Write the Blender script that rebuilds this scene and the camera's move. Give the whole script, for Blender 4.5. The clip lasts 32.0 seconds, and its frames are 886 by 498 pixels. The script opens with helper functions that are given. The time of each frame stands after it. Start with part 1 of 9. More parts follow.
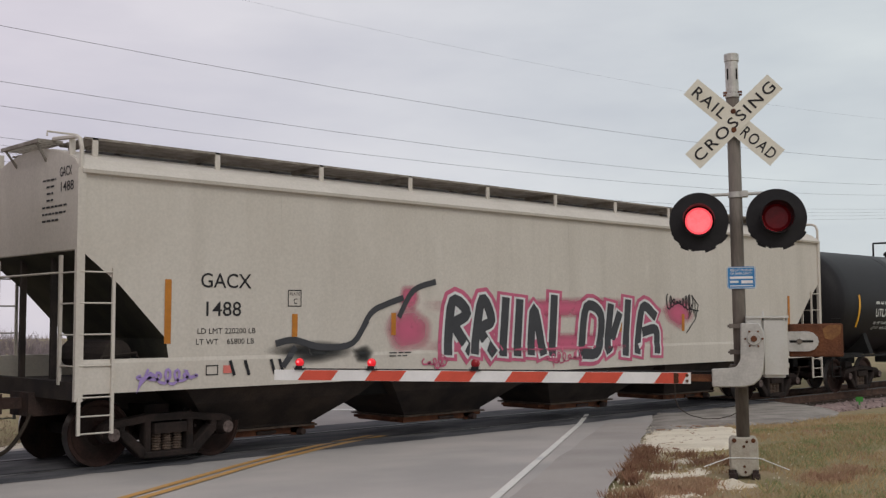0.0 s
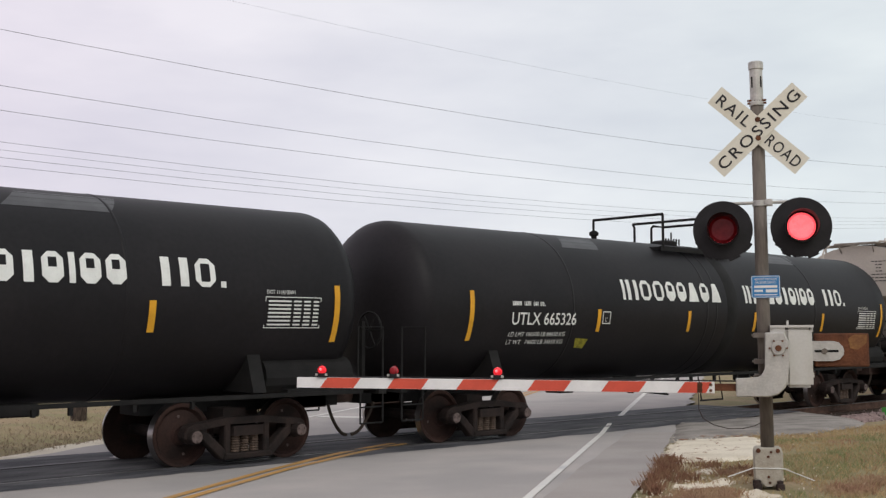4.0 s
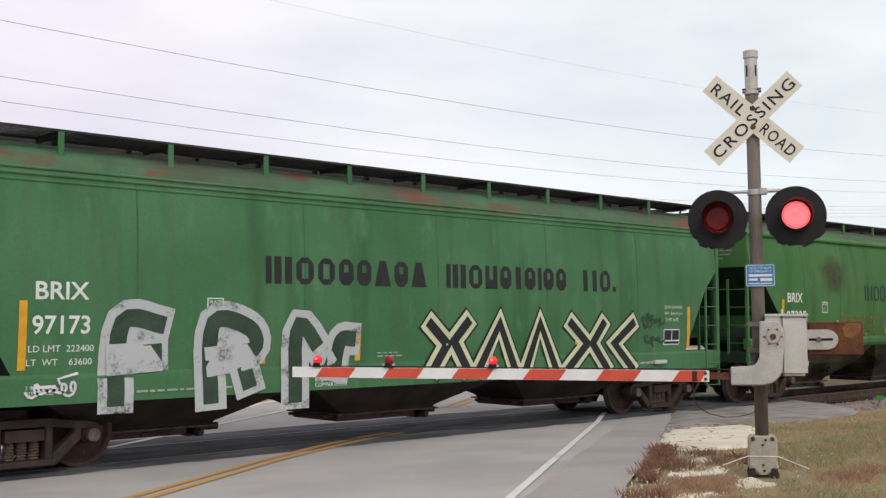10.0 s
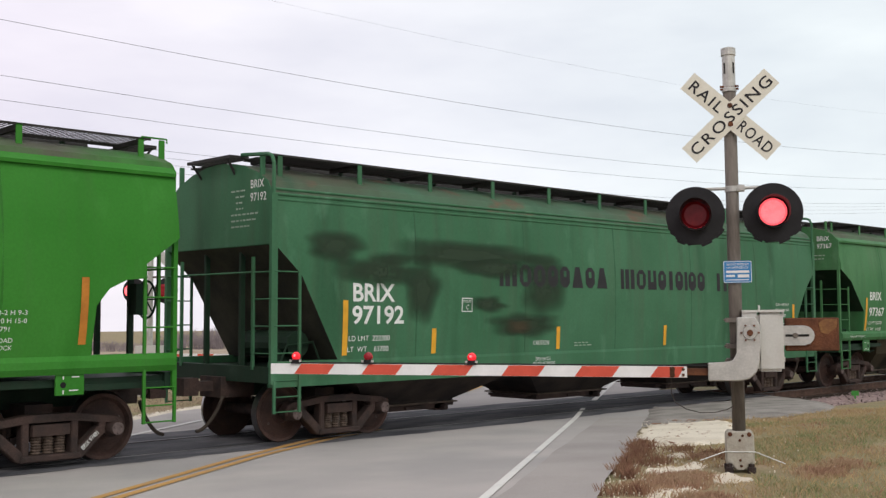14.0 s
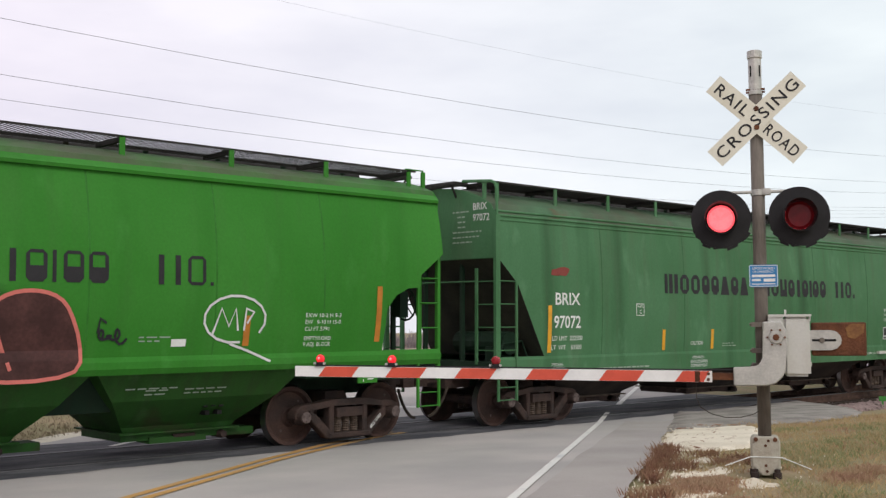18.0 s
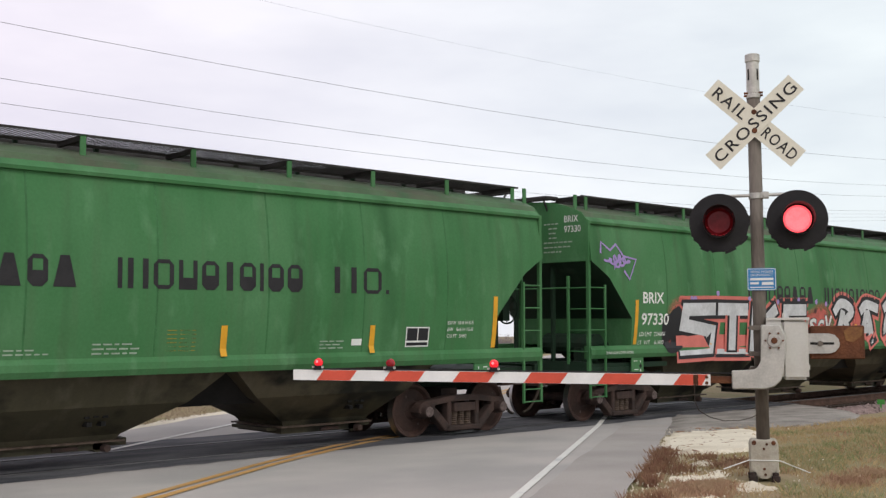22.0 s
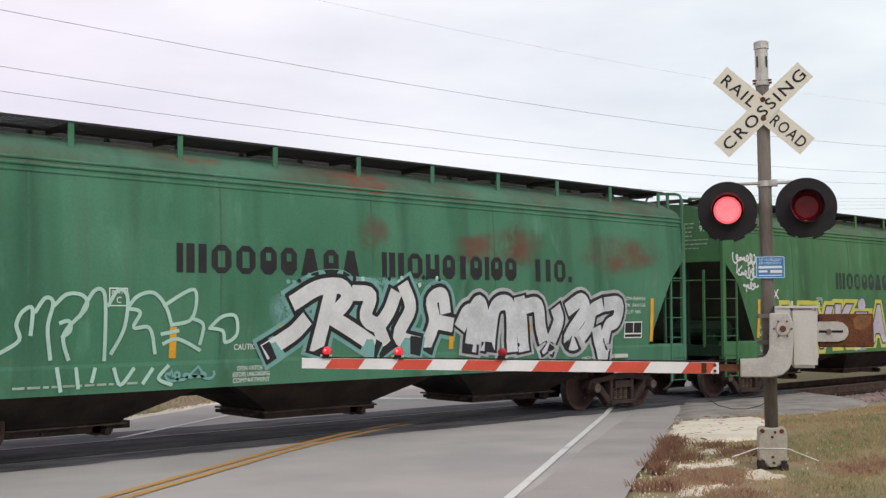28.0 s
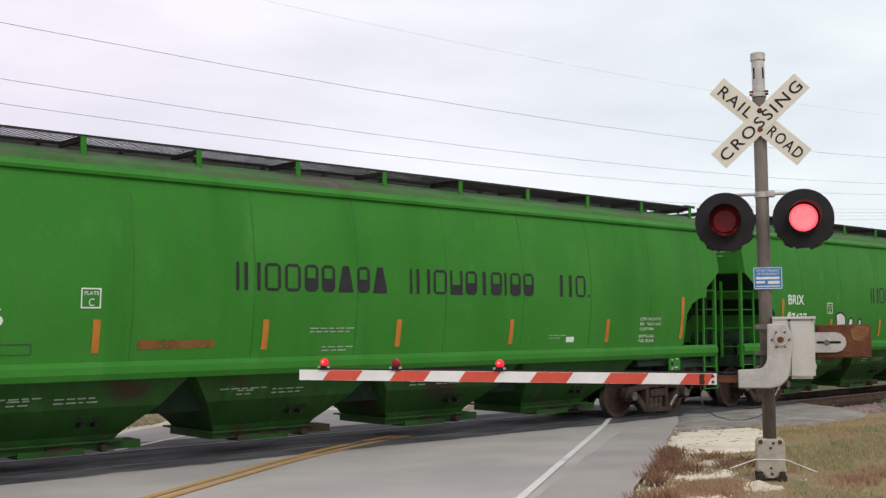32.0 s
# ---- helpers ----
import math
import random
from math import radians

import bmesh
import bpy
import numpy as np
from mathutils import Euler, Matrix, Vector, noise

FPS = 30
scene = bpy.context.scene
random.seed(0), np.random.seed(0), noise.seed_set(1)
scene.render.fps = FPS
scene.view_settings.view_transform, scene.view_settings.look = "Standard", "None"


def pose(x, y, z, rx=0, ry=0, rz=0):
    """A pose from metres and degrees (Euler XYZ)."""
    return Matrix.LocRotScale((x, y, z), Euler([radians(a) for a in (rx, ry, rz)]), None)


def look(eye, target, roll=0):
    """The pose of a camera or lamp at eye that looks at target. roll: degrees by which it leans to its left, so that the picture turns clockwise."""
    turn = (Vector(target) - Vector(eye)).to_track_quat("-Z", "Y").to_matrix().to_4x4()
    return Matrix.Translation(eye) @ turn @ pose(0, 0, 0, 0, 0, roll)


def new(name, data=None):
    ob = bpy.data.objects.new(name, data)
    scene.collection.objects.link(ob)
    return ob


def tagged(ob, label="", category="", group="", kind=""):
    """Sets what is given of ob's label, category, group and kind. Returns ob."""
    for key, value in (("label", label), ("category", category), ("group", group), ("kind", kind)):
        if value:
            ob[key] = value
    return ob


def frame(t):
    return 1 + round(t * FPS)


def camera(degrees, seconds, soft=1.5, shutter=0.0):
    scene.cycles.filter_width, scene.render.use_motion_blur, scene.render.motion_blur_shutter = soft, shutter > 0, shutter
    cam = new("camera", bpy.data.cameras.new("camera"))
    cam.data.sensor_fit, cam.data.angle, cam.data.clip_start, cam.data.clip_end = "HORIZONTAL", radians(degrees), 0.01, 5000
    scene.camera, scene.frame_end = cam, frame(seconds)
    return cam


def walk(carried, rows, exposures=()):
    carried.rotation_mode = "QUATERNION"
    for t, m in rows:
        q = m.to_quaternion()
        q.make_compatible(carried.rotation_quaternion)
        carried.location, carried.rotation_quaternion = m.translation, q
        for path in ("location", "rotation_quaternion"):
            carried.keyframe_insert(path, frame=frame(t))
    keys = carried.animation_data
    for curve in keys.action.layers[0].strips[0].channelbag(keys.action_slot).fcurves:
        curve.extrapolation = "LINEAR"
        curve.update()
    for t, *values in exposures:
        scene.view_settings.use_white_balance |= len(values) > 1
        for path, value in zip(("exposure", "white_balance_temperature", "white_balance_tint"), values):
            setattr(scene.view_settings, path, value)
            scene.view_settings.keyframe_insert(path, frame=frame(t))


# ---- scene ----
# Level crossing with a passing goods train. x runs along the track in the direction of travel,
# y across it, z up from the top of the rails.


def axis_pose(t, yaw, pitch, roll):
    return (t, pose(0, -14.89, 1.96, 90 + pitch, -roll, -yaw))


# ---- camera: seconds, heading from +y towards +x, pitch, roll ----
TURNS = [
    (0, 43.99, 3.78, -0.21), (0.5, 43.7, 3.89, 0.09), (1, 43.37, 3.89, 0.11), (1.5, 43.13, 3.84, 0.02),
    (2, 43.03, 3.9, -0.24), (2.5, 43.06, 4.07, 0.03), (4.5, 42.78, 4.22, 0.01), (5, 42.71, 4.23, 0.12),
    (5.5, 42.73, 4.07, 0.54), (6, 42.85, 3.92, 0.31), (6.5, 43.07, 3.77, 0.44), (7, 43.35, 3.76, 0.76),
    (7.5, 43.55, 3.72, 0.44), (8, 43.62, 3.6, 0.01), (8.5, 43.56, 3.44, 0.15), (9, 43.41, 3.36, 0.12),
    (9.5, 43.21, 3.52, -0.07), (10, 43.07, 3.65, -0.12), (10.5, 43.2, 3.77, -0.25), (11, 43.4, 3.62, 0.34),
    (11.5, 43.47, 3.58, 0.31), (12, 43.6, 3.6, 0.28), (12.5, 43.86, 3.43, 0.11), (13, 44.06, 3.36, 0.02),
    (13.5, 44.12, 3.41, 0.09), (14, 44.17, 3.46, -0.17), (14.5, 44.08, 3.41, -0.05), (16.5, 42.89, 3.48, -0.43),
    (17, 42.9, 3.53, -0.19), (17.5, 42.92, 3.56, -0.04), (18, 42.92, 3.63, 0.04), (18.5, 43.01, 3.73, -0.01),
    (19, 43.04, 3.85, -0.15), (19.5, 42.98, 3.97, -0.06), (20, 42.89, 4.02, 0.08), (20.5, 42.89, 4.02, 0.09),
    (21, 42.88, 4, 0.16), (21.5, 42.94, 3.93, 0.09), (22, 43.01, 3.81, 0.01), (22.5, 43.05, 3.58, 0.19),
    (23, 43.06, 3.38, 0.13), (23.5, 42.93, 3.34, 0.13), (24, 42.8, 3.33, 0.14), (24.5, 42.74, 3.35, -0.06),
    (26.5, 42.59, 3.3, -0.14), (27, 42.63, 3.2, -0.28), (27.5, 42.65, 3.14, -0.14), (28, 42.59, 3.21, -0.05),
    (28.5, 42.61, 3.17, -0.02), (29, 42.56, 3.2, -0.25), (29.5, 42.44, 3.48, 0.16), (30, 42.05, 3.67, 0.13),
    (30.5, 41.8, 3.78, 0.14), (31, 41.94, 4.07, 0.09), (31.5, 42.49, 4.05, 0.01), (32, 42.71, 3.8, -0.13),
]
# train's distance travelled, each second
RUN = [0.00, 10.57, 21.18, 31.82, 42.48, 53.17, 63.85, 74.54, 85.23, 95.89, 106.48, 117.00, 127.45, 137.88, 148.34, 158.83, 169.34, 179.80, 190.11, 200.27, 210.29, 220.24, 230.21, 240.20, 250.20, 260.16, 270.04, 279.83, 289.54, 299.16, 308.67, 318.08, 327.40]

cam = camera(44.0, 32.0, soft=1.35)
walk(cam, [axis_pose(*row) for row in TURNS],
     exposures=[(0, -0.10), (2.5, -0.08), (4.5, 0.26), (5, 0.30), (6, 0.37), (32, 0.37)])

# ---- world, sun, exposure ----
world = bpy.data.worlds.new("overcast_sky")
scene.world = world
world.use_nodes = True
wn, wl = world.node_tree.nodes, world.node_tree.links
wn.clear()
w_out = wn.new("ShaderNodeOutputWorld")
w_bg = wn.new("ShaderNodeBackground")
w_sky = wn.new("ShaderNodeTexSky")
w_sky.sky_type = "NISHITA"
w_sky.sun_disc = False
w_sky.sun_elevation, w_sky.sun_rotation = radians(40), radians(200)
w_dim = wn.new("ShaderNodeMixRGB")
w_dim.blend_type, w_dim.inputs[0].default_value = "MULTIPLY", 1.0
w_dim.inputs[2].default_value = (0.1, 0.1, 0.1, 1)
w_co = wn.new("ShaderNodeTexCoord")
w_map = wn.new("ShaderNodeMapping")
w_map.inputs["Scale"].default_value = (1.3, 1.3, 4.5)
w_noise = wn.new("ShaderNodeTexNoise")
w_noise.inputs["Scale"].default_value = 2.2
w_noise.inputs["Detail"].default_value = 5.0
w_noise.inputs["Roughness"].default_value = 0.52
w_ramp = wn.new("ShaderNodeValToRGB")
w_ramp.color_ramp.elements[0].position, w_ramp.color_ramp.elements[0].color = 0.32, (0.615, 0.62, 0.655, 1)
w_ramp.color_ramp.elements[1].position, w_ramp.color_ramp.elements[1].color = 0.66, (0.785, 0.782, 0.785, 1)
w_mix = wn.new("ShaderNodeMixRGB")
w_mix.inputs[0].default_value = 0.93
wl.new(w_co.outputs["Generated"], w_map.inputs["Vector"])
wl.new(w_map.outputs[0], w_noise.inputs["Vector"])
wl.new(w_noise.outputs[0], w_ramp.inputs[0])
wl.new(w_sky.outputs[0], w_dim.inputs[1])
wl.new(w_dim.outputs[0], w_mix.inputs[1])
wl.new(w_ramp.outputs[0], w_mix.inputs[2])
# the cloud is a little lilac on one side and bluer on the other
w_side = wn.new("ShaderNodeVectorMath")
w_side.operation = "DOT_PRODUCT"
w_side.inputs[1].default_value = (0.73, -0.68, 0.0)
w_span = wn.new("ShaderNodeMapRange")
w_span.inputs[1].default_value, w_span.inputs[2].default_value = -0.4, 0.3
w_tint = wn.new("ShaderNodeMixRGB")
w_tint.inputs[1].default_value, w_tint.inputs[2].default_value = (1.025, 0.95, 1.03, 1), (0.985, 1.045, 1.05, 1)
w_col = wn.new("ShaderNodeMixRGB")
w_col.blend_type, w_col.inputs[0].default_value = "MULTIPLY", 1.0
wl.new(w_co.outputs["Generated"], w_side.inputs[0])
wl.new(w_side.outputs["Value"], w_span.inputs[0])
wl.new(w_span.outputs[0], w_tint.inputs[0])
wl.new(w_mix.outputs[0], w_col.inputs[1])
wl.new(w_tint.outputs[0], w_col.inputs[2])
wl.new(w_col.outputs[0], w_bg.inputs[0])
w_bg.inputs[1].default_value = 1.0
wl.new(w_bg.outputs[0], w_out.inputs[0])

sun = new("sun", bpy.data.lights.new("sun", "SUN"))
sun.data.energy, sun.data.angle, sun.data.color = 0.9, radians(25), (1.0, 0.96, 0.9)
sun.matrix_world = look((-20, -40, 40), (0, 0, 0))


# ---- materials ----
def mat(name, color, rough=0.6, metal=0.0, var=0.12, scale=6.0, bump=0.0, color2=None, cover=0.5, fine=40.0,
        stretch=(1, 1, 1), emit=0.0, coat=0.0, gloss=0.22):
    """Base colour with blotches at one scale and grain at another."""
    m = bpy.data.materials.new(name)
    m.use_nodes = True
    n, l = m.node_tree.nodes, m.node_tree.links
    b = n["Principled BSDF"]
    b.inputs["Roughness"].default_value, b.inputs["Metallic"].default_value = rough, metal
    b.inputs["Specular IOR Level"].default_value = gloss
    co, mp = n.new("ShaderNodeTexCoord"), n.new("ShaderNodeMapping")
    mp.inputs["Scale"].default_value = stretch
    l.new(co.outputs["Object"], mp.inputs[0])
    big, small = n.new("ShaderNodeTexNoise"), n.new("ShaderNodeTexNoise")
    big.inputs["Scale"].default_value, big.inputs["Detail"].default_value = scale, 4
    small.inputs["Scale"].default_value, small.inputs["Detail"].default_value = fine, 3
    for s in (big, small):
        l.new(mp.outputs[0], s.inputs["Vector"])
    ramp = n.new("ShaderNodeValToRGB")
    c2 = color2 or [c * (1 - 2.2 * var) for c in color]
    ramp.color_ramp.elements[0].position, ramp.color_ramp.elements[0].color = cover - 0.13, (*c2, 1)
    ramp.color_ramp.elements[1].position, ramp.color_ramp.elements[1].color = cover + 0.13, (*color, 1)
    l.new(big.outputs[0], ramp.inputs[0])
    grain = n.new("ShaderNodeMapRange")
    grain.inputs[3].default_value, grain.inputs[4].default_value = 1 - var * 1.6, 1 + var * 1.6
    l.new(small.outputs[0], grain.inputs[0])
    mul = n.new("ShaderNodeMixRGB")
    mul.blend_type, mul.inputs[0].default_value = "MULTIPLY", 1.0
    l.new(ramp.outputs[0], mul.inputs[1]), l.new(grain.outputs[0], mul.inputs[2])
    l.new(mul.outputs[0], b.inputs["Base Color"])
    if bump:
        bn = n.new("ShaderNodeBump")
        bn.inputs["Strength"].default_value, bn.inputs["Distance"].default_value = bump, 0.02
        l.new(small.outputs[0], bn.inputs["Height"]), l.new(bn.outputs[0], b.inputs["Normal"])
    if emit:
        b.inputs["Emission Color"].default_value, b.inputs["Emission Strength"].default_value = (*color, 1), emit
    if coat:
        b.inputs["Coat Weight"].default_value = coat
    return m


def car_paint(name, base, faded, rust, rust_cover, seed, streak=0.35, dirt=(0.09, 0.075, 0.055), band=1.0):
    """Weathered car paint: fading in broad patches, dark run-down streaks, rust blotches, road dirt low down as splashes."""
    m = bpy.data.materials.new(name)
    m.use_nodes = True
    n, l = m.node_tree.nodes, m.node_tree.links
    b = n["Principled BSDF"]
    b.inputs["Roughness"].default_value = 0.6
    b.inputs["Specular IOR Level"].default_value = 0.13
    co = n.new("ShaderNodeTexCoord")

    def noise_of(scale, stretch, detail=4, shift=0.0):
        mp = n.new("ShaderNodeMapping")
        mp.inputs["Scale"].default_value, mp.inputs["Location"].default_value = stretch, (seed * 7.3 + shift, seed * 3.1, seed * 1.7)
        l.new(co.outputs["Object"], mp.inputs[0])
        t = n.new("ShaderNodeTexNoise")
        t.inputs["Scale"].default_value, t.inputs["Detail"].default_value = scale, detail
        l.new(mp.outputs[0], t.inputs["Vector"])
        return t.outputs[0]

    def mixed(fac_socket, lo, hi, a, c):
        r = n.new("ShaderNodeMapRange")
        r.inputs[1].default_value, r.inputs[2].default_value = lo, hi
        l.new(fac_socket, r.inputs[0])
        x = n.new("ShaderNodeMixRGB")
        l.new(r.outputs[0], x.inputs[0])
        for k, v in ((1, a), (2, c)):
            if isinstance(v, tuple):
                x.inputs[k].default_value = (*v, 1)
            else:
                l.new(v, x.inputs[k])
        return x.outputs[0]

    col = mixed(noise_of(0.55, (1, 1, 1)), 0.35, 0.68, base, faded)
    # broad upright bands of chalking and grime between the seams
    dull = tuple(c * (1 - 0.38 * band) for c in base)
    col = mixed(noise_of(1.1, (1.5, 1, 0.16), 3, 11.0), 0.52, 0.80, col, dull)
    col = mixed(noise_of(2.3, (1.2, 1, 0.5), 5, 13.0), 0.60, 0.92, col, tuple(min(1.0, c * (1 + 0.25 * band) + 0.03 * band) for c in faded))
    streaks = noise_of(3.2, (1.6, 1, 0.12), 5, 2.0)
    col = mixed(streaks, 0.5, 0.5 + 0.5 / max(streak, 0.05), col, dirt)
    col = mixed(noise_of(0.9, (1, 1, 1.6), 6, 5.0), 0.78 - rust_cover, 0.9 - rust_cover, col, rust)
    grain = noise_of(26, (1, 1, 1), 3, 9.0)
    g = n.new("ShaderNodeMapRange")
    g.inputs[3].default_value, g.inputs[4].default_value = 0.86, 1.14
    l.new(grain, g.inputs[0])
    mul = n.new("ShaderNodeMixRGB")
    mul.blend_type, mul.inputs[0].default_value = "MULTIPLY", 1.0
    l.new(col, mul.inputs[1]), l.new(g.outputs[0], mul.inputs[2])
    l.new(mul.outputs[0], b.inputs["Base Color"])
    bn = n.new("ShaderNodeBump")
    bn.inputs["Strength"].default_value, bn.inputs["Distance"].default_value = 0.25, 0.01
    l.new(noise_of(1.4, (1, 1, 1), 2, 4.0), bn.inputs["Height"]), l.new(bn.outputs[0], b.inputs["Normal"])
    return m


M_ROAD = mat("worn_asphalt", (0.43, 0.39, 0.365), 0.85, var=0.06, scale=0.45, bump=0.3, color2=(0.35, 0.325, 0.308), fine=70, stretch=(1, 1, 1))
M_SHOULDER = mat("patched_asphalt", (0.37, 0.335, 0.31), 0.88, var=0.08, scale=0.6, bump=0.35, color2=(0.31, 0.28, 0.26), fine=50)
M_APRON = mat("cracked_apron", (0.31, 0.28, 0.25), 0.9, var=0.16, scale=1.6, bump=0.6, color2=(0.19, 0.17, 0.15), cover=0.47, fine=26)
M_MARKER = mat("marker_green", (0.06, 0.27, 0.05), 0.5)
M_RUSTGRASS = mat("rust_grass", (0.34, 0.20, 0.13), 0.95, var=0.2, scale=3, color2=(0.42, 0.29, 0.18))
M_ROAD_DARK = mat("newer_shaded_asphalt", (0.125, 0.12, 0.125), 0.8, var=0.2, scale=1.7, bump=0.5, color2=(0.055, 0.055, 0.062), cover=0.52, fine=34, stretch=(0.5, 1.6, 1))
M_YELLOW = mat("road_yellow", (0.50, 0.275, 0.085), 0.7, var=0.12, scale=3, color2=(0.43, 0.26, 0.11), cover=0.45, fine=50)
M_WHITE_LINE = mat("road_white", (0.68, 0.655, 0.61), 0.7, var=0.08, scale=3, color2=(0.5, 0.49, 0.48), cover=0.36, fine=50)
M_GROUND = mat("dry_turf", (0.30, 0.225, 0.135), 0.95, var=0.2, scale=0.8, bump=0.6, color2=(0.235, 0.205, 0.105), fine=30)
M_SAND = mat("pale_gravel", (0.68, 0.61, 0.49), 0.95, var=0.14, scale=1.4, bump=0.6, color2=(0.56, 0.49, 0.38), cover=0.4, fine=34)
M_BALLAST = mat("ballast", (0.34, 0.25, 0.235), 0.95, var=0.3, scale=8, bump=1.0, color2=(0.23, 0.16, 0.145), fine=22)
M_STONE = mat("ballast_stone", (0.37, 0.28, 0.265), 0.9, var=0.3, scale=5, color2=(0.18, 0.14, 0.13))
M_TIE = mat("tie_wood", (0.10, 0.075, 0.06), 0.9, var=0.25, scale=6, bump=0.5, stretch=(4, 0.6, 1))
M_RAIL = mat("rail_steel", (0.13, 0.075, 0.055), 0.6, 0.4, var=0.2, scale=5)
M_RAIL_TOP = mat("rail_head", (0.17, 0.16, 0.16), 0.5, 0.7, var=0.12, scale=3)
M_WHEEL = mat("wheel_rust", (0.088, 0.050, 0.040), 0.7, 0.15, var=0.25, scale=3, bump=0.3, color2=(0.05, 0.032, 0.027))
M_TREAD = mat("wheel_tread", (0.42, 0.40, 0.39), 0.3, 1.0, var=0.06)
M_TRUCK = mat("truck_frame", (0.066, 0.041, 0.034), 0.85, 0.0, var=0.25, scale=4, bump=0.4, color2=(0.036, 0.026, 0.023))
# darker truck and wheel colours for the tank cars and the tan hoppers
M_DARK_TRUCK = mat("dark_truck", (0.032, 0.022, 0.019), 0.9, 0.0, var=0.3, scale=4, bump=0.4, color2=(0.016, 0.012, 0.011))
M_DARK_WHEEL = mat("dark_wheel", (0.046, 0.024, 0.019), 0.8, 0.1, var=0.3, scale=3, bump=0.3, color2=(0.022, 0.014, 0.012))
M_SPRING = mat("spring_steel", (0.12, 0.085, 0.065), 0.75, 0.1, var=0.2, scale=9)
M_CAP = mat("bearing_cap", (0.16, 0.12, 0.11), 0.7, 0.1, var=0.2, scale=9)
# grime and the shade under the car ends, both held in this colour
M_SLOPE = mat("grimy_shaded_slope", (0.052, 0.048, 0.034), 0.8, var=0.25, scale=1.5, color2=(0.026, 0.026, 0.02))
# for black gear, and for the shade painted onto sheets between the bays
M_DARK = mat("grime_and_shade_black", (0.014, 0.013, 0.0125), 0.75, var=0.2, scale=3)
M_GRATE = mat("grating", (0.045, 0.041, 0.039), 0.75, 0.1, var=0.15, scale=5)
M_GRATE_TAN = mat("tan_grating", (0.30, 0.27, 0.235), 0.75, 0.1, var=0.15, scale=5, color2=(0.2, 0.17, 0.14))
M_HOSE = mat("rubber_hose", (0.06, 0.045, 0.035), 0.8, var=0.2)
M_REFLECT = mat("reflective_yellow", (0.72, 0.36, 0.03), 0.45, var=0.07, scale=4)
M_REFLECT_OLD = mat("dirty_reflective", (0.50, 0.19, 0.03), 0.5, var=0.1, scale=4)
M_LETTER_W = mat("letter_white", (0.74, 0.74, 0.70), 0.6, var=0.05, scale=5)
M_PRINT = mat("worn_print", (0.34, 0.42, 0.33), 0.7, var=0.1, scale=5)
M_LETTER_K = mat("letter_black", (0.028, 0.026, 0.028), 0.6, var=0.1, scale=5)
M_LETTER_FADED = mat("letter_worn", (0.022, 0.035, 0.026), 0.6, var=0.1, scale=3, color2=(0.05, 0.12, 0.07), cover=0.36)
M_TANK = mat("tank_black", (0.0155, 0.0135, 0.0145), 0.5, var=0.2, scale=0.7, color2=(0.011, 0.010, 0.011), fine=14, gloss=0.17)
M_TANK_PATCH = mat("tank_repaint", (0.085, 0.085, 0.088), 0.5, var=0.1, scale=3)
M_POST = mat("weathered_steel_post", (0.17, 0.145, 0.122), 0.7, 0.1, var=0.18, scale=5, stretch=(1, 1, 0.2), color2=(0.10, 0.08, 0.065), cover=0.42)
M_ALU = mat("cast_aluminium", (0.54, 0.515, 0.47), 0.5, 0.5, var=0.10, scale=5, bump=0.1)
M_CASE = mat("grey_case", (0.56, 0.54, 0.495), 0.55, 0.15, var=0.06, scale=3, color2=(0.48, 0.44, 0.39), cover=0.34)
M_SIGN = mat("crossbuck_face", (0.70, 0.66, 0.55), 0.5, var=0.05, scale=2, color2=(0.58, 0.52, 0.40), cover=0.36)
M_PLACARD = mat("old_placard_yellow", (0.30, 0.27, 0.03), 0.7, var=0.25, scale=9, color2=(0.10, 0.09, 0.02), cover=0.45)
M_RUST = mat("rusty_iron", (0.16, 0.062, 0.03), 0.85, 0.1, var=0.25, scale=4, bump=0.4, color2=(0.085, 0.035, 0.02))
M_RUST_YEL = mat("old_yellow_rust", (0.25, 0.125, 0.045), 0.8, var=0.25, scale=5, color2=(0.16, 0.07, 0.035))
M_LAMP_BLACK = mat("signal_black", (0.022, 0.02, 0.021), 0.6, var=0.12, scale=6)
M_LENS = mat("dark_red_lens", (0.30, 0.016, 0.022), 0.25, var=0.1, scale=20, fine=60)
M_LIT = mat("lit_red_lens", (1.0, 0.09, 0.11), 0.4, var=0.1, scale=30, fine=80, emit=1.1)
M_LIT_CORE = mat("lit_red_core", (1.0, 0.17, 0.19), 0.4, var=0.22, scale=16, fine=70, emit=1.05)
M_ARM_LIT = mat("arm_lamp_red", (0.75, 0.02, 0.03), 0.3, var=0.1, scale=30, fine=80, emit=0.55)
M_BLUE = mat("blue_sign", (0.05, 0.22, 0.47), 0.45, var=0.05, scale=6)
M_ARM_W = mat("arm_white", (0.80, 0.78, 0.75), 0.5, var=0.04, scale=3)
M_ARM_R = mat("arm_red", (0.66, 0.10, 0.06), 0.5, var=0.06, scale=3)
M_WIRE = mat("overhead_wire", (0.22, 0.22, 0.25), 0.7, var=0.05)
M_CONCRETE = mat("old_concrete", (0.40, 0.36, 0.31), 0.9, var=0.12, scale=3, bump=0.3)
M_BASE = mat("cast_base", (0.40, 0.365, 0.30), 0.8, var=0.1, scale=5, bump=0.2, color2=(0.31, 0.27, 0.21), cover=0.42)
M_BARK = mat("bare_twigs", (0.33, 0.275, 0.285), 0.95, var=0.2, scale=2)
M_FIELD = mat("stubble_field", (0.40, 0.32, 0.235), 0.95, var=0.15, scale=0.3, color2=(0.32, 0.25, 0.18), fine=6)
M_WEED = mat("dead_weed", (0.22, 0.105, 0.07), 0.95, var=0.3, scale=9, color2=(0.30, 0.185, 0.11))
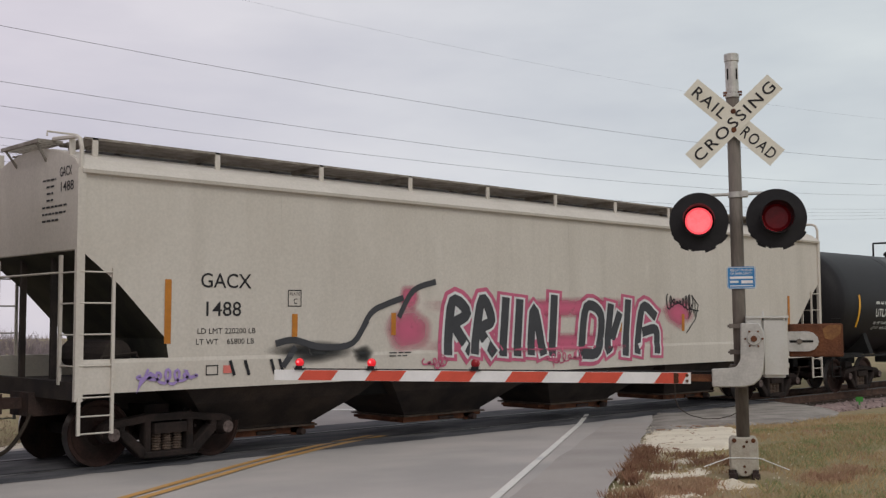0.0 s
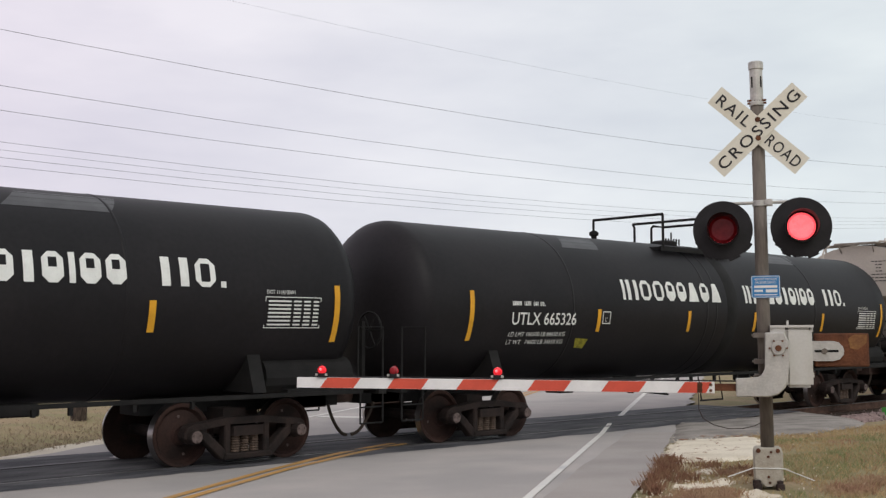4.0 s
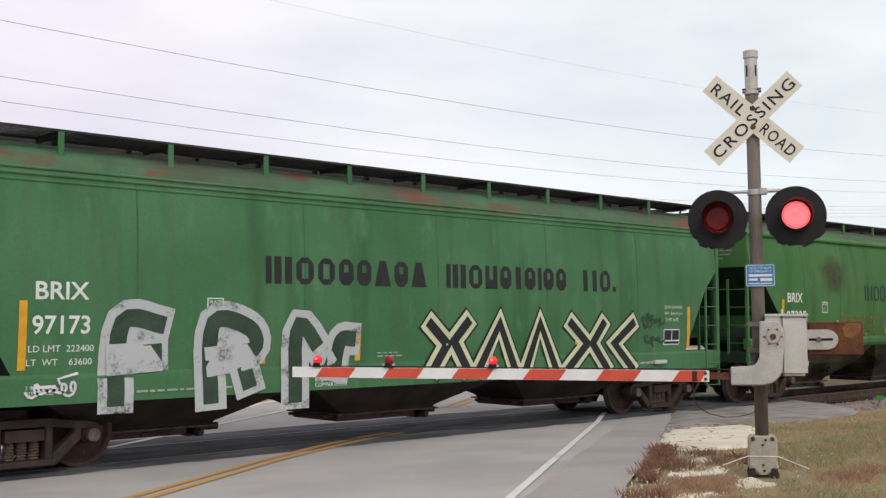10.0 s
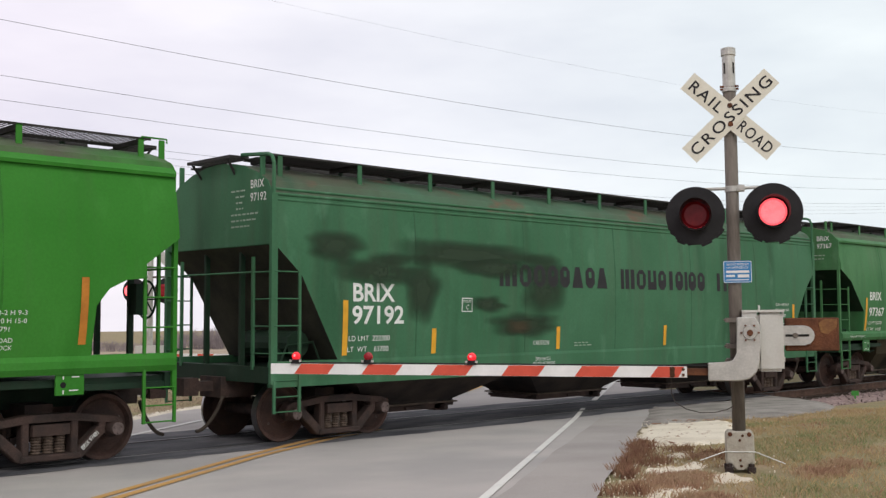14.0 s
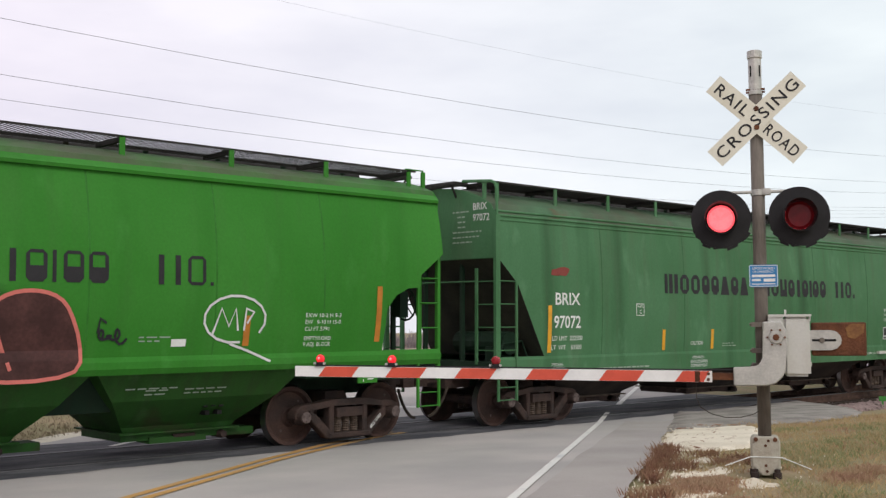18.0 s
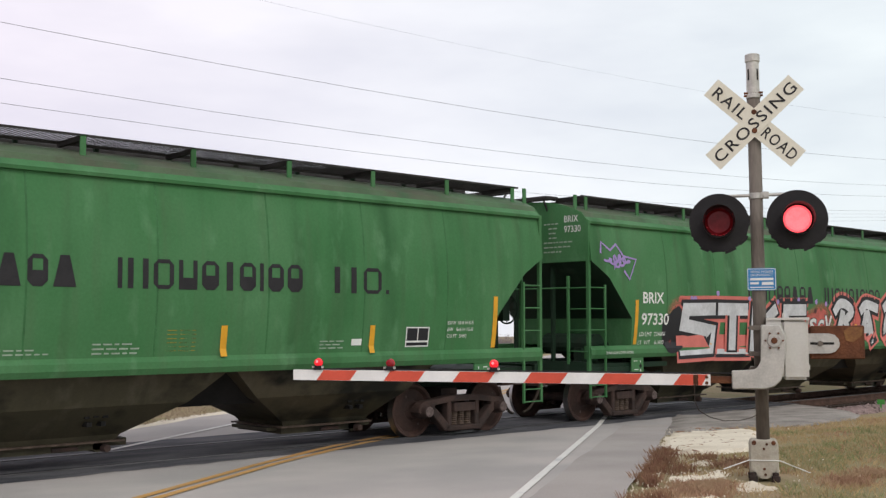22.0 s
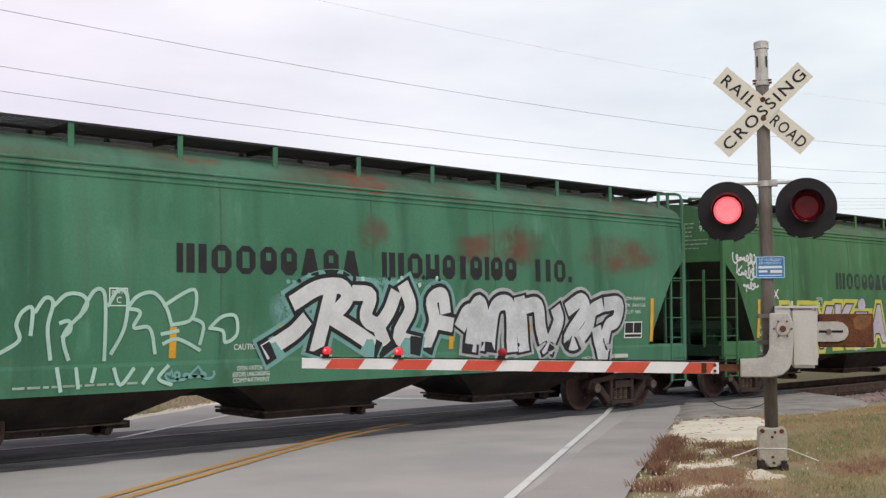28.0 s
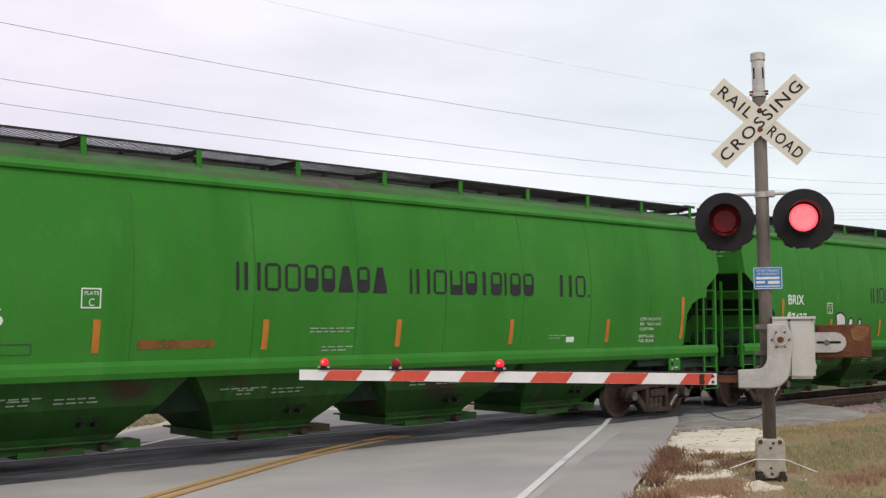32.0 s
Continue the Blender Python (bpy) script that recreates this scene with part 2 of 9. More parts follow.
M_STRAW = mat("straw_grass", (0.46, 0.34, 0.18), 0.95, var=0.2, scale=3, color2=(0.36, 0.27, 0.14))
M_GREENGRASS = mat("green_grass", (0.20, 0.235, 0.10), 0.95, var=0.2, scale=3, color2=(0.36, 0.30, 0.17))


# ---- mesh helpers ----
def box(bm, x0, x1, y0, y1, z0, z1):
    v = [bm.verts.new((x, y, z)) for x in (x0, x1) for y in (y0, y1) for z in (z0, z1)]
    for q in ((0, 1, 3, 2), (4, 6, 7, 5), (0, 4, 5, 1), (2, 3, 7, 6), (0, 2, 6, 4), (1, 5, 7, 3)):
        bm.faces.new([v[i] for i in q])


def rod(bm, p, q, r, n=6, r2=None):
    p, q = Vector(p), Vector(q)
    d = (q - p).normalized()
    a = d.orthogonal().normalized()
    b = d.cross(a)
    rings = []
    for c, rr in ((p, r), (q, r if r2 is None else r2)):
        rings.append([bm.verts.new(c + rr * (math.cos(2 * math.pi * k / n) * a + math.sin(2 * math.pi * k / n) * b)) for k in range(n)])
    for k in range(n):
        bm.faces.new((rings[0][k], rings[0][(k + 1) % n], rings[1][(k + 1) % n], rings[1][k]))
    bm.faces.new(rings[0][::-1]), bm.faces.new(rings[1])


def path_rod(bm, pts, r, n=6):
    """One unbroken tube through points."""
    pts = [Vector(p) for p in pts]
    rings, side = [], None
    for i, p in enumerate(pts):
        d = (pts[min(i + 1, len(pts) - 1)] - pts[max(i - 1, 0)])
        d = d.normalized() if d.length > 1e-6 else Vector((0, 0, 1))
        side = d.orthogonal() if side is None else side - side.dot(d) * d
        side = side.normalized() if side.length > 1e-4 else d.orthogonal().normalized()
        up = d.cross(side)
        rings.append([bm.verts.new(p + r * (math.cos(2 * math.pi * k / n) * side + math.sin(2 * math.pi * k / n) * up)) for k in range(n)])
    for a, b in zip(rings, rings[1:]):
        for k in range(n):
            bm.faces.new((a[k], a[(k + 1) % n], b[(k + 1) % n], b[k]))
    bm.faces.new(rings[0][::-1]), bm.faces.new(rings[-1])


def beam(bm, p, q, w, h):
    """A square bar from p to q, w wide and h deep."""
    p, q = Vector(p), Vector(q)
    d = (q - p).normalized()
    side = d.cross(Vector((0, 0, 1)))
    side = side.normalized() if side.length > 1e-4 else Vector((1, 0, 0))
    up = side.cross(d)
    rings = [[bm.verts.new(c + sx * w / 2 * side + sz * h / 2 * up) for sx, sz in ((-1, -1), (1, -1), (1, 1), (-1, 1))] for c in (p, q)]
    for k in range(4):
        bm.faces.new((rings[0][k], rings[0][(k + 1) % 4], rings[1][(k + 1) % 4], rings[1][k]))
    bm.faces.new(rings[0][::-1]), bm.faces.new(rings[1])


def prism(bm, pts, axis, lo, hi):
    """A polygon of (a, b) pushed along an axis: 'y' takes (x, z), 'x' takes (y, z), 'z' takes (x, y)."""
    def at(a, b, c):
        return {"y": (a, c, b), "x": (c, a, b), "z": (a, b, c)}[axis]
    r0 = [bm.verts.new(at(a, b, lo)) for a, b in pts]
    r1 = [bm.verts.new(at(a, b, hi)) for a, b in pts]
    k = len(pts)
    for i in range(k):
        bm.faces.new((r0[i], r0[(i + 1) % k], r1[(i + 1) % k], r1[i]))
    bm.faces.new(r0[::-1]), bm.faces.new(r1)


def lathe(bm, profile, axis_point, axis, n=20, caps=True):
    """Turn (radius, along) pairs round an axis."""
    c, d = Vector(axis_point), Vector(axis).normalized()
    a = d.orthogonal().normalized()
    b = d.cross(a)
    rings = [[bm.verts.new(c + h * d + r * (math.cos(2 * math.pi * k / n) * a + math.sin(2 * math.pi * k / n) * b)) for k in range(n)]
             for r, h in profile]
    for s, t in zip(rings, rings[1:]):
        for k in range(n):
            bm.faces.new((s[k], s[(k + 1) % n], t[(k + 1) % n], t[k]))
    if caps:
        bm.faces.new(rings[0][::-1]), bm.faces.new(rings[-1])


def mesh_of(name, bm, material, smooth=False):
    bmesh.ops.recalc_face_normals(bm, faces=bm.faces)
    me = bpy.data.meshes.new(name)
    bm.to_mesh(me)
    bm.free()
    me.materials.append(material)
    if smooth:
        for p in me.polygons:
            p.use_smooth = True
    return me


def part(name, bm, material, parent, label="", smooth=False):
    ob = new(name, bm if isinstance(bm, bpy.types.Mesh) else mesh_of(name, bm, material, smooth))
    ob.parent = parent
    if label:
        tagged(ob, label)
    return ob


def thing(name, m, label, category, group="", kind=""):
    ob = new(name)
    ob.matrix_basis = m
    return tagged(ob, label, category, group, kind)


def mesh_thing(name, bm, material, label, category, group="", kind="", m=None, smooth=False):
    ob = new(name, mesh_of(name, bm, material, smooth))
    if m is not None:
        ob.matrix_basis = m
    return tagged(ob, label, category, group, kind)


SHARED = {}


def shared(key, name, material, build, smooth=False):
    """One mesh for alike pieces."""
    if key not in SHARED:
        bm = bmesh.new()
        build(bm)
        SHARED[key] = mesh_of(name, bm, material, smooth)
    return SHARED[key]


GLYPHS = {}


def glyphs(text, bold=0.0, gap=1.0):
    """Flat lettering of height 1 as points and faces in its own plane."""
    key = (text, bold, gap)
    if key not in GLYPHS:
        cu = bpy.data.curves.new("lettering", "FONT")
        cu.body, cu.size, cu.offset, cu.resolution_u = text, 1.0 / 0.72, bold, 3
        cu.space_character = gap
        ob = bpy.data.objects.new("lettering", cu)
        me = bpy.data.meshes.new_from_object(ob)
        GLYPHS[key] = ([(v.co.x, v.co.y) for v in me.vertices], [list(p.vertices) for p in me.polygons])
        bpy.data.objects.remove(ob), bpy.data.curves.remove(cu), bpy.data.meshes.remove(me)
    return GLYPHS[key]


def lettered(name, text, material, parent, place, height, width=None, bold=0.0, label="", gap=1.0):
    """Lettering laid on a surface: place(u, v) gives the point for u along and v up, in metres."""
    pts, faces = glyphs(text, bold, gap)
    w = max(p[0] for p in pts)
    sx = (width / w) if width else height
    me = bpy.data.meshes.new(name)
    me.from_pydata([place(p[0] * sx, p[1] * height) for p in pts], [], faces)
    me.materials.append(material)
    return part(name, me, material, parent, label)


def worn(name, color, cover=0.5, scale=5.0, soft=0.12, fading=False):
    """Thin or worn spray paint: the surface under it shows through in specks and clouds."""
    m = bpy.data.materials.new("thin_" + name)
    m.use_nodes = True
    n, l = m.node_tree.nodes, m.node_tree.links
    b = n["Principled BSDF"]
    b.inputs["Base Color"].default_value, b.inputs["Roughness"].default_value = (*color, 1), 0.65
    b.inputs["Specular IOR Level"].default_value = 0.2
    co, t1, t2 = n.new("ShaderNodeTexCoord"), n.new("ShaderNodeTexNoise"), n.new("ShaderNodeTexNoise")
    t1.inputs["Scale"].default_value, t1.inputs["Detail"].default_value = scale, 6
    t2.inputs["Scale"].default_value, t2.inputs["Detail"].default_value = scale * 9, 2
    add = n.new("ShaderNodeMath")
    add.operation, add.inputs[1].default_value = "MULTIPLY_ADD", 0.35
    r = n.new("ShaderNodeMapRange")
    mid = 0.675 - (cover - 0.5) * 0.5
    r.inputs[1].default_value, r.inputs[2].default_value = mid - soft, mid + soft
    mix, clear = n.new("ShaderNodeMixShader"), n.new("ShaderNodeBsdfTransparent")
    for t in (t1, t2):
        l.new(co.outputs["Object"], t.inputs["Vector"])
    l.new(t2.outputs[0], add.inputs[0]), l.new(t1.outputs[0], add.inputs[2])
    l.new(add.outputs[0], r.inputs[0])
    if fading:
        # thinner towards the rim of the sprayed spot
        thin, rim = n.new("ShaderNodeMath"), n.new("ShaderNodeAttribute")
        thin.operation, rim.attribute_name = "MULTIPLY", "coverage"
        l.new(r.outputs[0], thin.inputs[0]), l.new(rim.outputs["Fac"], thin.inputs[1])
        l.new(thin.outputs[0], mix.inputs[0])
    else:
        l.new(r.outputs[0], mix.inputs[0])
    l.new(clear.outputs[0], mix.inputs[1]), l.new(b.outputs[0], mix.inputs[2])
    l.new(mix.outputs[0], n["Material Output"].inputs[0])
    return m



# ---- ground, road, track ----
ROAD_C, ROAD_U, ROAD_N = Vector((13.2, 0.0)), Vector((0.84, 0.5425)), Vector((-0.5425, 0.84))


def smooth01(v):
    v = min(1.0, max(0.0, v))
    return v * v * (3 - 2 * v)


def road_z(y):
    """Height of the carriageway: level with the rails, rising away from them on the camera's side."""
    return 0.31 * min(1.0, max(0.0, (-y - 1.6) / 6.5)) if y < 0 else -0.12 * smooth01((y - 3) / 12)


def off_road(x, y):
    p = Vector((x, y)) - ROAD_C
    return p.dot(ROAD_U), p.dot(ROAD_N)


def ground_z(x, y):
    a, o = off_road(x, y)
    verge = smooth01((abs(o) - 5.0) / 3.5)
    fall = 0.013 * max(0.0, math.hypot(x, y + 15) - 80.0)
    bank = 0.33 * smooth01((-y - 3.2) / 5.0) - 0.32 * smooth01((4.2 - abs(y)) / 2.2)
    if y > 0:
        bank = 0.06 * smooth01((y - 3.5) / 3) - 0.32 * smooth01((3.6 - y) / 1.5) - 0.35 * smooth01((y - 14) / 40)
    lump = 0.03 * noise.noise((x * 0.7, y * 0.7, 0)) * verge
    return (road_z(y) - 0.045) * (1 - verge) + bank * verge + lump - fall


def span(lo, hi, step, far, growth=1.5):
    """Grid lines: close together from lo to hi, wider and wider out to far."""
    line = [lo + k * step for k in range(int((hi - lo) / step) + 1)]
    d = step
    while line[-1] < far:
        d *= growth
        line.append(line[-1] + d)
    d = step
    while line[0] > -far:
        d *= growth
        line.insert(0, line[0] - d)
    return line


def ground_sheet():
    xs, ys = span(-10, 45, 0.5, 3500), span(-18, 26, 0.5, 3500)
    verts = [(x, y, ground_z(x, y)) for y in ys for x in xs]
    w = len(xs)
    faces = [(j * w + i, j * w + i + 1, (j + 1) * w + i + 1, (j + 1) * w + i) for j in range(len(ys) - 1) for i in range(w - 1)]
    me = bpy.data.meshes.new("ground")
    me.from_pydata(verts, [], faces)
    me.materials.append(M_GROUND)
    for p in me.polygons:
        p.use_smooth = True
    tagged(new("ground", me), "dry straw-coloured turf with bare patches beside the road", "ground", kind="structure")


def road_point(a, o, lift=0.0):
    p = ROAD_C + ROAD_U * a + ROAD_N * o
    return (p.x, p.y, road_z(p.y) + lift)


def strip(name, material, along, offs, lift, label, category="road marking", wobble=0.0, parent=None, kind="structure"):
    """A band of the carriageway between offsets, following its height."""
    bm = bmesh.new()
    rows = []
    for k, a in enumerate(along):
        rows.append([bm.verts.new(road_point(a, o + (wobble * noise.noise((a * 0.8, o, 1.0)) if i in (0, len(offs) - 1) else 0), lift))
                     for i, o in enumerate(offs)])
    for r, s in zip(rows, rows[1:]):
        for i in range(len(offs) - 1):
            bm.faces.new((r[i], s[i], s[i + 1], r[i + 1]))
    if parent is not None:
        return part(name, bm, material, parent, label)
    return mesh_thing(name, bm, material, label, category, kind=kind)


def steps(lo, hi, d):
    k = max(1, int(round((hi - lo) / d)))
    return [lo + (hi - lo) * i / k for i in range(k + 1)]


def flat_patch(name, material, pts, z_of, label, category, kind="structure", lift=0.0, fine=0.7, edge=None):
    """A patch of ground covering given by its outline."""
    bm = bmesh.new()
    face = bm.faces.new([bm.verts.new((x, y, 0)) for x, y in pts])
    bmesh.ops.triangulate(bm, faces=[face])
    for _ in range(4):
        bmesh.ops.subdivide_edges(bm, edges=[e for e in bm.edges if e.calc_length() > fine], cuts=1)
        bmesh.ops.triangulate(bm, faces=bm.faces)
    for v in bm.verts:
        v.co.z = z_of(v.co.x, v.co.y) + (edge if edge is not None and v.is_boundary else lift)
    return mesh_thing(name, bm, material, label, category, kind=kind)


def rough_outline(pts, amp, seed, cuts=10):
    """An outline whose edge wanders a little."""
    out = []
    for (x0, y0), (x1, y1) in zip(pts, pts[1:] + pts[:1]):
        for k in range(cuts):
            f = k / cuts
            x, y = x0 + (x1 - x0) * f, y0 + (y1 - y0) * f
            out.append((x + amp * noise.noise((x * 2.3, y * 2.3, seed)), y + amp * noise.noise((x * 2.3, y * 2.3, seed + 9.0))))
    return out


def build_ground():
    ground_sheet()
    road = strip("road", M_ROAD, steps(-30, 60, 0.4), [-4.4 + 0.43 * k for k in range(21)], 0.0,
                 "worn grey asphalt road over the level crossing", "road", wobble=0.25)
    def painted(name, material, a0, a1, o_at, grow, w, label, bend=0.0):
        """A painted line whose offset changes slowly along the road, bending as it nears the rails."""
        bm = bmesh.new()
        rows = [[bm.verts.new(road_point(a, o_at + grow * a - bend * max(0.0, a + 5.5) ** 2 + d, 0.010)) for d in (-w / 2, w / 2)] for a in steps(a0, a1, 0.4)]
        for r, s in zip(rows, rows[1:]):
            bm.faces.new((r[0], s[0], s[1], r[1]))
        part(name, bm, material, road, label)
    painted("edge_line", M_WHITE_LINE, -30, 4.1, -3.145, 0.0328, 0.095, "worn white edge line")
    painted("edge_line", M_WHITE_LINE, 6.2, 60, -3.1, 0.01, 0.12, "worn white edge line")
    painted("edge_line", M_WHITE_LINE, -4.0, 60, 3.74, 0.0, 0.11, "worn white edge line")
    for d in (-0.115, 0.115):
        painted("centre_line", M_YELLOW, -30, -0.9, 0.93 + d, 0.056, 0.135, "faded yellow centre line", 0.037)
        painted("centre_line", M_YELLOW, 4.6, 60, 0.4 + d, 0.02, 0.12, "faded yellow centre line")
    strip("stop_line", M_WHITE_LINE, [-10.25, -9.75], [-3.3, -0.4], 0.010, "white stop line", parent=road)
    strip("stop_line", M_WHITE_LINE, [4.2, 4.6], [0.7, 3.6], 0.010, "white stop line", parent=road)
    # dark crossing surface along the rails, the shade of the train painted into it
    def level(x, y):
        return road_z(y)
    flat_patch("crossing_surface", M_ROAD_DARK, rough_outline([(-12, -1.42), (4, -1.40), (9, -1.38), (16, -1.5), (24.4, -1.3), (24.5, 1.7), (-12, 1.9)], 0.13, 3, 40), level,
               "dark newer asphalt laid along the rails, with train shade painted in", "road", lift=0.006)
    flat_patch("asphalt_apron", M_APRON, rough_outline([(19.4, -1.2), (18.3, -1.75), (17.0, -2.55), (15.5, -3.5), (15.3, -3.85), (15.7, -3.95), (16.5, -4.2), (17.4, -4.4), (18.3, -4.95), (20.2, -4.85), (21.6, -4.2), (22.9, -3.2), (24.1, -2.0), (24.3, -1.1)], 0.10, 5),
               lambda x, y: road_z(y) * 0.9, "cracked grey asphalt apron beside the rails", "pavement", lift=0.02, edge=-0.03)
    strip("shoulder", M_SHOULDER, steps(-30, 2.0, 0.5), [-4.45, -4.2, -3.9, -3.55], 0.004, "darker patched asphalt shoulder", wobble=0.05, parent=road)
    strip("far_shoulder", M_ROAD, steps(-10, 60, 0.5), [4.1, 4.6, 5.15], -0.012, "grey asphalt shoulder beyond the rails", "road", wobble=0.2, parent=road)
    strip("far_gravel", M_SAND, steps(-10, 40, 0.5), [5.05, 5.4, 5.75], -0.03, "pale gravel edge beyond the rails", "gravel", wobble=0.3)
    flat_patch("field", M_FIELD, [(-60, 13), (-40, 13), (1, 10.0), (12, 16), (40, 34), (70, 50), (70, 58), (-60, 58)],
               lambda x, y: ground_z(x, y), "pale brown stubble field beyond the crossing", "field", lift=0.03)


def build_track():
    track = thing("railway_track", Matrix(), "rusty steel rails on dark wooden ties in ballast", "railway track", kind="structure")
    # bed
    bm = bmesh.new()
    for x0, x1 in ((-420, -2.5), (24.3, 600)):
        prism(bm, [(-2.9, -0.55), (-1.75, -0.2), (1.75, -0.2), (2.9, -0.55)], "x", x0, x1)
    part("ballast_bed", bm, M_BALLAST, track, "grey-brown crushed stone ballast")
    rng = random.Random(4)
    bm = bmesh.new()
    for _ in range(1500):
        x, y = rng.uniform(24.2, 42), rng.uniform(-3.6, 2.4)
        z = -0.2 - 0.35 * smooth01((abs(y) - 1.75) / 1.2) if y > -2.9 else ground_z(x, y) + 0.02
        if y < -2.4:
            z = max(z, ground_z(x, y) + 0.02)
        m = pose(x, y, z, rng.uniform(0, 360), rng.uniform(0, 360), rng.uniform(0, 360)) @ Matrix.Diagonal((rng.uniform(0.03, 0.06), rng.uniform(0.025, 0.045), 0.03, 1))
        stone(bm, m)
    tagged(part("stones", bm, M_STONE, track), "loose ballast stones", kind="stuff")
    tie = shared("tie", "tie", M_TIE, lambda b: box(b, -0.115, 0.115, -1.3, 1.3, -0.36, -0.175))
    for k in range(90):
        part("tie", tie, M_TIE, track).location.x = 24.6 + 0.52 * k
    for y in (-0.755, 0.755):
        bm = bmesh.new()
        prism(bm, [(y - 0.07, -0.175), (y + 0.07, -0.175), (y + 0.07, -0.16), (y + 0.01, -0.14), (y + 0.01, -0.04), (y + 0.036, -0.03),
                   (y + 0.036, -0.003), (y - 0.036, -0.003), (y - 0.036, -0.03), (y - 0.01, -0.04), (y - 0.01, -0.14), (y - 0.07, -0.16)], "x", -420, 600)
        rail = part("rail", bm, M_RAIL, track, "rusty steel rail")
        bm = bmesh.new()
        box(bm, -420, 600, y - 0.03, y + 0.03, -0.003, 0.012)
        part("rail_head", bm, M_RAIL_TOP, rail, "polished rail head")
        s = 1 if y < 0 else -1
        bm = bmesh.new()
        box(bm, -2.5, 24.3, y + s * 0.036, y + s * 0.1, -0.02, 0.011)
        part("flangeway", bm, M_DARK, rail, "dark flangeway groove")


def stone(bm, m):
    v = [bm.verts.new(m @ Vector(p)) for p in ((1, 0, 0), (-1, 0, 0), (0, 1, 0), (0, -1, 0), (0, 0, 1), (0, 0, -1))]
    for a, b, c in ((0, 2, 4), (2, 1, 4), (1, 3, 4), (3, 0, 4), (2, 0, 5), (1, 2, 5), (3, 1, 5), (0, 3, 5)):
        bm.faces.new((v[a], v[b], v[c]))


# ---- crossing signal ----
FLIPS = []
MOVERS = []


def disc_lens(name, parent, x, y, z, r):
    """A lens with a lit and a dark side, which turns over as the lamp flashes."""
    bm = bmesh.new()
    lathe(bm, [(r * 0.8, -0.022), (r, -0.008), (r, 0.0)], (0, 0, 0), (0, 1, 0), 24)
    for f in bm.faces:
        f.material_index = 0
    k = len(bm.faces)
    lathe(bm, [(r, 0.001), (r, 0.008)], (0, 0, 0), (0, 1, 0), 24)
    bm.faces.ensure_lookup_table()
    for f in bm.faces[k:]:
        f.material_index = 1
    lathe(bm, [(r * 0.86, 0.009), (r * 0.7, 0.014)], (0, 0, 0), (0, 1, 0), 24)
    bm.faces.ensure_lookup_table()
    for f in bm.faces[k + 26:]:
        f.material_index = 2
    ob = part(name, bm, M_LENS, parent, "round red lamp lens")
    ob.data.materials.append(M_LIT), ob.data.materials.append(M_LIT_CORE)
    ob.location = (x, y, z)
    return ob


def signal_head(mast, x, z, first, front=-0.30, r=0.315):
    head = thing_part("signal_head", mast, (x, 0, z), "black round flashing lamp head with hood")
    bm = bmesh.new()
    lathe(bm, [(r, front + 0.16), (r, front + 0.175), (0.17, front + 0.18), (0.15, front + 0.34)], (0, 0, 0), (0, 1, 0), 40)
    bg = part("background_disc", bm, M_LAMP_BLACK, head, smooth=False)
    # hood: a tube open below, ragged rim
    bm = bmesh.new()
    n, rng = 44, random.Random(int(x * 10))
    ring = []
    for k in range(n):
        a = 2 * math.pi * k / n
        low = max(0.0, -math.sin(a))
        depth = 0.30 - 0.12 * low
        rows = []
        for rr, yy in ((0.168, front + 0.16), (0.172, front + 0.16 - depth)):
            rows.append(bm.verts.new((rr * math.cos(a), yy, rr * math.sin(a))))
        ring.append(rows)
    for k in range(n):
        p, q = ring[k], ring[(k + 1) % n]
        bm.faces.new((p[0], q[0], q[1], p[1]))
    hood = part("hood", bm, M_LAMP_BLACK, head)
    sol = hood.modifiers.new("thickness", "SOLIDIFY")
    sol.thickness = 0.006
    # worn rubber fringe under the disc
    bm = bmesh.new()
    for k in range(26):
        a = math.radians(205 + 130 * k / 25)
        rr = r + rng.uniform(0.0, 0.035)
        p = [(math.cos(a - 0.05), math.sin(a - 0.05)), (math.cos(a + 0.05), math.sin(a + 0.05))]
        v = [bm.verts.new((c * q, front + 0.167 + d, s * q)) for d in (0, 0.006) for (c, s), q in ((p[0], r - 0.02), (p[1], r - 0.02), (p[1], rr), (p[0], rr))]
        for f in ((0, 1, 2, 3), (7, 6, 5, 4), (0, 4, 5, 1), (1, 5, 6, 2), (2, 6, 7, 3), (3, 7, 4, 0)):
            bm.faces.new([v[i] for i in f])
    part("fringe", bm, M_LAMP_BLACK, bg, "ragged lower rim")
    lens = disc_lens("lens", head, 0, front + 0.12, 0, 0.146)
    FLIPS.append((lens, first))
    return head


def thing_part(name, parent, at, label=""):
    """A part that is itself made of pieces."""
    ob = new(name)
    ob.parent, ob.location = parent, at
    if label:
        tagged(ob, label)
    return ob


def blade(mast, angle, words, y, material):
    """One blade of the crossbuck with its lettering."""
    L, w = 1.22, 0.229
    rot = Matrix.Rotation(radians(angle), 4, "Y")
    bm = bmesh.new()
    box(bm, -L / 2, L / 2, y, y + 0.004, -w / 2, w / 2)
    bm.transform(rot)
    bd = part("blade", bm, M_SIGN, mast, "cream reflective crossbuck blade")
    bd.location.z = 4.12
    for text, x0, x1 in words:
        def place(u, v, x0=x0):
            return tuple(rot @ Vector((x0 + u, y - 0.003, v - 0.063)))
        lettered("lettering", text, M_LETTER_K, bd, place, 0.126, x1 - x0, 0.012, "black letters", 1.22)
    return bd


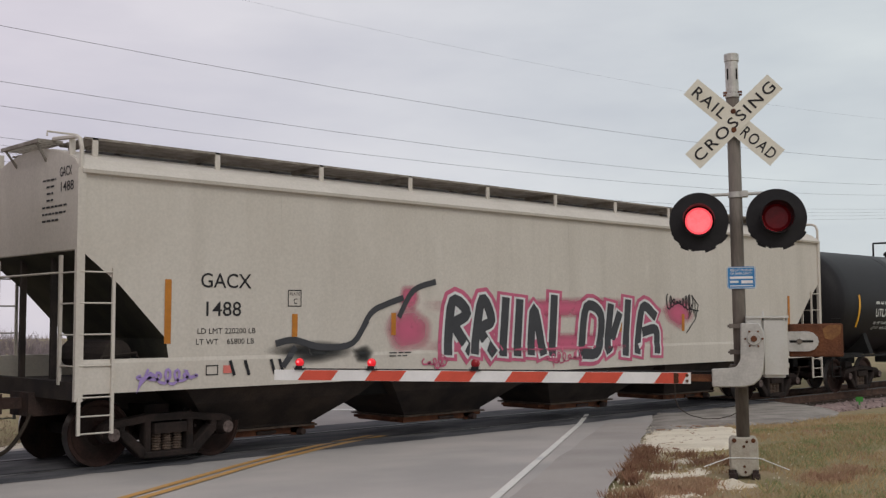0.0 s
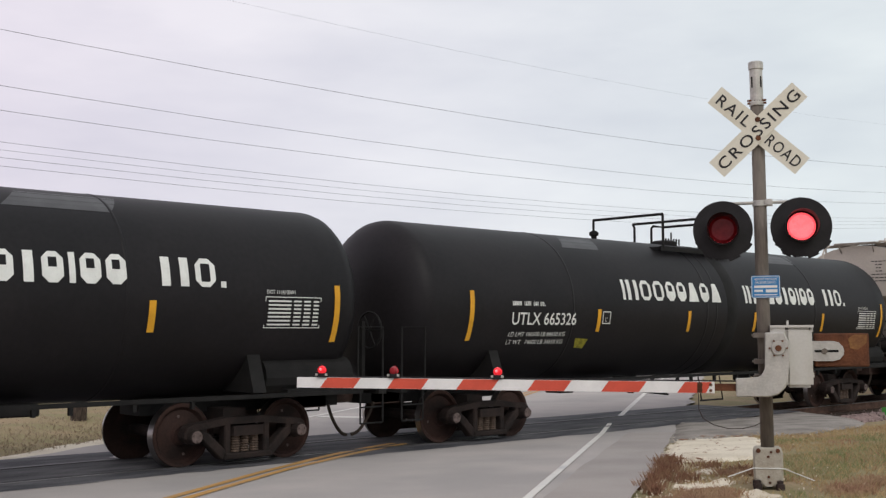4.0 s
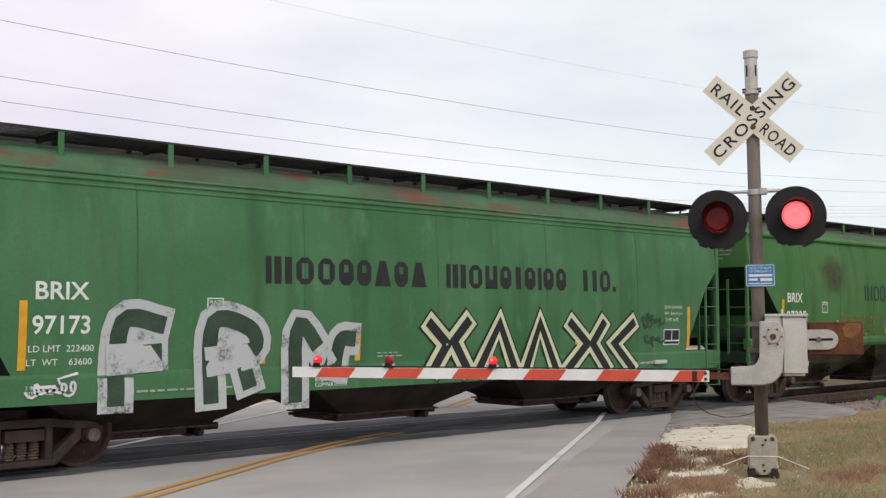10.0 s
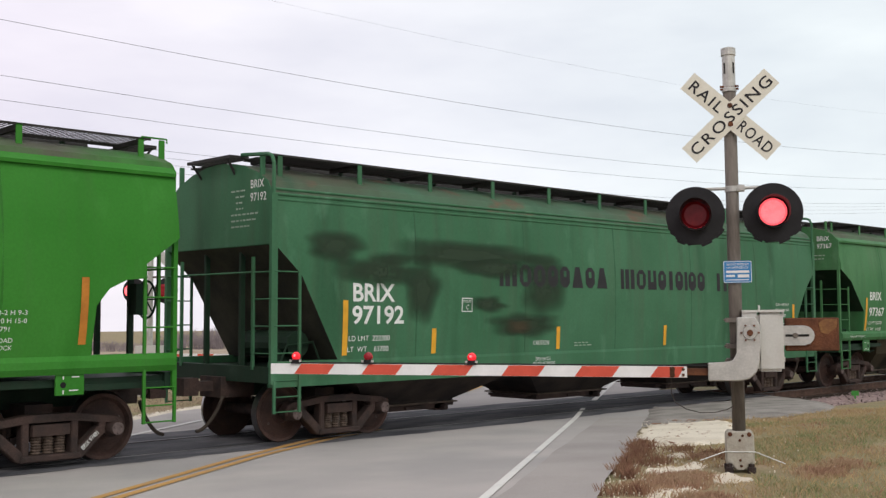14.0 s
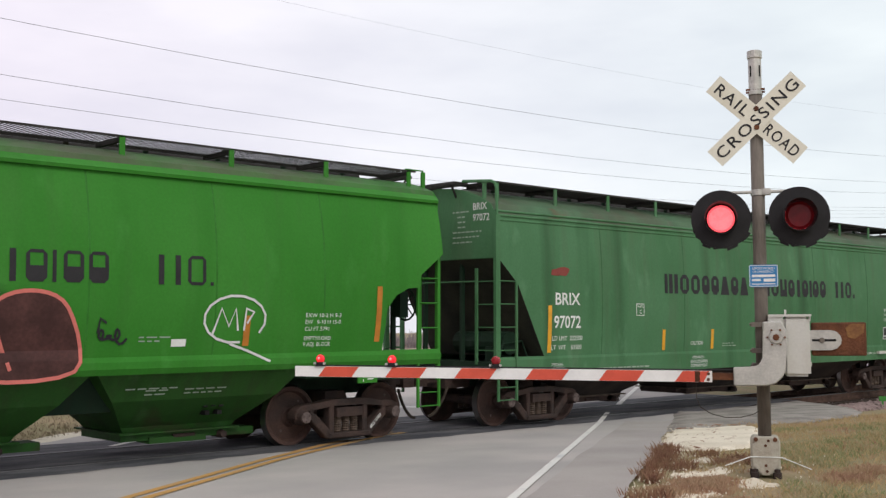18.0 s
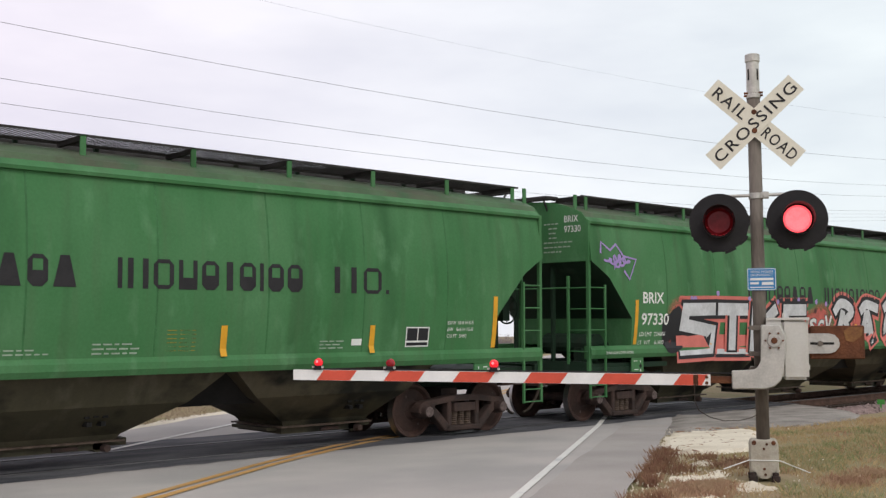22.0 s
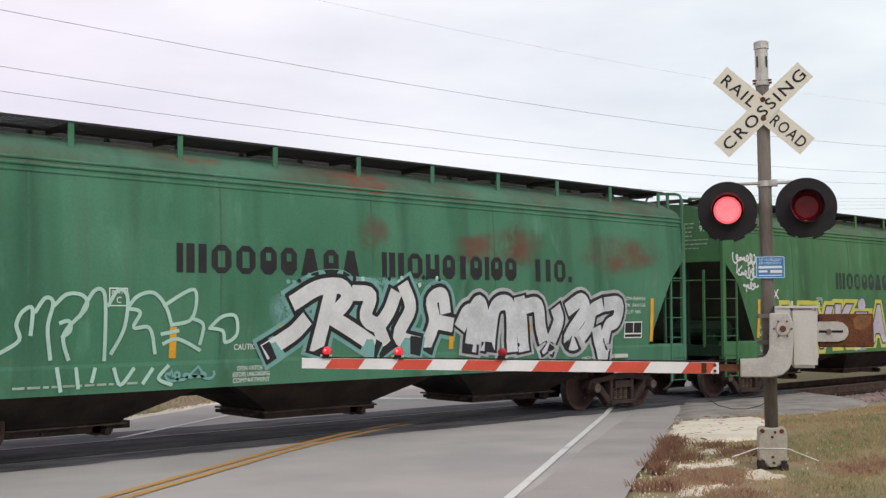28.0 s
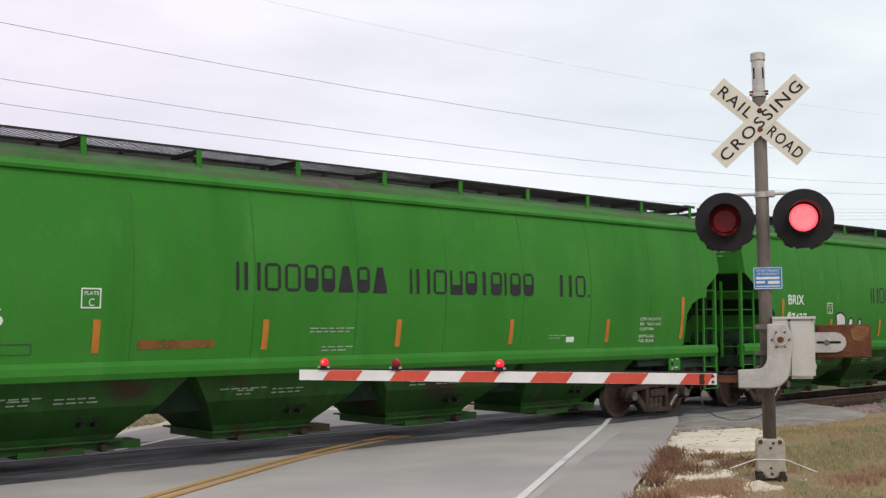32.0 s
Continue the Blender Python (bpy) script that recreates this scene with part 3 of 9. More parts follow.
def build_mast():
    G = 0.31
    mast = thing("crossing_signal", pose(10.612, -8.558, 0, 0, -0.55, -57.1), "railroad crossing mast with crossbuck and red flashing lamps", "crossing signal")
    bm = bmesh.new()
    rod(bm, (0, 0, G + 0.2), (0, 0, 4.46), 0.07, 16)
    part("post", bm, M_POST, mast, "weathered grey steel pipe post", True)
    bm = bmesh.new()
    lathe(bm, [(0.055, 4.40), (0.08, 4.405), (0.08, 4.44), (0.07, 4.45), (0.07, 4.80), (0.08, 4.81), (0.08, 4.885), (0.06, 4.895)], (0, 0, 0), (0, 0, 1), 18)
    cap = part("post_cap", bm, M_ALU, mast, "bright aluminium bell housing with slots")
    for s in (-1, 1):
        bm = bmesh.new()
        box(bm, s * 0.048 - 0.007, s * 0.048 + 0.007, -0.06, -0.045, 4.60, 4.72)
        part("slot", bm, M_DARK, cap, "dark slot")
    for z in (4.43, 4.46):
        bm = bmesh.new()
        rod(bm, (-0.1, -0.03, z), (0.1, -0.03, z), 0.012, 6)
        part("clamp_bolt", bm, M_RUST, cap)
    blade(mast, 43, [("RAIL", -0.56, -0.12), ("ROAD", 0.13, 0.57)], -0.10, M_SIGN)
    blade(mast, -43, [("CROSSING", -0.57, 0.57)], -0.11, M_SIGN)
    for z in (4.235, 4.03):
        bm = bmesh.new()
        lathe(bm, [(0.022, -0.125), (0.03, -0.11), (0.03, -0.10)], (0, 0, z), (0, 1, 0), 10)
        part("bolt", bm, M_RUST, mast, "rusty fixing bolt")
    # lamp arms
    bm = bmesh.new()
    rod(bm, (-0.36, -0.02, 3.335), (0.36, -0.02, 3.335), 0.018, 10)
    rod(bm, (-0.34, -0.02, 3.335), (-0.40, 0.0, 3.1), 0.022, 8)
    rod(bm, (0.34, -0.02, 3.335), (0.40, 0.0, 3.1), 0.022, 8)
    part("lamp_crossarm", bm, M_ALU, mast, "steel lamp crossarm")
    bm = bmesh.new()
    lathe(bm, [(0.074, 3.295), (0.08, 3.30), (0.08, 3.355), (0.074, 3.36)], (0, 0, 0), (0, 0, 1), 16)
    box(bm, 0.05, 0.13, -0.07, 0.03, 3.30, 3.365)
    lathe(bm, [(0.03, -0.085), (0.03, -0.06)], (0.10, 0, 3.33), (0, 1, 0), 8)
    part("crossarm_clamp", bm, M_ALU, mast, "cast junction clamp")
    signal_head(mast, -0.40, 3.04, 0)
    signal_head(mast, 0.41, 3.05, 1)
    # blue notice
    bm = bmesh.new()
    prism(bm, [(0.03 + x, 2.42 + z) for x, z in ((-0.15, -0.105), (-0.135, -0.12), (0.135, -0.12), (0.15, -0.105), (0.15, 0.105), (0.135, 0.12), (-0.135, 0.12), (-0.15, 0.105))], "y", -0.085, -0.08)
    notice = part("notice", bm, M_BLUE, mast, "small blue emergency notice")
    bm = bmesh.new()
    for a, b, c, d in ((-0.142, 0.142, 0.108, 0.114), (-0.142, 0.142, -0.114, -0.108), (-0.146, -0.14, -0.11, 0.11), (0.14, 0.146, -0.11, 0.11)):
        box(bm, 0.03 + a, 0.03 + b, -0.088, -0.085, 2.42 + c, 2.42 + d)
    for a, b, c, d in ((-0.12, 0.12, -0.012, 0.014), (-0.12, -0.03, -0.055, -0.032), (0.0, 0.12, -0.062, -0.03), (-0.12, 0.12, -0.092, -0.082)):
        box(bm, 0.03 + a, 0.03 + b, -0.088, -0.085, 2.42 + c, 2.42 + d)
    part("notice_bars", bm, M_LETTER_W, notice, "white lines of small print")
    for text, z in (("REPORT PROBLEM", 0.068), ("OR EMERGENCY", 0.033)):
        lettered("notice_text", text, M_LETTER_W, notice, lambda u, v, z=z: (0.03 - 0.115 + u, -0.088, 2.42 + z + v), 0.026, 0.23, 0.0)
    # gate mechanism
    bm = bmesh.new()
    box(bm, 0.21, 0.48, -0.20, 0.20, 1.35, 1.985)
    bmesh.ops.bevel(bm, geom=bm.edges[:], offset=0.03, segments=2, affect="EDGES")
    case = part("gate_mechanism", bm, M_CASE, mast, "pale grey gate motor housing")
    bm = bmesh.new()
    box(bm, 0.06, 0.495, -0.22, 0.22, 1.98, 2.005)
    box(bm, 0.06, 0.21, -0.2, 0.18, 1.64, 1.98)
    rod(bm, (0.24, -0.1, 2.005), (0.24, -0.1, 2.055), 0.012, 6)
    part("mechanism_lid", bm, M_CASE, case, "housing lid and side casting")
    for z in (1.40, 1.88):
        bm = bmesh.new()
        box(bm, 0.475, 0.50, -0.05, 0.02, z + 0.05, z + 0.10)
        part("hinge", bm, M_ALU, case)
    # cast arm bracket: curved L from the pivot down to the arm
    bm = bmesh.new()
    outer = [(0.0, 1.93), (-0.01, 1.55)]
    outer += [(-0.08 + 0.07 * math.cos(a), 1.55 - 0.10 * math.sin(a)) for a in (0.5, 1.0, 1.57)]
    outer += [(-0.31, 1.45), (-0.31, 1.255), (0.02, 1.255)]
    outer += [(0.02 + 0.20 * math.sin(a), 1.455 - 0.20 * math.cos(a)) for a in (0.5, 1.0, 1.4)]
    outer += [(0.235, 1.62), (0.245, 1.82), (0.19, 1.93)]
    prism(bm, outer, "y", -0.30, -0.22)
    bmesh.ops.bevel(bm, geom=bm.edges[:], offset=0.012, segments=1, affect="EDGES")
    bracket = part("arm_bracket", bm, M_ALU, mast, "cast aluminium gate arm bracket")
    bm = bmesh.new()
    lathe(bm, [(0.066, -0.318), (0.072, -0.308), (0.072, -0.29)], (0.13, 0, 1.765), (0, 1, 0), 22)
    part("pivot_flange", bm, M_ALU, bracket, "bolted pivot flange")
    bm = bmesh.new()
    lathe(bm, [(0.03, -0.34), (0.035, -0.315)], (0.13, 0, 1.765), (0, 1, 0), 8)
    for k in range(6):
        a = k * math.pi / 3
        lathe(bm, [(0.011, -0.325), (0.011, -0.25)], (0.13 + 0.088 * math.cos(a), 0, 1.765 + 0.088 * math.sin(a)), (0, 1, 0), 6)
    part("pivot_bolts", bm, M_RUST, bracket, "rusty pivot nut and bolts")
    for z in (1.90, 1.62, 1.46):
        bm = bmesh.new()
        box(bm, -0.11, 0.08, -0.12, 0.10, z - 0.025, z + 0.025)
        rod(bm, (-0.13, -0.09, z), (0.05, -0.09, z), 0.014, 6)
        part("post_clamp", bm, M_POST, case, "post clamp with a bolt")
    # counterweight
    bm = bmesh.new()
    pts = [(0.46, 1.625), (0.69, 1.625)] + [(0.69 + 0.105 * math.sin(a), 1.73 - 0.105 * math.cos(a)) for a in (0.6, 1.2, 1.57, 2.0, 2.6)] + [(0.69, 1.835), (0.46, 1.835)]
    prism(bm, pts, "y", -0.16, -0.135)
    cw = part("counterweight_arm", bm, M_ALU, mast, "slotted aluminium counterweight arm")
    bm = bmesh.new()
    box(bm, 0.50, 0.74, -0.164, -0.159, 1.718, 1.742)
    part("slot", bm, M_DARK, cw, "dark adjusting slot")
    bm = bmesh.new()
    lathe(bm, [(0.026, -0.18), (0.03, -0.165), (0.03, -0.16)], (0.60, 0, 1.73), (0, 1, 0), 8)
    part("clamp_bolt", bm, M_POST, cw)
    for x in (0.5, 0.66):
        bm = bmesh.new()
        rod(bm, (x, -0.15, 1.80), (x + 0.06, -0.15, 1.80), 0.01, 6)
        part("clamp_bolt", bm, M_POST, cw)
    bm = bmesh.new()
    box(bm, 0.50, 1.045, -0.13, -0.02, 1.565, 1.915)
    bmesh.ops.bevel(bm, geom=bm.edges[:], offset=0.012, segments=1, affect="EDGES")
    w = part("counterweight", bm, M_RUST, mast, "rusty iron counterweight block")
    bm = bmesh.new()
    prism(bm, [(0.86, 1.76), (0.93, 1.74), (1.02, 1.81), (1.03, 1.90), (0.90, 1.90), (0.84, 1.86)], "y", -0.1345, -0.13)
    part("paint_remnant", bm, M_RUST_YEL, w, "flaking old yellow paint")
    # base
    bm = bmesh.new()
    prism(bm, [(-0.13, 0.0), (0.13, 0.0), (0.15, 0.08), (0.15, 0.36), (0.13, 0.40), (-0.13, 0.40), (-0.15, 0.36), (-0.15, 0.08)], "y", -0.14, 0.14)
    bmesh.ops.bevel(bm, geom=bm.edges[:], offset=0.015, segments=1, affect="EDGES")
    bm.transform(Matrix.Translation((0, 0, G)))
    base = part("base", bm, M_BASE, mast, "cast junction base with cover plate")
    bm = bmesh.new()
    prism(bm, [(-0.13, 0.09), (-0.08, 0.06), (-0.05, 0.02), (-0.03, 0.0), (0.03, 0.0), (0.05, 0.02), (0.08, 0.06), (0.13, 0.09), (0.135, 0.30), (0.11, 0.34), (0.10, 0.39), (-0.10, 0.39), (-0.11, 0.34), (-0.135, 0.30)], "y", -0.155, -0.138)
    bm.transform(Matrix.Translation((0, 0, G)))
    cover = part("cover_plate", bm, M_BASE, base)
    for x, z in ((0, 0.31), (0, 0.10), (0.03, 0.36), (0.01, 0.04)):
        bm = bmesh.new()
        lathe(bm, [(0.014, -0.165), (0.016, -0.15)], (x, 0, G + z), (0, 1, 0), 8)
        part("cover_bolt", bm, M_RUST, cover, "rusty cover bolt")
    for x in (-0.115, 0.115):
        for y in (-0.12, 0.12):
            bm = bmesh.new()
            lathe(bm, [(0.045, -0.06), (0.045, 0.025), (0.032, 0.03), (0.032, 0.06), (0.015, 0.065)], (x, y - math.copysign(0.03, -y), G), (0, 0, 1), 8)
            part("anchor_nut", bm, M_TRUCK, base, "dark anchor nut")
        bm = bmesh.new()
        lathe(bm, [(0.022, -0.165), (0.026, -0.14)], (x * 0.85, 0, G + 0.372), (0, 1, 0), 8)
        part("upper_bolt", bm, M_RUST, base, "rusty upper bolt")
    bm = bmesh.new()
    path_rod(bm, [(-0.42, -0.3, G + 0.11), (-0.16, -0.16, G + 0.19), (0.16, -0.16, G + 0.19), (0.45, -0.3, G + 0.09)], 0.006, 5)
    part("cord", bm, M_LETTER_W, base, "pale cord tied round the base")
    # cable loop from the arm
    bm = bmesh.new()
    pts = [(-0.70, -0.22, 1.30), (-0.70, -0.22, 1.12), (-0.66, -0.2, 1.02), (-0.55, -0.18, 0.95), (-0.40, -0.15, 0.91), (-0.25, -0.12, 0.91), (-0.12, -0.09, 0.94), (-0.06, -0.05, 0.97)]
    path_rod(bm, pts, 0.005, 5)
    part("lamp_cable", bm, M_HOSE, mast, "thin black lamp cable")
    # gate arm
    arm = thing_part("gate_arm", mast, (-0.29, -0.26, 1.348), "lowered red and white striped gate arm")
    arm.rotation_euler.y = radians(0.55)
    L, hw, p = 4.98, 0.06, 0.406
    bm = bmesh.new()
    prism(bm, [(-L, -hw), (-0.24, -hw), (-0.24, hw), (-L, hw)], "y", -0.012, 0.02)
    pole = part("arm_beam", bm, M_ARM_W, arm, "white fibreglass arm")
    k = 0
    for i in range(6):
        x = -L + 0.29 + 2 * p * i
        bm = bmesh.new()
        lean = 0.085
        prism(bm, [(x, -hw + 0.002), (min(x + p, -0.25), -hw + 0.002), (min(x + p + lean, -0.25), hw - 0.002), (x + lean, hw - 0.002)], "y", -0.0145, -0.0125)
        part("red_stripe", bm, M_ARM_R, pole, "red reflective stripe")
    bm = bmesh.new()
    prism(bm, [(-0.33, -hw + 0.003), (-0.242, -hw + 0.003), (-0.242, hw - 0.003), (-0.27, hw - 0.003)], "y", -0.0175, -0.0148)
    part("white_end", bm, M_ARM_W, pole, "white end of the arm")
    bm = bmesh.new()
    box(bm, -0.42, -0.37, -0.019, -0.0148, -hw + 0.004, hw - 0.004)
    part("bolt_strap", bm, M_RUST, pole, "rusty bolted strap")
    bm = bmesh.new()
    box(bm, -0.40, 0.02, 0.021, 0.06, -0.035, 0.04)
    for x in (-0.38, -0.28):
        lathe(bm, [(0.018, -0.03), (0.018, -0.018)], (x, 0, 0.03), (0, 1, 0), 6)
        lathe(bm, [(0.018, -0.03), (0.018, -0.018)], (x, 0, -0.03), (0, 1, 0), 6)
    part("arm_adapter", bm, M_RUST, arm, "rusty arm adapter with bolts")
    bm = bmesh.new()
    rod(bm, (-L + 0.3, 0, hw + 0.012), (0.1, 0, hw + 0.012), 0.008, 5)
    part("arm_cable", bm, M_LAMP_BLACK, arm)
    for x, first in ((-L + 0.31, None), (-L + 1.18, 0), (-L + 2.39, 1)):
        lamp = thing_part("arm_lamp", arm, (x, 0, hw), "small red arm lamp")
        bm = bmesh.new()
        box(bm, -0.055, 0.055, -0.035, 0.035, 0.0, 0.03)
        lathe(bm, [(0.05, 0.03), (0.05, 0.05)], (0, 0, 0), (0, 0, 1), 12)
        part("lamp_foot", bm, M_LAMP_BLACK, lamp)
        for sx in (-1, 1):
            bm = bmesh.new()
            box(bm, sx * 0.058 - 0.012, sx * 0.058 + 0.012, -0.045, -0.02, 0.022, 0.046)
            part("screw", bm, M_ALU, lamp, "bright screw head")
        bm = bmesh.new()
        bulb = [(0.02, -0.05), (0.042, -0.04), (0.052, -0.004)]
        lathe(bm, bulb, (0, 0, 0), (0, 1, 0), 14)
        n = len(bm.faces)
        lathe(bm, [(r, -h) for r, h in reversed(bulb)], (0, 0, 0), (0, 1, 0), 14)
        m = len(bm.faces)
        lathe(bm, [(0.018, 0.045), (0.012, 0.056)], (0.005, 0, 0.01), (0, 1, 0), 10)
        bm.faces.ensure_lookup_table()
        for k, f in enumerate(bm.faces):
            f.material_index = 0 if k < n else (1 if k < m else 2)
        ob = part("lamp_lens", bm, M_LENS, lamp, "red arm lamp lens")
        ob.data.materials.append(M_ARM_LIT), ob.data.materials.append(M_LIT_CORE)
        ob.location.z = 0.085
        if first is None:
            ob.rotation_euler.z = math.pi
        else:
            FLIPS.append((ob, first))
    return mast


def build_far_mast():
    """The signal for traffic from the other side, seen through the gaps between cars."""
    x, y = 13.4, 9.05
    mast = thing("crossing_signal", pose(x, y, -0.05, 0, 0, 122.9), "opposite crossing signal mast beyond the rails, seen from behind", "crossing signal")
    bm = bmesh.new()
    rod(bm, (0, 0, 0), (0, 0, 4.3), 0.07, 12)
    part("post", bm, M_ALU, mast, "silver steel post")
    bm = bmesh.new()
    box(bm, -0.28, 0.28, -0.2, 0.2, 0.55, 1.3)
    part("gate_mechanism", bm, M_CASE, mast, "grey gate motor housing")
    bm = bmesh.new()
    rod(bm, (-0.4, 0, 2.95), (0.4, 0, 2.95), 0.025, 8)
    part("lamp_crossarm", bm, M_POST, mast)
    for s, first in ((-0.42, 0), (0.42, 1)):
        head = thing_part("signal_head", mast, (s, 0, 2.62), "black round lamp head")
        bm = bmesh.new()
        lathe(bm, [(0.16, -0.1), (0.305, 0.0), (0.305, 0.02), (0.17, 0.03), (0.165, 0.2)], (0, 0, 0), (0, 1, 0), 28)
        part("background_disc", bm, M_LAMP_BLACK, head)
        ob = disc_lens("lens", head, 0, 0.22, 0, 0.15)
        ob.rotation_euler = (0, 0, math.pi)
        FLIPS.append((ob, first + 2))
    for angle in (45, -45):
        bm = bmesh.new()
        box(bm, -0.61, 0.61, -0.1, -0.095, -0.114, 0.114)
        bm.transform(Matrix.Rotation(radians(angle), 4, "Y"))
        part("blade", bm, M_CASE, mast, "bare back of a crossbuck blade").location.z = 3.7
    bm = bmesh.new()
    box(bm, -5.4, -0.2, 0.2, 0.23, 1.0, 1.12)
    arm = part("gate_arm", bm, M_ARM_W, mast, "lowered red and white gate arm")
    for i in range(6):
        bm = bmesh.new()
        box(bm, -5.0 + 0.81 * i, -4.6 + 0.81 * i, 0.231, 0.234, 1.002, 1.118)
        part("red_stripe", bm, M_ARM_R, arm)
    bm = bmesh.new()
    box(bm, 0.2, 1.0, -0.1, 0.1, 0.75, 1.1)
    part("counterweight", bm, M_RUST, mast, "rusty counterweight")
    bm = bmesh.new()
    box(bm, -0.25, 0.25, -0.25, 0.25, -0.3, 0.25)
    part("base", bm, M_CONCRETE, mast, "concrete base")


def build_wires():
    """Overhead lines strung alongside the rails."""
    rows = [(10, 8.75, 0.012, 0.007), (10, 7.50, 0.008, 0.007), (10, 6.97, 0.007, 0.007), (10, 6.27, 0.004, 0.006), (10, 6.12, 0.004, 0.005),
            (10, 5.97, 0.004, 0.006), (10, 5.80, 0.004, 0.006), (10, 11.2, 0.02, 0.0025)]
    for x in (-39.5, 194.5):
        pole = thing("utility_pole", pose(x, 10.8, -0.6), "tall brown wooden utility pole beside the railway", "utility pole", "utility poles")
        bm = bmesh.new()
        rod(bm, (0, 0, 0), (0, 0, 26), 0.2, 12, 0.13)
        part("pole", bm, M_TIE, pole)
        for z in (7, 8, 9, 10, 12, 14, 18, 22):
            bm = bmesh.new()
            box(bm, -0.06, 0.06, -1.6, 1.6, z, z + 0.12)
            part("crossarm", bm, M_TIE, pole)
    for k, (y, z, rise, r) in enumerate(rows):
        bm = bmesh.new()
        pts = []
        for i in range(-8, 40):
            x = i * 5.0
            d = x - 16
            pts.append((x, y + 0.2 * k, z + 0.0009 * d * d * (1 if d < 60 else 0.6) + rise * max(0, d) * 0.2))
        path_rod(bm, pts, r, 4)
        mesh_thing("overhead_wire", bm, M_WIRE, "thin dark overhead wire strung along the railway", "overhead wire", "overhead wires")


def build_distance():
    rng = random.Random(12)
    # far bare woods, an uneven band of twigs
    verts, faces = [], []
    for _ in range(5600):
        x = rng.uniform(-40, 110)
        y = 52 + 4 * rng.random() - 0.12 * x
        h = (1.25 + 1.5 * max(-0.3, noise.noise((x * 0.13, 0, 0))) + 0.9 * noise.noise((x * 0.33, 3, 0))) * rng.uniform(0.5, 1.05)
        if h < 0.5:
            continue
        g = ground_z(x, y)
        top = (x + rng.uniform(-0.5, 0.5), y, g + h)
        # a stem and a few side twigs
        for a, b, w in [((x, y, g - 0.1), top, 0.04)] + [((x, y, g + h * f), (x + rng.uniform(-1.1, 1.1) * (1.2 - f), y, g + h * (f + rng.uniform(0.15, 0.4))), 0.025) for f in (0.2, 0.3, 0.4, 0.5, 0.6, 0.7)]:
            k = len(verts)
            verts += [(a[0] - w, a[1], a[2]), (a[0] + w, a[1], a[2]), (b[0], b[1], b[2]), (a[0], a[1] + w, a[2])]
            faces += [(k, k + 1, k + 2), (k + 1, k + 3, k + 2), (k + 3, k, k + 2)]
    me = bpy.data.meshes.new("far_woods")
    me.from_pydata(verts, [], faces)
    me.materials.append(M_BARK)
    tagged(new("far_woods", me), "low bare grey-brown winter scrub across the field", "woods", kind="stuff")
    for x, y, w, h, c in ((47, 44, 2.5, 0.9, M_CASE), (64, 40, 4, 1.1, M_CONCRETE)):
        b = thing("shed", pose(x, y, -0.5), "low pale shed far off across the field", "shed", "sheds across the field")
        bm = bmesh.new()
        box(bm, -w / 2, w / 2, -1, 1, 0, h * 0.7)
        part("wall", bm, c, b)
        bm = bmesh.new()
        prism(bm, [(-1.1, h * 0.7), (1.1, h * 0.7), (0, h)], "x", -w / 2 - 0.2, w / 2 + 0.2)
        part("roof", bm, M_ALU, b, "pale metal roof")
    bm = bmesh.new()
    lathe(bm, [(0.16, -0.3), (0.17, 0.55), (0.14, 0.6)], (10.2, 7.4, 0), (0, 0, 1), 10)
    mesh_thing("stump_post", bm, M_TIE, "short dark wooden stump at the roadside", "post")


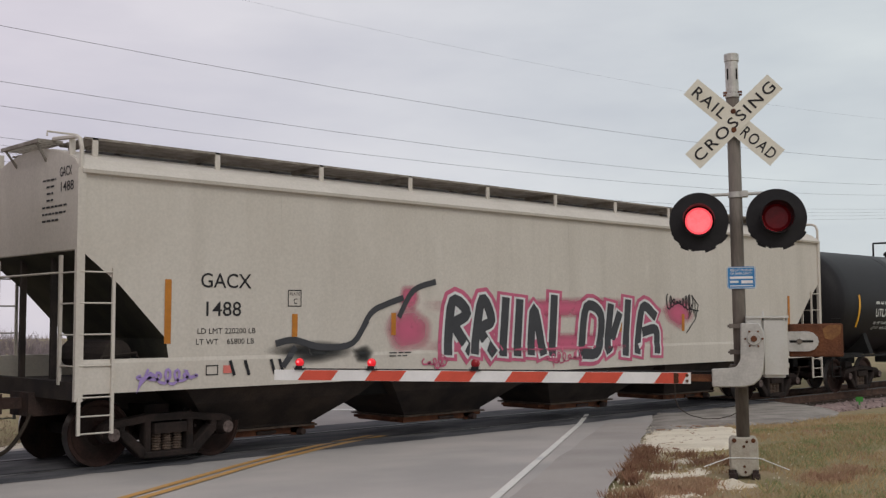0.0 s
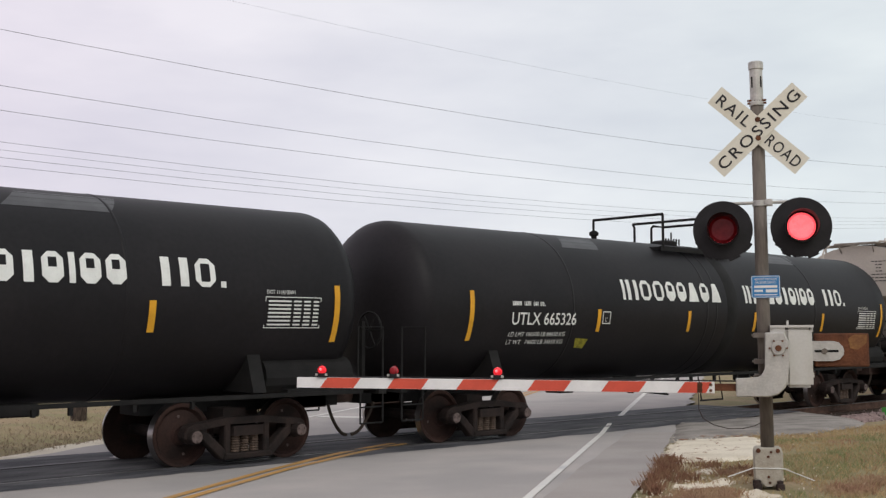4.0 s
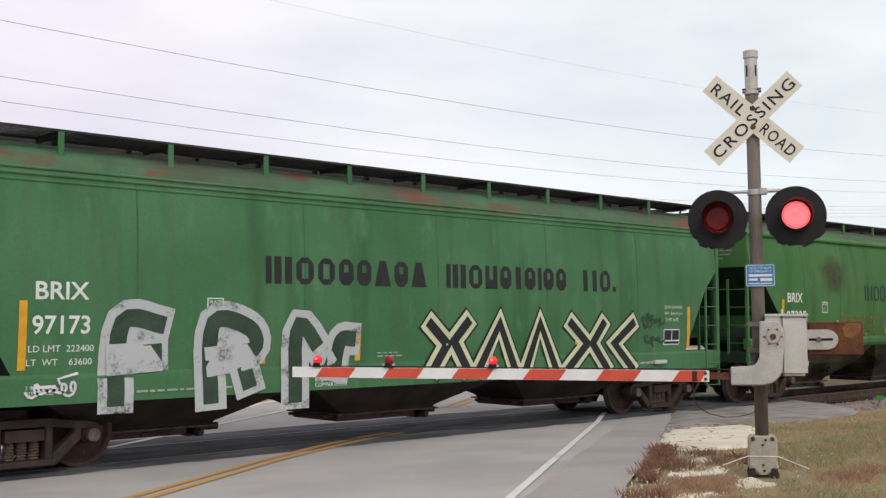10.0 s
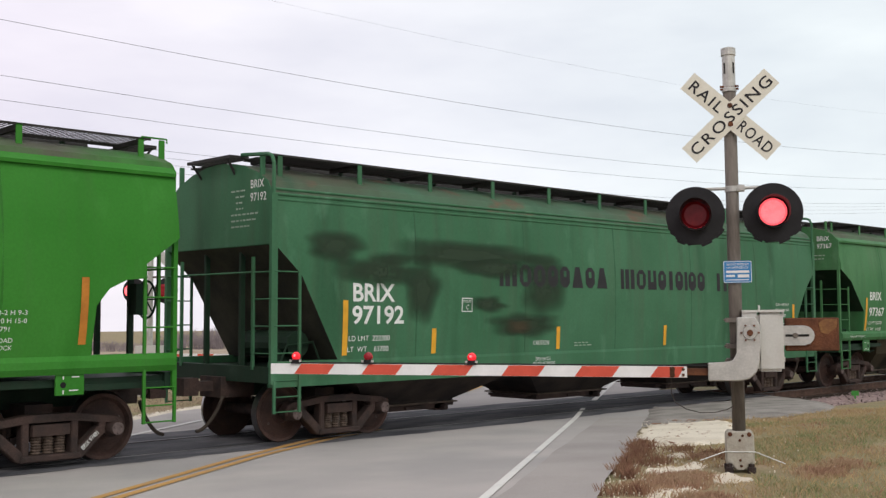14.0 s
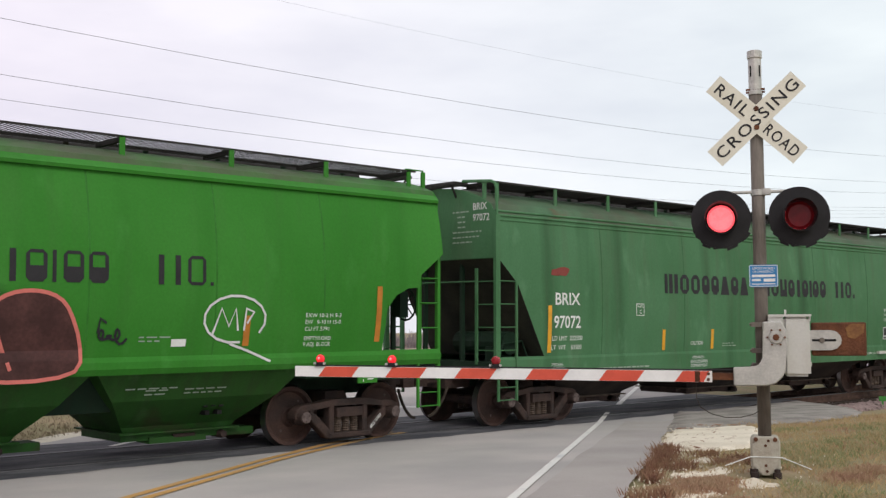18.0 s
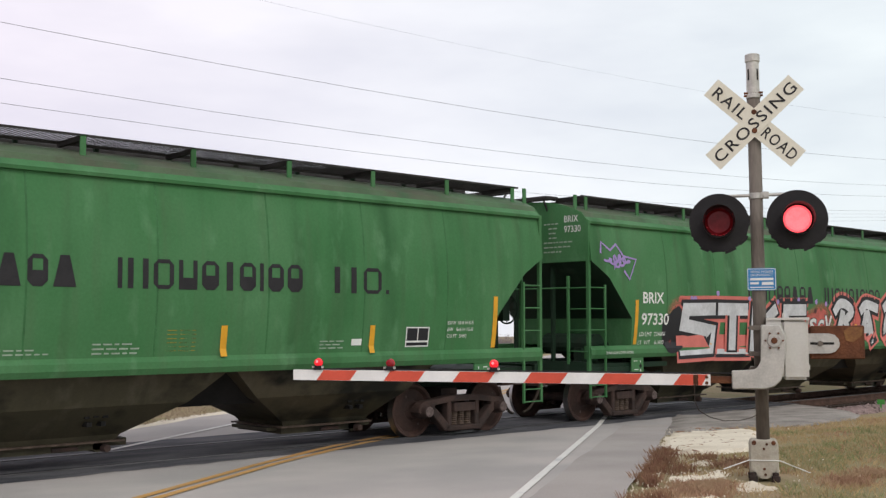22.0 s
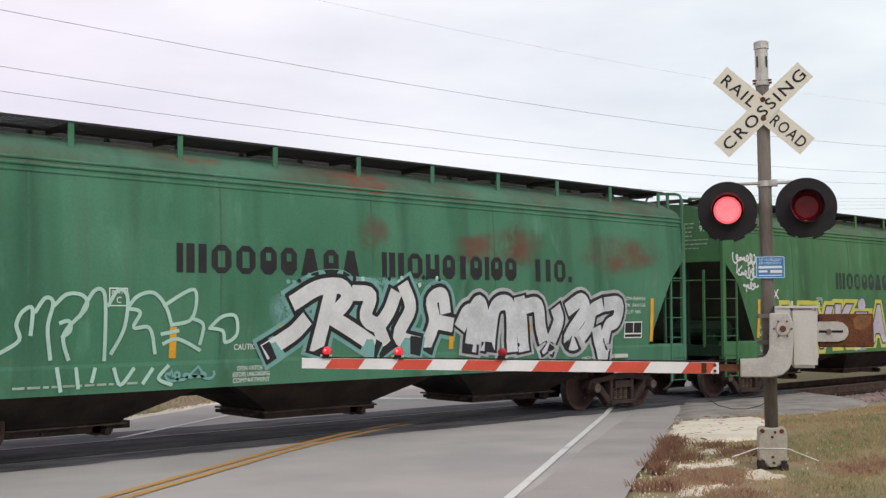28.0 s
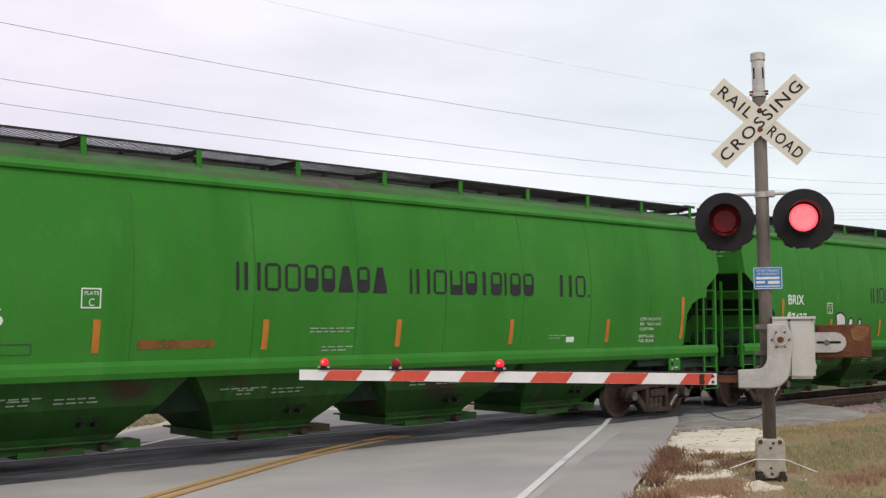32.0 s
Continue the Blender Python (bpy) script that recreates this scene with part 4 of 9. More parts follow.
def build_verge():
    """Gravel, dead weeds and grass round the mast."""
    rng = random.Random(21)
    for pts, lift in (([(15.4, -3.95), (16.4, -4.25), (16.9, -4.6), (16.0, -5.3), (14.6, -6.2), (13.5, -6.75), (12.8, -6.66), (12.5, -6.2), (12.8, -5.6), (13.8, -4.8), (14.9, -4.25)], 0.05),
                      ([(9.05, -8.2), (9.6, -7.9), (10.2, -7.7), (10.7, -7.65), (11.2, -7.85), (10.6, -8.15), (9.9, -8.1), (9.5, -8.15)], 0.03),
                      ([(10.4, -8.3), (10.45, -8.6), (10.1, -9.05), (9.7, -8.9), (9.6, -8.6), (9.9, -8.4)], 0.03), ([(8.4, -8.75), (9.1, -8.5), (9.5, -8.75), (9.0, -9.1), (8.4, -9.1)], 0.03),
                      ([(11.2, -7.2), (11.8, -6.75), (12.1, -6.9), (11.7, -7.4)], 0.03)):
        flat_patch("gravel_patch", M_SAND, rough_outline(pts, 0.22, lift * 100), ground_z, "pale crushed gravel on the verge", "gravel", lift=lift, fine=0.3, edge=-0.02)

    def scatter(name, material, count, spot, height, width, label, lean=0.5, blades=1):
        verts, faces = [], []
        for _ in range(count):
            p = spot()
            if p is None:
                continue
            x, y = p
            z = ground_z(x, y)
            for _ in range(blades):
                h = height * rng.uniform(0.45, 1.2)
                a, t = rng.uniform(0, 6.28), rng.uniform(0, lean)
                b = rng.uniform(0, 6.28)
                dx, dy = math.cos(a) * width, math.sin(a) * width
                lx, ly = math.cos(b) * h * t, math.sin(b) * h * t
                x1, y1 = x + rng.uniform(-0.03, 0.03), y + rng.uniform(-0.03, 0.03)
                k = len(verts)
                verts += [(x1 - dx, y1 - dy, z - 0.02), (x1 + dx, y1 + dy, z - 0.02), (x1 + lx * 0.5 + dx * 0.6, y1 + ly * 0.5 + dy * 0.6, z + h * 0.6), (x1 + lx, y1 + ly, z + h)]
                faces += [(k, k + 1, k + 2), (k, k + 2, k + 3)]
        me = bpy.data.meshes.new(name)
        me.from_pydata(verts, [], faces)
        me.materials.append(material)
        tagged(new(name, me), label, name.replace("_", " "), kind="stuff")

    def on_gravel(x, y):
        a, o = off_road(x, y)
        o += 0.25 * noise.noise((x * 1.5, y * 1.5, 2))
        return (-4.0 < a < 0.6 and -5.9 < o < -4.2) or (-8.6 < a < -6.0 and -5.7 < o < -4.7 and noise.noise((x * 1.7, y * 1.7, 4)) > -0.05)

    def spot_of(a0, a1, o0, o1, thresh=-1.0, scale=0.9, seed=0.0, keep=False):
        def spot():
            a, o = rng.uniform(a0, a1), rng.uniform(o0, o1)
            p = ROAD_C + ROAD_U * a + ROAD_N * o
            if p.y > -2.9 or noise.noise((p.x * scale, p.y * scale, seed)) < thresh or (on_gravel(p.x, p.y) and not keep):
                return None
            return p.x, p.y
        return spot

    def far_spot():
        a, o = rng.uniform(-9, 24), 5.5 + abs(rng.gauss(0, 1.8))
        p = ROAD_C + ROAD_U * a + ROAD_N * o
        return (p.x, p.y) if p.y > 2.6 else None
    scatter("far_grass", M_FIELD, 12000, far_spot, 0.05, 0.008, "low dry tan stubble along the far roadside", 1.2, 2)
    scatter("straw_grass", M_STRAW, 26000, spot_of(-13, 3.5, -12, -4.9, -0.3, 1.1, 1.0), 0.055, 0.004, "short straw-coloured dry grass", 1.2, 2)
    scatter("green_grass", M_GREENGRASS, 26000, spot_of(-12, 0.0, -12, -5.9, -0.1, 0.7, 7.0), 0.06, 0.004, "thin green grass between the straw", 1.1, 2)
    scatter("rust_grass", M_RUSTGRASS, 9000, spot_of(-12, 2.5, -9, -4.7, 0.12, 1.3, 3.0), 0.055, 0.004, "reddish dead grass tufts", 1.2, 2)
    # clumps of dead weeds along the road's edge: along, across, size, height
    clumps = []
    for _ in range(24):
        a = rng.uniform(-8.8, -4.0)
        clumps.append((a, -4.52 - abs(rng.gauss(0, 0.10)), rng.uniform(0.08, 0.16)))
    clumps += [(-6.1, -4.9, 0.2), (-6.25, -4.8, 0.18), (-4.75, -5.1, 0.17), (-4.9, -5.2, 0.15), (-3.7, -4.6, 0.13), (-5.4, -5.5, 0.14), (-5.7, -5.7, 0.12)]
    low = [(-7.6, -5.05, 0.25), (-7.9, -5.2, 0.25), (-8.2, -4.9, 0.25), (-7.4, -5.3, 0.2), (-8.8, -5.4, 0.3), (-5.6, -5.45, 0.2), (-7.0, -6.6, 0.3), (-6.4, -6.9, 0.2)]

    def spot_in(places):
        def spot():
            a, o, r = rng.choice(places)
            p = ROAD_C + ROAD_U * (a + rng.gauss(0, r * 0.6)) + ROAD_N * min(o + rng.gauss(0, r * 0.5), -4.42)
            return p.x, p.y
        return spot
    scatter("dead_weeds", M_WEED, 1900, spot_in(clumps), 0.115, 0.004, "dark red-brown dead weeds along the road edge", 0.8, 2)
    scatter("low_weeds", M_RUSTGRASS, 4500, spot_in(low), 0.07, 0.004, "low reddish dead weeds round the mast", 1.1, 2)
    # loose stones
    bm = bmesh.new()
    for _ in range(1400):
        a, o = rng.uniform(-9.5, 2.5), -4.3 - abs(rng.gauss(0, 0.75))
        p = ROAD_C + ROAD_U * a + ROAD_N * o
        if p.y > -2.7:
            continue
        r = rng.uniform(0.005, 0.013)
        stone(bm, pose(p.x, p.y, ground_z(p.x, p.y) + 0.03, rng.uniform(0, 360), rng.uniform(0, 360), 0) @ Matrix.Diagonal((r * 1.4, r, r, 1)))
    mesh_thing("loose_gravel", bm, M_SAND, "loose pale stones scattered on the verge", "gravel", kind="stuff")
    bm = bmesh.new()
    for _ in range(60):
        a, o = rng.uniform(-4, 1.5), rng.uniform(-5.6, -4.6)
        p = ROAD_C + ROAD_U * a + ROAD_N * o
        r = rng.uniform(0.015, 0.05)
        stone(bm, pose(p.x, p.y, ground_z(p.x, p.y) + 0.045, 0, 0, rng.uniform(0, 360)) @ Matrix.Diagonal((r * 2.2, r * 0.5, 0.012, 1)))
    mesh_thing("dead_leaves", bm, M_WEED, "small dark leaves and sticks on the gravel", "leaves", kind="stuff")
    bm = bmesh.new()
    box(bm, -0.09, 0.09, -0.01, 0.01, 0.0, 0.12)
    box(bm, -0.02, 0.02, 0.01, 0.03, -0.45, 0.1)
    mesh_thing("ground_marker", bm, M_MARKER, "small bright green marker plate beside the rails", "marker", m=pose(27.2, -2.0, -0.12, 0, 0, -55))


# ---- the train ----
def truck_frame_mesh(bm):
    """Cast side frame in the truck's space: top chord, sloping struts, columns and spring seat."""
    prism(bm, [(-1.03, 0.50), (-1.00, 0.585), (-0.90, 0.635), (-0.62, 0.655), (-0.32, 0.70), (0.32, 0.70), (0.62, 0.655), (0.90, 0.635), (1.00, 0.585), (1.03, 0.50),
               (0.96, 0.53), (0.78, 0.545), (0.60, 0.565), (0.30, 0.60), (-0.30, 0.60), (-0.60, 0.565), (-0.78, 0.545), (-0.96, 0.53)], "y", -1.13, -0.93)
    for s in (-1, 1):
        # jaw over the bearing, strut, column
        prism(bm, [(s * 1.03, 0.51), (s * 1.025, 0.42), (s * 0.98, 0.42), (s * 0.97, 0.54)][::s], "y", -1.12, -0.94)
        prism(bm, [(s * 0.77, 0.57), (s * 0.76, 0.40), (s * 0.69, 0.36), (s * 0.67, 0.46), (s * 0.67, 0.57)][::s], "y", -1.12, -0.94)
        prism(bm, [(s * 0.765, 0.42), (s * 0.74, 0.52), (s * 0.64, 0.49), (s * 0.37, 0.235), (s * 0.34, 0.10), (s * 0.43, 0.10)][::s], "y", -1.13, -0.95)
        prism(bm, [(s * 0.38, 0.14), (s * 0.28, 0.14), (s * 0.28, 0.63), (s * 0.38, 0.63)][::s], "y", -1.12, -0.94)
    prism(bm, [(-0.41, 0.10), (0.41, 0.10), (0.39, 0.185), (-0.39, 0.185)], "y", -1.17, -0.89)
    bmesh.ops.bevel(bm, geom=bm.edges[:], offset=0.016, segments=1, affect="EDGES")


def spring_mesh(bm):
    """One coil spring as a turned, ringed column."""
    prof = []
    for k in range(7):
        z = 0.19 + 0.036 * k
        prof += [(0.056, z), (0.072, z + 0.009), (0.072, z + 0.018), (0.056, z + 0.027)]
    lathe(bm, prof, (0, -1.03, 0), (0, 0, 1), 10)


def bolster_mesh(bm):
    box(bm, -0.25, 0.25, -1.15, 1.15, 0.43, 0.57)
    box(bm, -0.19, 0.19, -0.75, 0.75, 0.40, 0.80)


def bearing_mesh(bm):
    lathe(bm, [(0.085, -1.22), (0.10, -1.20), (0.11, -1.08), (0.125, -1.06), (0.125, -0.94)], (0, 0, 0.457), (0, 1, 0), 14)


def bearing_bolts_mesh(bm):
    lathe(bm, [(0.05, -1.232), (0.085, -1.226), (0.088, -1.215)], (0, 0, 0.457), (0, 1, 0), 12)
    for k in range(3):
        a = 2 * math.pi * k / 3 + 0.5
        lathe(bm, [(0.016, -1.25), (0.018, -1.225)], (0.055 * math.cos(a), 0, 0.457 + 0.055 * math.sin(a)), (0, 1, 0), 6)


def brake_mesh(bm):
    """Brake rigging hung in the truck: beams, shoes and levers."""
    for s in (-1, 1):
        box(bm, s * 0.36 - 0.05, s * 0.36 + 0.05, -0.85, 0.85, 0.33, 0.41)
        for y in (-0.75, 0.75):
            prism(bm, [(s * 0.40, 0.24), (s * 0.46, 0.24), (s * 0.43, 0.40), (s * 0.46, 0.54), (s * 0.38, 0.54)][::s], "y", y - 0.05, y + 0.05)
        beam(bm, (s * 0.34, 0.1, 0.32), (s * 0.20, 0.1, 0.78), 0.04, 0.06)
    rod(bm, (-0.34, 0.1, 0.30), (0.34, 0.1, 0.30), 0.025, 6)


def wheel_mesh(bm, s):
    """One wheel at side s, about the axle."""
    prof = [(0.10, 0.82), (0.14, 0.83), (0.17, 0.78), (0.36, 0.735), (0.40, 0.79), (0.447, 0.795), (0.455, 0.785)]
    lathe(bm, [(r, h) for r, h in prof] + [(0.457, 0.74), (0.483, 0.70), (0.475, 0.675), (0.40, 0.675), (0.3, 0.70), (0.1, 0.68)], (0, 0, 0), (0, s, 0), 36)


def tread_mesh(bm, s):
    lathe(bm, [(0.456, 0.787), (0.459, 0.78), (0.4605, 0.745), (0.486, 0.70), (0.486, 0.69)], (0, 0, 0), (0, s, 0), 36, caps=False)


def mark_mesh(bm, s):
    """Chalk mark and lightening holes that show the wheel turning."""
    for k in range(2):
        a = math.pi * k
        lathe(bm, [(0.02, 0.772), (0.024, 0.768)], (0.27 * math.cos(a), 0, 0.27 * math.sin(a)), (0, s, 0), 8)


def add_truck(car, x, steel=None, rim=None):
    steel, rim = steel or M_TRUCK, rim or M_WHEEL
    truck = thing_part("truck", car, (x, 0, 0), "rusty brown cast steel truck with coil springs")
    for s, turn in ((-1, 0), (1, math.pi)):
        side = thing_part("side", truck, (0, 0, 0))
        side.rotation_euler.z = turn
        part("side_frame", shared(("sf", steel.name), "side_frame", steel, truck_frame_mesh), steel, side)
        for wx in (-0.16, 0.0, 0.16):
            part("spring", shared("sp", "spring", M_SPRING, spring_mesh), M_SPRING, side, "rusty coil spring").location.x = wx
        for wx in (-0.889, 0.889):
            part("bearing", shared(("br", steel.name), "bearing", steel, bearing_mesh), steel, side).location.x = wx
            part("bearing_cap", shared("bb", "bearing_cap", M_CAP, bearing_bolts_mesh), M_CAP, side).location.x = wx
        flatten(side, truck)
    part("bolster", shared(("bo", steel.name), "bolster", steel, bolster_mesh), steel, truck)
    part("brake_rigging", shared(("bg", steel.name), "brake_rigging", steel, brake_mesh), steel, truck, "rusty brake beams and shoes")
    for wx in (-0.889, 0.889):
        axle = part("wheelset", shared(("ax", steel.name), "wheelset", steel, lambda b: rod(b, (0, -1.05, 0), (0, 1.05, 0), 0.085, 12)), steel, car, "pair of rusty steel wheels on an axle")
        axle.location = (x + wx, 0, 0.457)
        for s in (-1, 1):
            part("wheel", shared(("wh", s, rim.name), "wheel", rim, lambda b: wheel_mesh(b, s), False), rim, axle, "rust-brown steel wheel")
            part("tread", shared(("tr", s), "tread", M_TREAD, lambda b: tread_mesh(b, s), True), M_TREAD, axle, "bright worn tread")
            part("hub_mark", shared(("mk", s), "hub_mark", M_CAP, lambda b: mark_mesh(b, s)), M_CAP, axle)
        WHEELS.append((axle, car))
    return truck


def flatten(side, truck):
    """Hang the pieces of a side straight under the truck."""
    m = side.matrix_basis.copy()
    for c in list(side.children):
        b = m @ c.matrix_basis
        c.parent = truck
        c.matrix_basis = b
    bpy.data.objects.remove(side)


WHEELS = []
SEAMS = {}
TRAIN = []


def coupler(car, half, s, mat_k):
    bm = bmesh.new()
    x0 = half - 0.5
    box(bm, x0, half + 0.42, -0.09, 0.09, 0.80, 0.95)
    box(bm, half + 0.40, half + 0.66, -0.17, 0.12, 0.74, 1.01)
    box(bm, x0, half + 0.12, -0.30, 0.30, 0.70, 1.02)
    bm.transform(Matrix.Diagonal((s, s, 1, 1)))
    part("coupler", bm, M_TRUCK, car, "rusty knuckle coupler")
    bm = bmesh.new()
    pts = []
    for k in range(11):
        f = k / 10
        pts.append((half + 0.12 + 0.43 * f, -0.36 + 0.06 * f, 0.74 - 0.52 * math.sin(math.pi / 2 * f) ** 0.8))
    path_rod(bm, [(s * a, b, c) for a, b, c in pts], 0.028, 6)
    part("brake_hose", bm, M_HOSE, car, "sagging rubber brake hose")


SPECS = {
    # cut of the ends from the corner (in, height), eave, roof crown, sill low/high, bays, beads, bulge of the side,
    # run of the bays: middle, pitch, half length of a gate, height of the gates
    "D": dict(cut=[(0, 3.02), (0.48, 2.58), (1.22, 1.26)], eave=3.80, crown=4.36, sill=(0.90, 1.28), bays=3, beads=True, bulge=0.06, run=(-0.35, 4.42, 1.0, 0.30)),
    "E": dict(cut=[(0, 3.12), (0.5, 2.82), (1.22, 2.03), (1.27, 1.48)], eave=3.92, crown=4.36, sill=(1.26, 1.50), bays=3, beads=False, bulge=0.125, run=(0.0, 4.4, 0.80, 0.22)),
    "F": dict(cut=[(0, 3.02), (0.5, 2.66), (0.53, 2.46), (0.78, 2.44), (1.03, 2.32), (1.2, 2.10), (1.22, 1.75), (1.23, 1.44)], eave=3.95, crown=4.36, sill=(1.22, 1.46), bays=4, beads=False, bulge=0.165, run=(-0.30, 3.3, 0.86, 0.24)),
    "B": dict(cut=[(0, 2.90), (0.55, 2.46), (1.25, 1.74), (1.3, 1.46)], eave=3.98, crown=4.36, sill=(1.04, 1.48), bays=4, beads=False, bulge=0.02, run=(-0.62, 3.88, 0.9, 0.21)),
    "C": dict(cut=[(0, 2.90), (0.55, 2.50), (1.34, 1.26)], eave=3.82, crown=4.36, sill=(0.90, 1.28), bays=4, beads=True, bulge=0.05, run=(-0.5, 3.7, 0.85, 0.19)),
}


def side_y(spec, z):
    """How far the side sheet stands out at a height."""
    lo, hi = spec["sill"][1], spec["eave"]
    f = min(1.0, max(0.0, (z - lo) / (hi - lo)))
    return 1.51 + spec["bulge"] * (1 - (2 * f - 0.85) ** 2) - 0.02


def hopper(kind, half, paint, trim, roof_paint, dark, label, numbers, strips, letters, x0, gear=None):
    spec = SPECS[kind]
    car = thing("hopper_car", pose(x0, 0, 0), label, "freight car", "cars of the goods train")
    eave, crown = spec["eave"], spec["crown"]
    lo, hi = spec["sill"]
    zb = spec["cut"]

    proud = 0.022 if kind in "DCB" else 0.047

    def surf(x, z, off=0.006):
        return (x, -(side_y(spec, z) + off + proud * smooth01((hi + 0.01 - z) / 0.03)), z)

    # body shell: sections along the car, bottom following the cut-away ends
    stations = [(-half + a, b) for a, b in zb] + [(half - a, b) for a, b in reversed(zb)]
    bm = bmesh.new()
    rings = []
    nz = 13
    roof_pts = [(1.36, 0.34), (1.12, 0.58), (0.75, 0.82), (0.35, 0.96), (0, 1.0)]
    for x, b in stations:
        ring = []
        for k in range(nz):
            z = b + (eave - b) * k / (nz - 1)
            ring.append((side_y(spec, z), z))
        ring += [(y, eave + (crown - eave) * f) for y, f in roof_pts]
        full = [(-y, z) for y, z in ring] + [(y, z) for y, z in reversed(ring[:-1])]
        rings.append([bm.verts.new((x, y, z)) for y, z in full])
    n = len(rings[0])
    for r, s in zip(rings, rings[1:]):
        for k in range(n - 1):
            bm.faces.new((r[k], s[k], s[k + 1], r[k + 1]))
        bm.faces.new((r[n - 1], s[n - 1], s[0], r[0]))
    bm.faces.new(rings[0]), bm.faces.new(rings[-1][::-1])
    for f in bm.faces:
        c = f.calc_center_median()
        f.material_index = 1 if c.z > eave + 0.02 and abs(f.normal.x) < 0.9 else 0
    bmesh.ops.recalc_face_normals(bm, faces=bm.faces)
    for e in bm.edges:
        e.smooth = len(e.link_faces) == 2 and e.calc_face_angle() < 0.3
    body = part("body", bm, paint, car, "weathered hopper body", True)
    body.data.materials.append(roof_paint)
    # downward faces: grime and painted-in shade in one colour, except on kind C
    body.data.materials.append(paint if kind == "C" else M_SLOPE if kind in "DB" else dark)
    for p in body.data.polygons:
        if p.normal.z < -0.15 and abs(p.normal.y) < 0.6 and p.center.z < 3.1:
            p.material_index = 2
    # end sheets proud of the shell
    for s in (-1, 1):
        bm = bmesh.new()
        e = [(-1.47, zb[0][1] + 0.01), (1.47, zb[0][1] + 0.01), (1.48, eave)] + [(y * 1.0, eave + (crown - eave) * f - 0.01) for y, f in roof_pts] \
            + [(-y, eave + (crown - eave) * f - 0.01) for y, f in reversed(roof_pts[:-1])] + [(-1.48, eave)]
        prism(bm, e, "x", min(s * half, s * (half + 0.02)), max(s * half, s * (half + 0.02)))
        part("end_sheet", bm, paint, car)
    # side seams
    seams = 5 if kind in "DCB" else 8
    for k in range(1, seams + 1):
        x = -half + 1.5 + (2 * half - 3.0) * (k - 0.5) / seams
        wide, high = (0.03, 0.004) if kind in "DCB" else (0.028, 0.005)
        zz = [hi + (eave - hi) * i / 8 for i in range(9)]
        for s in (-1, 1):
            bm = bmesh.new()
            v = [[bm.verts.new((x + d, s * (side_y(spec, z) + h), z)) for z in zz] for d, h in ((-wide, -0.002), (-0.014, high), (0.004, high), (0.008, -0.001))]
            for a, b in zip(v, v[1:]):
                for i in range(8):
                    bm.faces.new((a[i], b[i], b[i + 1], a[i + 1]))
            part("side_seam", bm, SEAMS.get(paint.name, paint), body)
    # eave rails or beads
    for s in (-1, 1):
        y = side_y(spec, eave)
        if spec["beads"]:
            for z in (eave - 0.10, eave - 0.02, eave + 0.06):
                bm = bmesh.new()
                rod(bm, (-half, s * (y + 0.005 - max(0, z - eave) * 0.5), z), (half, s * (y + 0.005 - max(0, z - eave) * 0.5), z), 0.022, 8)
                part("eave_bead", bm, trim, car, "horizontal eave bead")
        else:
            bm = bmesh.new()
            prism(bm, [(s * (y - 0.01), eave - 0.09), (s * (y + 0.075), eave - 0.075), (s * (y + 0.085), eave - 0.03), (s * (y - 0.03), eave + 0.06)], "x", -half, half)
            part("eave_rail", bm, trim, car, "horizontal eave rail")
    # side sills
    for s in (-1, 1):
        bm = bmesh.new()
        y = side_y(spec, hi)
        if kind in "DCB":
            prism(bm, [(s * (y - 0.14), lo), (s * (y + 0.015), lo), (s * (y + 0.02), hi - 0.05), (s * (y + 0.005), hi), (s * (y - 0.14), hi)], "x", -half, half)
        else:
            prism(bm, [(s * (y - 0.14), lo), (s * (y + 0.0), lo), (s * (y + 0.045), lo + 0.08), (s * (y + 0.045), hi - 0.07), (s * (y + 0.0), hi), (s * (y - 0.14), hi)], "x", -half, half)
        part("side_sill", bm, trim, car, "side sill")
    if kind in "EF":
        for s in (-1, 1):
            for sy in (-1, 1):
                bm = bmesh.new()
                box(bm, min(s * half, s * (half - 1.3)), max(s * half, s * (half - 1.3)), sy * 1.44 - 0.03, sy * 1.44 + 0.03, 1.0, 1.08)
                part("sill_bar", bm, dark, car, "end sill bar")
                bm = bmesh.new()
                box(bm, min(s * (half - 1.3), s * (half - 1.68)), max(s * (half - 1.3), s * (half - 1.68)), sy * 1.5 - 0.015, sy * 1.5 + 0.015, 0.96, 1.26)
                pad = part("jacking_pad", bm, trim, car, "jacking pad plate with a hole")
                bm = bmesh.new()
                lathe(bm, [(0.04, 1.516), (0.04, 1.518)], (s * (half - 1.58), 0, 1.09), (0, sy, 0), 10)
                part("hole", bm, M_DARK, pad)
                bm = bmesh.new()
                for x, z, w, h in ((1.42, 1.19, 0.1, 0.014), (1.44, 1.02, 0.12, 0.014), (1.58, 1.0, 0.015, 0.05), (1.58, 1.18, 0.015, 0.04)):
                    box(bm, s * (half - x) - w / 2, s * (half - x) + w / 2, sy * 1.517 - 0.002, sy * 1.517 + 0.002, z - h / 2, z + h / 2)
                part("stencil_bars", bm, M_LETTER_W, pad, "small white stencil lines")
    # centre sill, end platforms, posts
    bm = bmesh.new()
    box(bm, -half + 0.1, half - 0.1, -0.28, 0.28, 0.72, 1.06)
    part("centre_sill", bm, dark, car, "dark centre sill")
